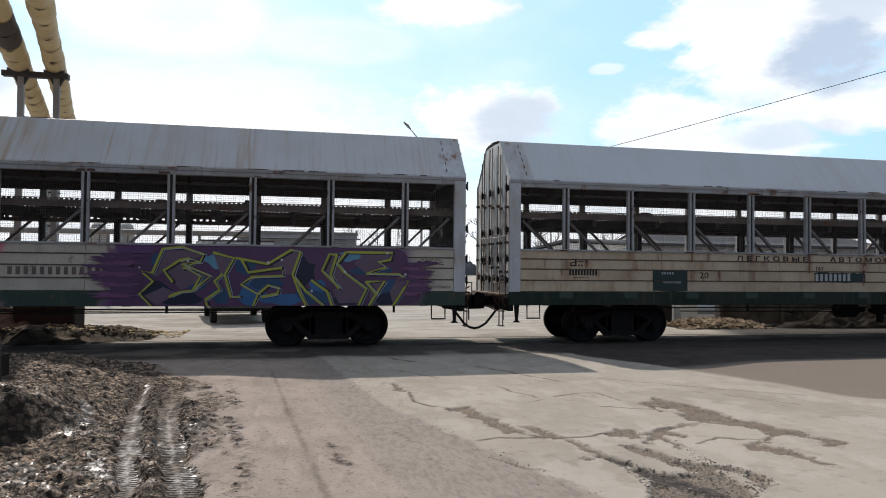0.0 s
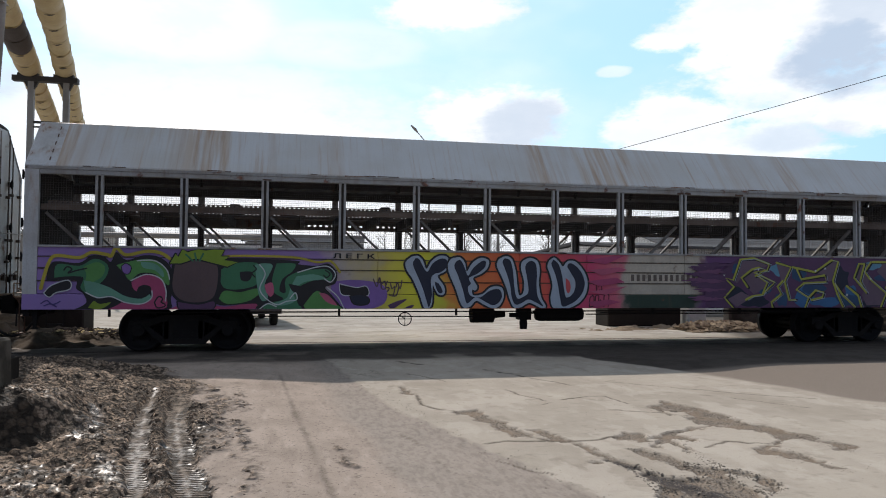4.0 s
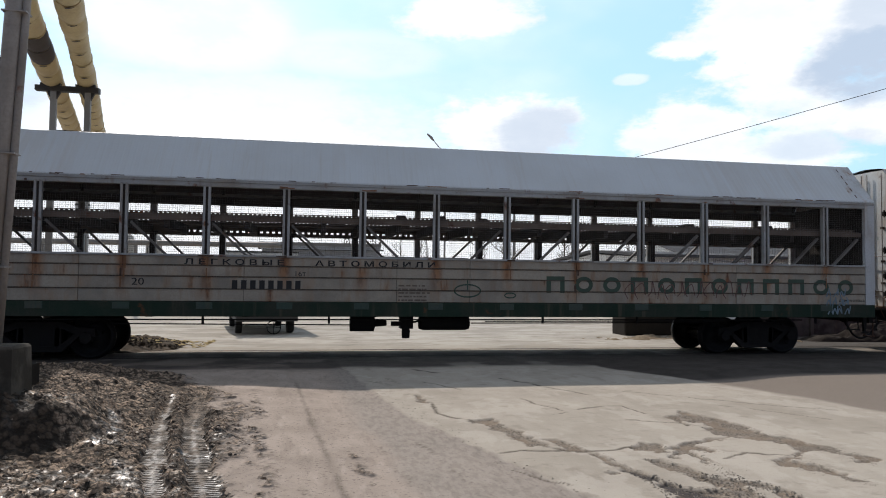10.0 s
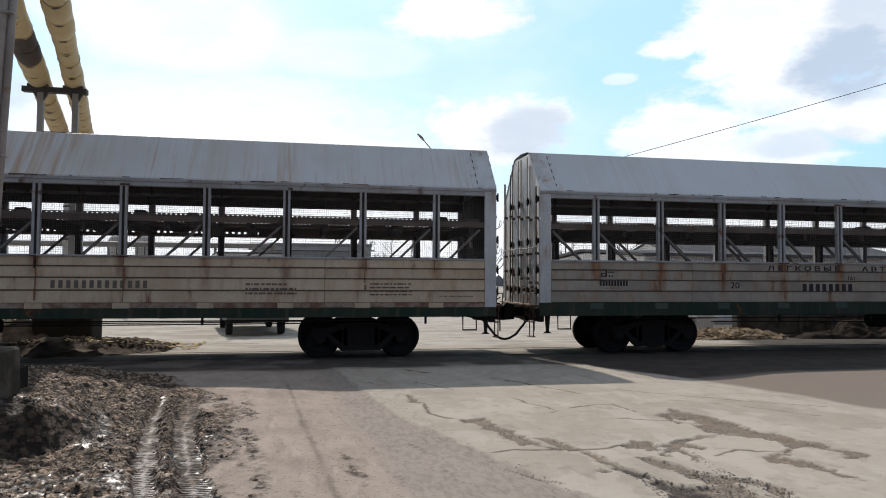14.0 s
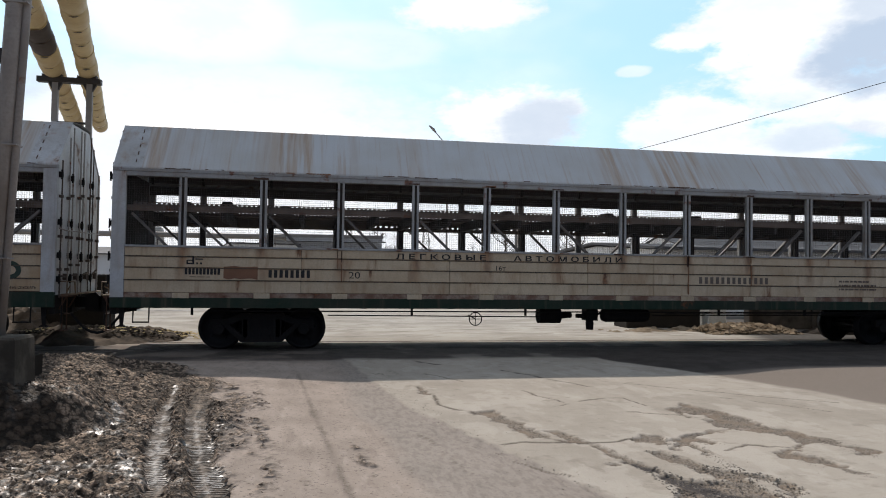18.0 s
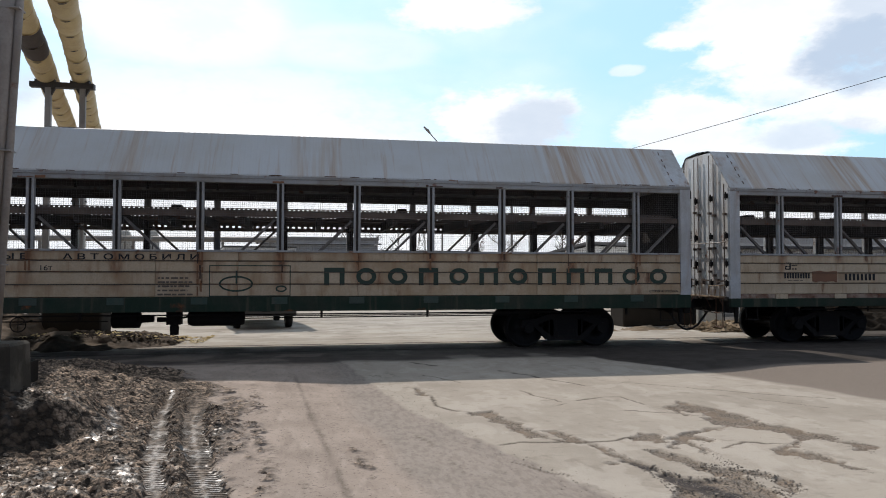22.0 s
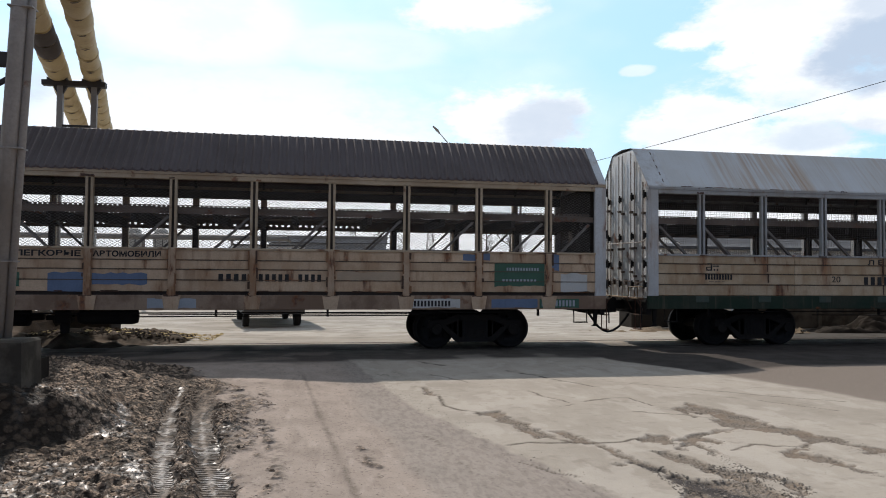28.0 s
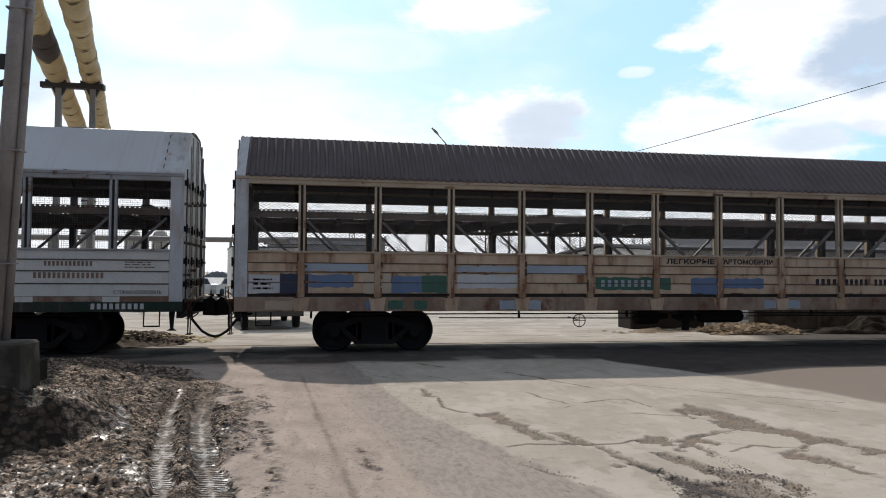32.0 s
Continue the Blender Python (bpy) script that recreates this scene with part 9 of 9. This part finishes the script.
def scatter(name, n, area, size, material, lab, seed, flat=0.6, base=None):
    """Many small stones or clods as one object."""
    r, g = random.Random(seed), Geo()
    for i in range(n):
        x, y = r.uniform(area[0], area[1]), r.uniform(area[2], area[3])
        s = size * r.uniform(0.4, 1.3) * (0.6 if r.random() < 0.7 else 1.2)
        z = (base(x, y) if base else 0.0) + s * 0.15
        vs = []
        for dx, dy, dz in ((1, 0, 0), (0, 1, 0), (-1, 0, 0), (0, -1, 0), (0, 0, 1), (0, 0, -0.5)):
            k = r.uniform(0.6, 1.2)
            vs.append((x + dx * s * k + r.uniform(-0.3, 0.3) * s, y + dy * s * k + r.uniform(-0.3, 0.3) * s, z + dz * s * k * flat))
        g.add(vs, [(0, 1, 4), (1, 2, 4), (2, 3, 4), (3, 0, 4), (1, 0, 5), (2, 1, 5), (3, 2, 5), (0, 3, 5)])
    return thing(name, g, material, lab, "debris", kind="stuff")


scatter("rubble", 900, (12.0, 15.2, 19.6, 21.4), 0.1, RUBBLE, "pale broken stones on the sandy heap", 5, base=lambda x, y: 0.23 * max(0.0, 1 - ((x - 13.6) / 1.8) ** 2 - ((y - 20.6) / 1.1) ** 2) ** 0.8)
scatter("straw_litter", 900, (-7.6, -2.6, 18.9, 21.0), 0.07, STRAW, "dry straw and litter on the earth heap", 6, 0.25, base=lambda x, y: 0.25 * max(0.0, 1 - ((x + 5.6) / 2.6) ** 2 - ((y - 19.4) / 2.0) ** 2) ** 0.8)


scatter("rubble", 1500, (-7.4, -3.2, 18.5, 20.8), 0.05, surface("dark_clods", (0.075, 0.058, 0.043), 0.95, second=(0.03, 0.024, 0.018), patch=0.8, patch_scale=3.0, spec=0.06), "dark clods and rubbish on the earth heap", 7, 0.6, base=lambda x, y: 0.26 * max(0.0, 1 - ((x + 5.6) / 2.6) ** 2 - ((y - 19.4) / 2.0) ** 2) ** 0.8)


def dry_bush(x, y, h, seed):
    b = root("dry_bush", "yellow dry bush on the earth bank", "bush", (x, y, 0))
    r = random.Random(seed)
    g, lv = Geo(), Geo()
    for i in range(26):
        a, ln = r.uniform(0, 6.28), h * r.uniform(0.6, 1.1)
        p = Vector((0.5 * math.cos(a) * r.random(), 0.5 * math.sin(a) * r.random(), 0.62))
        q = p + Vector((math.cos(a) * 0.4 * ln, math.sin(a) * 0.4 * ln, ln * 0.8))
        g.tube([p, (p + q) / 2 + Vector((0, 0, 0.1)), q], [0.012, 0.008, 0.004], 4)
        for k in range(14):
            c = p.lerp(q, r.uniform(0.3, 1)) + Vector((r.uniform(-0.1, 0.1), r.uniform(-0.1, 0.1), r.uniform(-0.1, 0.1)))
            d, e = Vector((r.uniform(-1, 1), r.uniform(-1, 1), r.uniform(-1, 1))) * 0.05, Vector((r.uniform(-1, 1), r.uniform(-1, 1), r.uniform(-1, 1))) * 0.05
            lv.add([c - d, c + e, c + d, c - e], [(0, 1, 2, 3)])
    part("stem_cluster", g, BARK, b)
    part("leaf_mass", lv, STRAW, b)


dry_bush(-8.7, 22.5, 0.8, 2)


def bare_tree(x, y, h, seed):
    t = root("bare_tree", "leafless grey-brown tree beyond the yard", "tree", (x, y, 0), "bare trees")
    r = random.Random(seed)
    tr, tw = Geo(), Geo()
    tr.tube([(0, 0, 0), (0.1, 0.05, h * 0.3), (0.05, 0, h * 0.6), (0, 0, h)], [h * 0.02, h * 0.016, h * 0.01, 0.01], 7)

    def grow(p, d, ln, rad, depth):
        q = p + d * ln
        tw.tube([p, p.lerp(q, 0.5) + Vector((r.uniform(-0.05, 0.05), r.uniform(-0.05, 0.05), 0.03)) * ln, q], [rad, rad * 0.8, rad * 0.55], 4, False)
        if depth:
            for k in range(3):
                n = (d + Vector((r.uniform(-0.8, 0.8), r.uniform(-0.8, 0.8), r.uniform(-0.1, 0.7)))).normalized()
                grow(p.lerp(q, r.uniform(0.45, 1)), n, ln * r.uniform(0.5, 0.75), rad * 0.55, depth - 1)

    for i in range(9):
        z = h * r.uniform(0.25, 0.9)
        a = r.uniform(0, 6.28)
        grow(Vector((0.05, 0, z)), Vector((math.cos(a), math.sin(a), r.uniform(0.5, 1.2))).normalized(), h * 0.22 * (1.2 - z / h), h * 0.006, 3)
    part("trunk", tr, BARK, t)
    part("crown", tw, BARK, t)


for i, (x, y, h) in enumerate(((16, 66, 7.5), (20, 72, 8.5), (26, 70, 7.5), (12, 95, 8), (9, 100, 8.5), (31, 80, 9), (38, 78, 9))):
    bare_tree(x, y, h, 20 + i)


def pylon(x, y, h):
    p = root("lattice_mast", "grey steel lattice mast on the horizon", "mast", (x, y, 0), "lattice masts")
    for sx in (-1, 1):
        for sy in (-1, 1):
            part("leg", Geo().beam((sx * h * 0.1, sy * h * 0.1, 0), (sx * 0.25, sy * 0.25, h), 0.12, 0.12), STEEL_GREY, p)
    for i in range(6):
        k0, k1 = 1 - i / 6 * 0.9, 1 - (i + 1) / 6 * 0.9
        a, b, z0, z1 = h * 0.1 * k0, h * 0.1 * k1, h * i / 6, h * (i + 1) / 6
        part("lattice_bay", Geo().beam((-a, -a, z0), (b, -b, z1), 0.08, 0.08).beam((a, -a, z0), (-b, -b, z1), 0.08, 0.08).beam((-b, -b, z1), (b, -b, z1), 0.08, 0.08), STEEL_GREY, p)
    part("cross_arm", Geo().beam((-h * 0.2, 0, h * 0.85), (h * 0.2, 0, h * 0.85), 0.14, 0.14), STEEL_GREY, p)


pylon(6.0, 120, 10)
pylon(24.0, 150, 13)

# the yard's own pipe run with its end bend, risers and tanks
run = root("yard_pipe", "grey insulated pipe run across the yard", "pipe", (-8, 35, 0))
part("pipe", Geo().tube([(-14, 0, 3.34), (6.4, 0, 3.36), (6.7, 0, 3.34)], 0.13, 12), STEEL_GREY, run, smooth=True)
part("flange", Geo().tube([(6.66, 0, 3.34), (6.76, 0, 3.34)], 0.19, 14), STEEL_GREY, run)
for x in (-12, -8, -4, 0, 4, 6.2):
    part("support", Geo().box(x - 0.06, x + 0.06, -0.06, 0.06, 0, 3.23), STEEL_GREY, run)
riser = root("riser_pipe", "thick pale insulated riser pipe", "pipe", (-8.3, 28.0, 0))
part("pipe", Geo().tube([(0, 0, 0), (0, 0, 5.6)], 0.24, 18), surface("pale_insulation", (0.5, 0.49, 0.46), 0.7, second=(0.4, 0.37, 0.33), patch=0.4, streak=0.4), riser, smooth=True)
for z in (0.8, 2.0, 3.2, 4.4):
    part("strap", Geo().tube([(0, 0, z - 0.03), (0, 0, z + 0.03)], 0.255, 18), STEEL_DARK, riser)
for x in (-10.1, -8.65):
    tk = root("storage_tank", "pale domed storage tank", "tank", (x, 42, 0), "storage tanks")
    part("shell", Geo().lathe([(0.43, 0), (0.43, 3.55), (0.41, 3.8), (0.34, 4.0), (0.2, 4.13), (0.0, 4.17)], "z", 24), surface("pale_tank_paint", (0.5, 0.48, 0.43), 0.6, patch=0.3, streak=0.5), tk, smooth=True)
    part("ladder", Geo().tube([(-0.2, -0.6, 0), (-0.2, -0.6, 3.8)], 0.025, 5).tube([(0.2, -0.6, 0), (0.2, -0.6, 3.8)], 0.025, 5), STEEL_DARK, tk)

# overhead line on two poles
line = root("power_line", "dark overhead cable strung between two poles", "power line", (0, 0, 0))
PA, PB = Vector((19.4, 66.0, 10.75)), Vector((41.5, 23.9, 15.6))
for k, p in enumerate((PA, PB)):
    part("line_pole", Geo().tube([(p.x, p.y, 0), (p.x, p.y, p.z + 0.3)], [0.16, 0.1], 8), STEEL_GREY, line)
part("cable", Geo().tube([PA.lerp(PB, i / 14) - Vector((0, 0, 0.3 * (1 - (2 * i / 14 - 1) ** 2))) for i in range(15)], 0.022, 5), RUBBER, line)


def far_woods():
    """Hazy bare woods along the horizon, as one strip of many upright twiggy clumps."""
    r, g = random.Random(31), Geo()
    x = -190.0
    while x < 230:
        w, h, y = r.uniform(1.2, 3.0), r.uniform(2.6, 4.6) * (0.8 + 0.3 * math.sin(x * 0.05)), 170 + r.uniform(-14, 14)
        for k in range(5):
            a = x + r.uniform(-w, w)
            t = h * r.uniform(0.6, 1.0)
            g.add([(a - w * 0.5, y + k, 0), (a + w * 0.5, y + k, 0), (a + w * 0.55, y + k, t * 0.55), (a + w * 0.2, y + k + 0.5, t * 0.9), (a, y + k + 0.3, t), (a - w * 0.25, y + k, t * 0.85), (a - w * 0.55, y + k, t * 0.5)], [(0, 1, 2, 3, 4, 5, 6)])
        for k in range(4):
            a = x + r.uniform(-w, w)
            g.tube([(a, y - 1, 0), (a + r.uniform(-0.3, 0.3), y - 1, h * 1.05)], [0.09, 0.02], 4, False)
        x += w
    # distance haze is put into the twigs' grey-blue colour
    thing("far_woods", g, surface("hazy_twigs", (0.2, 0.215, 0.235), 1.0, second=(0.15, 0.16, 0.17), patch=0.6, patch_scale=0.3, spec=0.0), "hazy grey-blue bare woods on the horizon", "woods", kind="stuff")


far_woods()


def motions():
    for w, x0 in WAGONS:
        walk(w, [(t, pose(x0 + s, TRACK_Y, 0)) for t, s in enumerate(TRAVEL)])
    steps = 224
    times = [32.0 * i / steps for i in range(steps + 1)]
    turns = np.interp(times, range(33), TRAVEL)
    for w, x in WHEELSETS:
        walk(w, [(t, pose(x, 0, 0.475, 0, math.degrees((s - TRAVEL[0]) / 0.475), 0)) for t, s in zip(times, turns)])


motions()
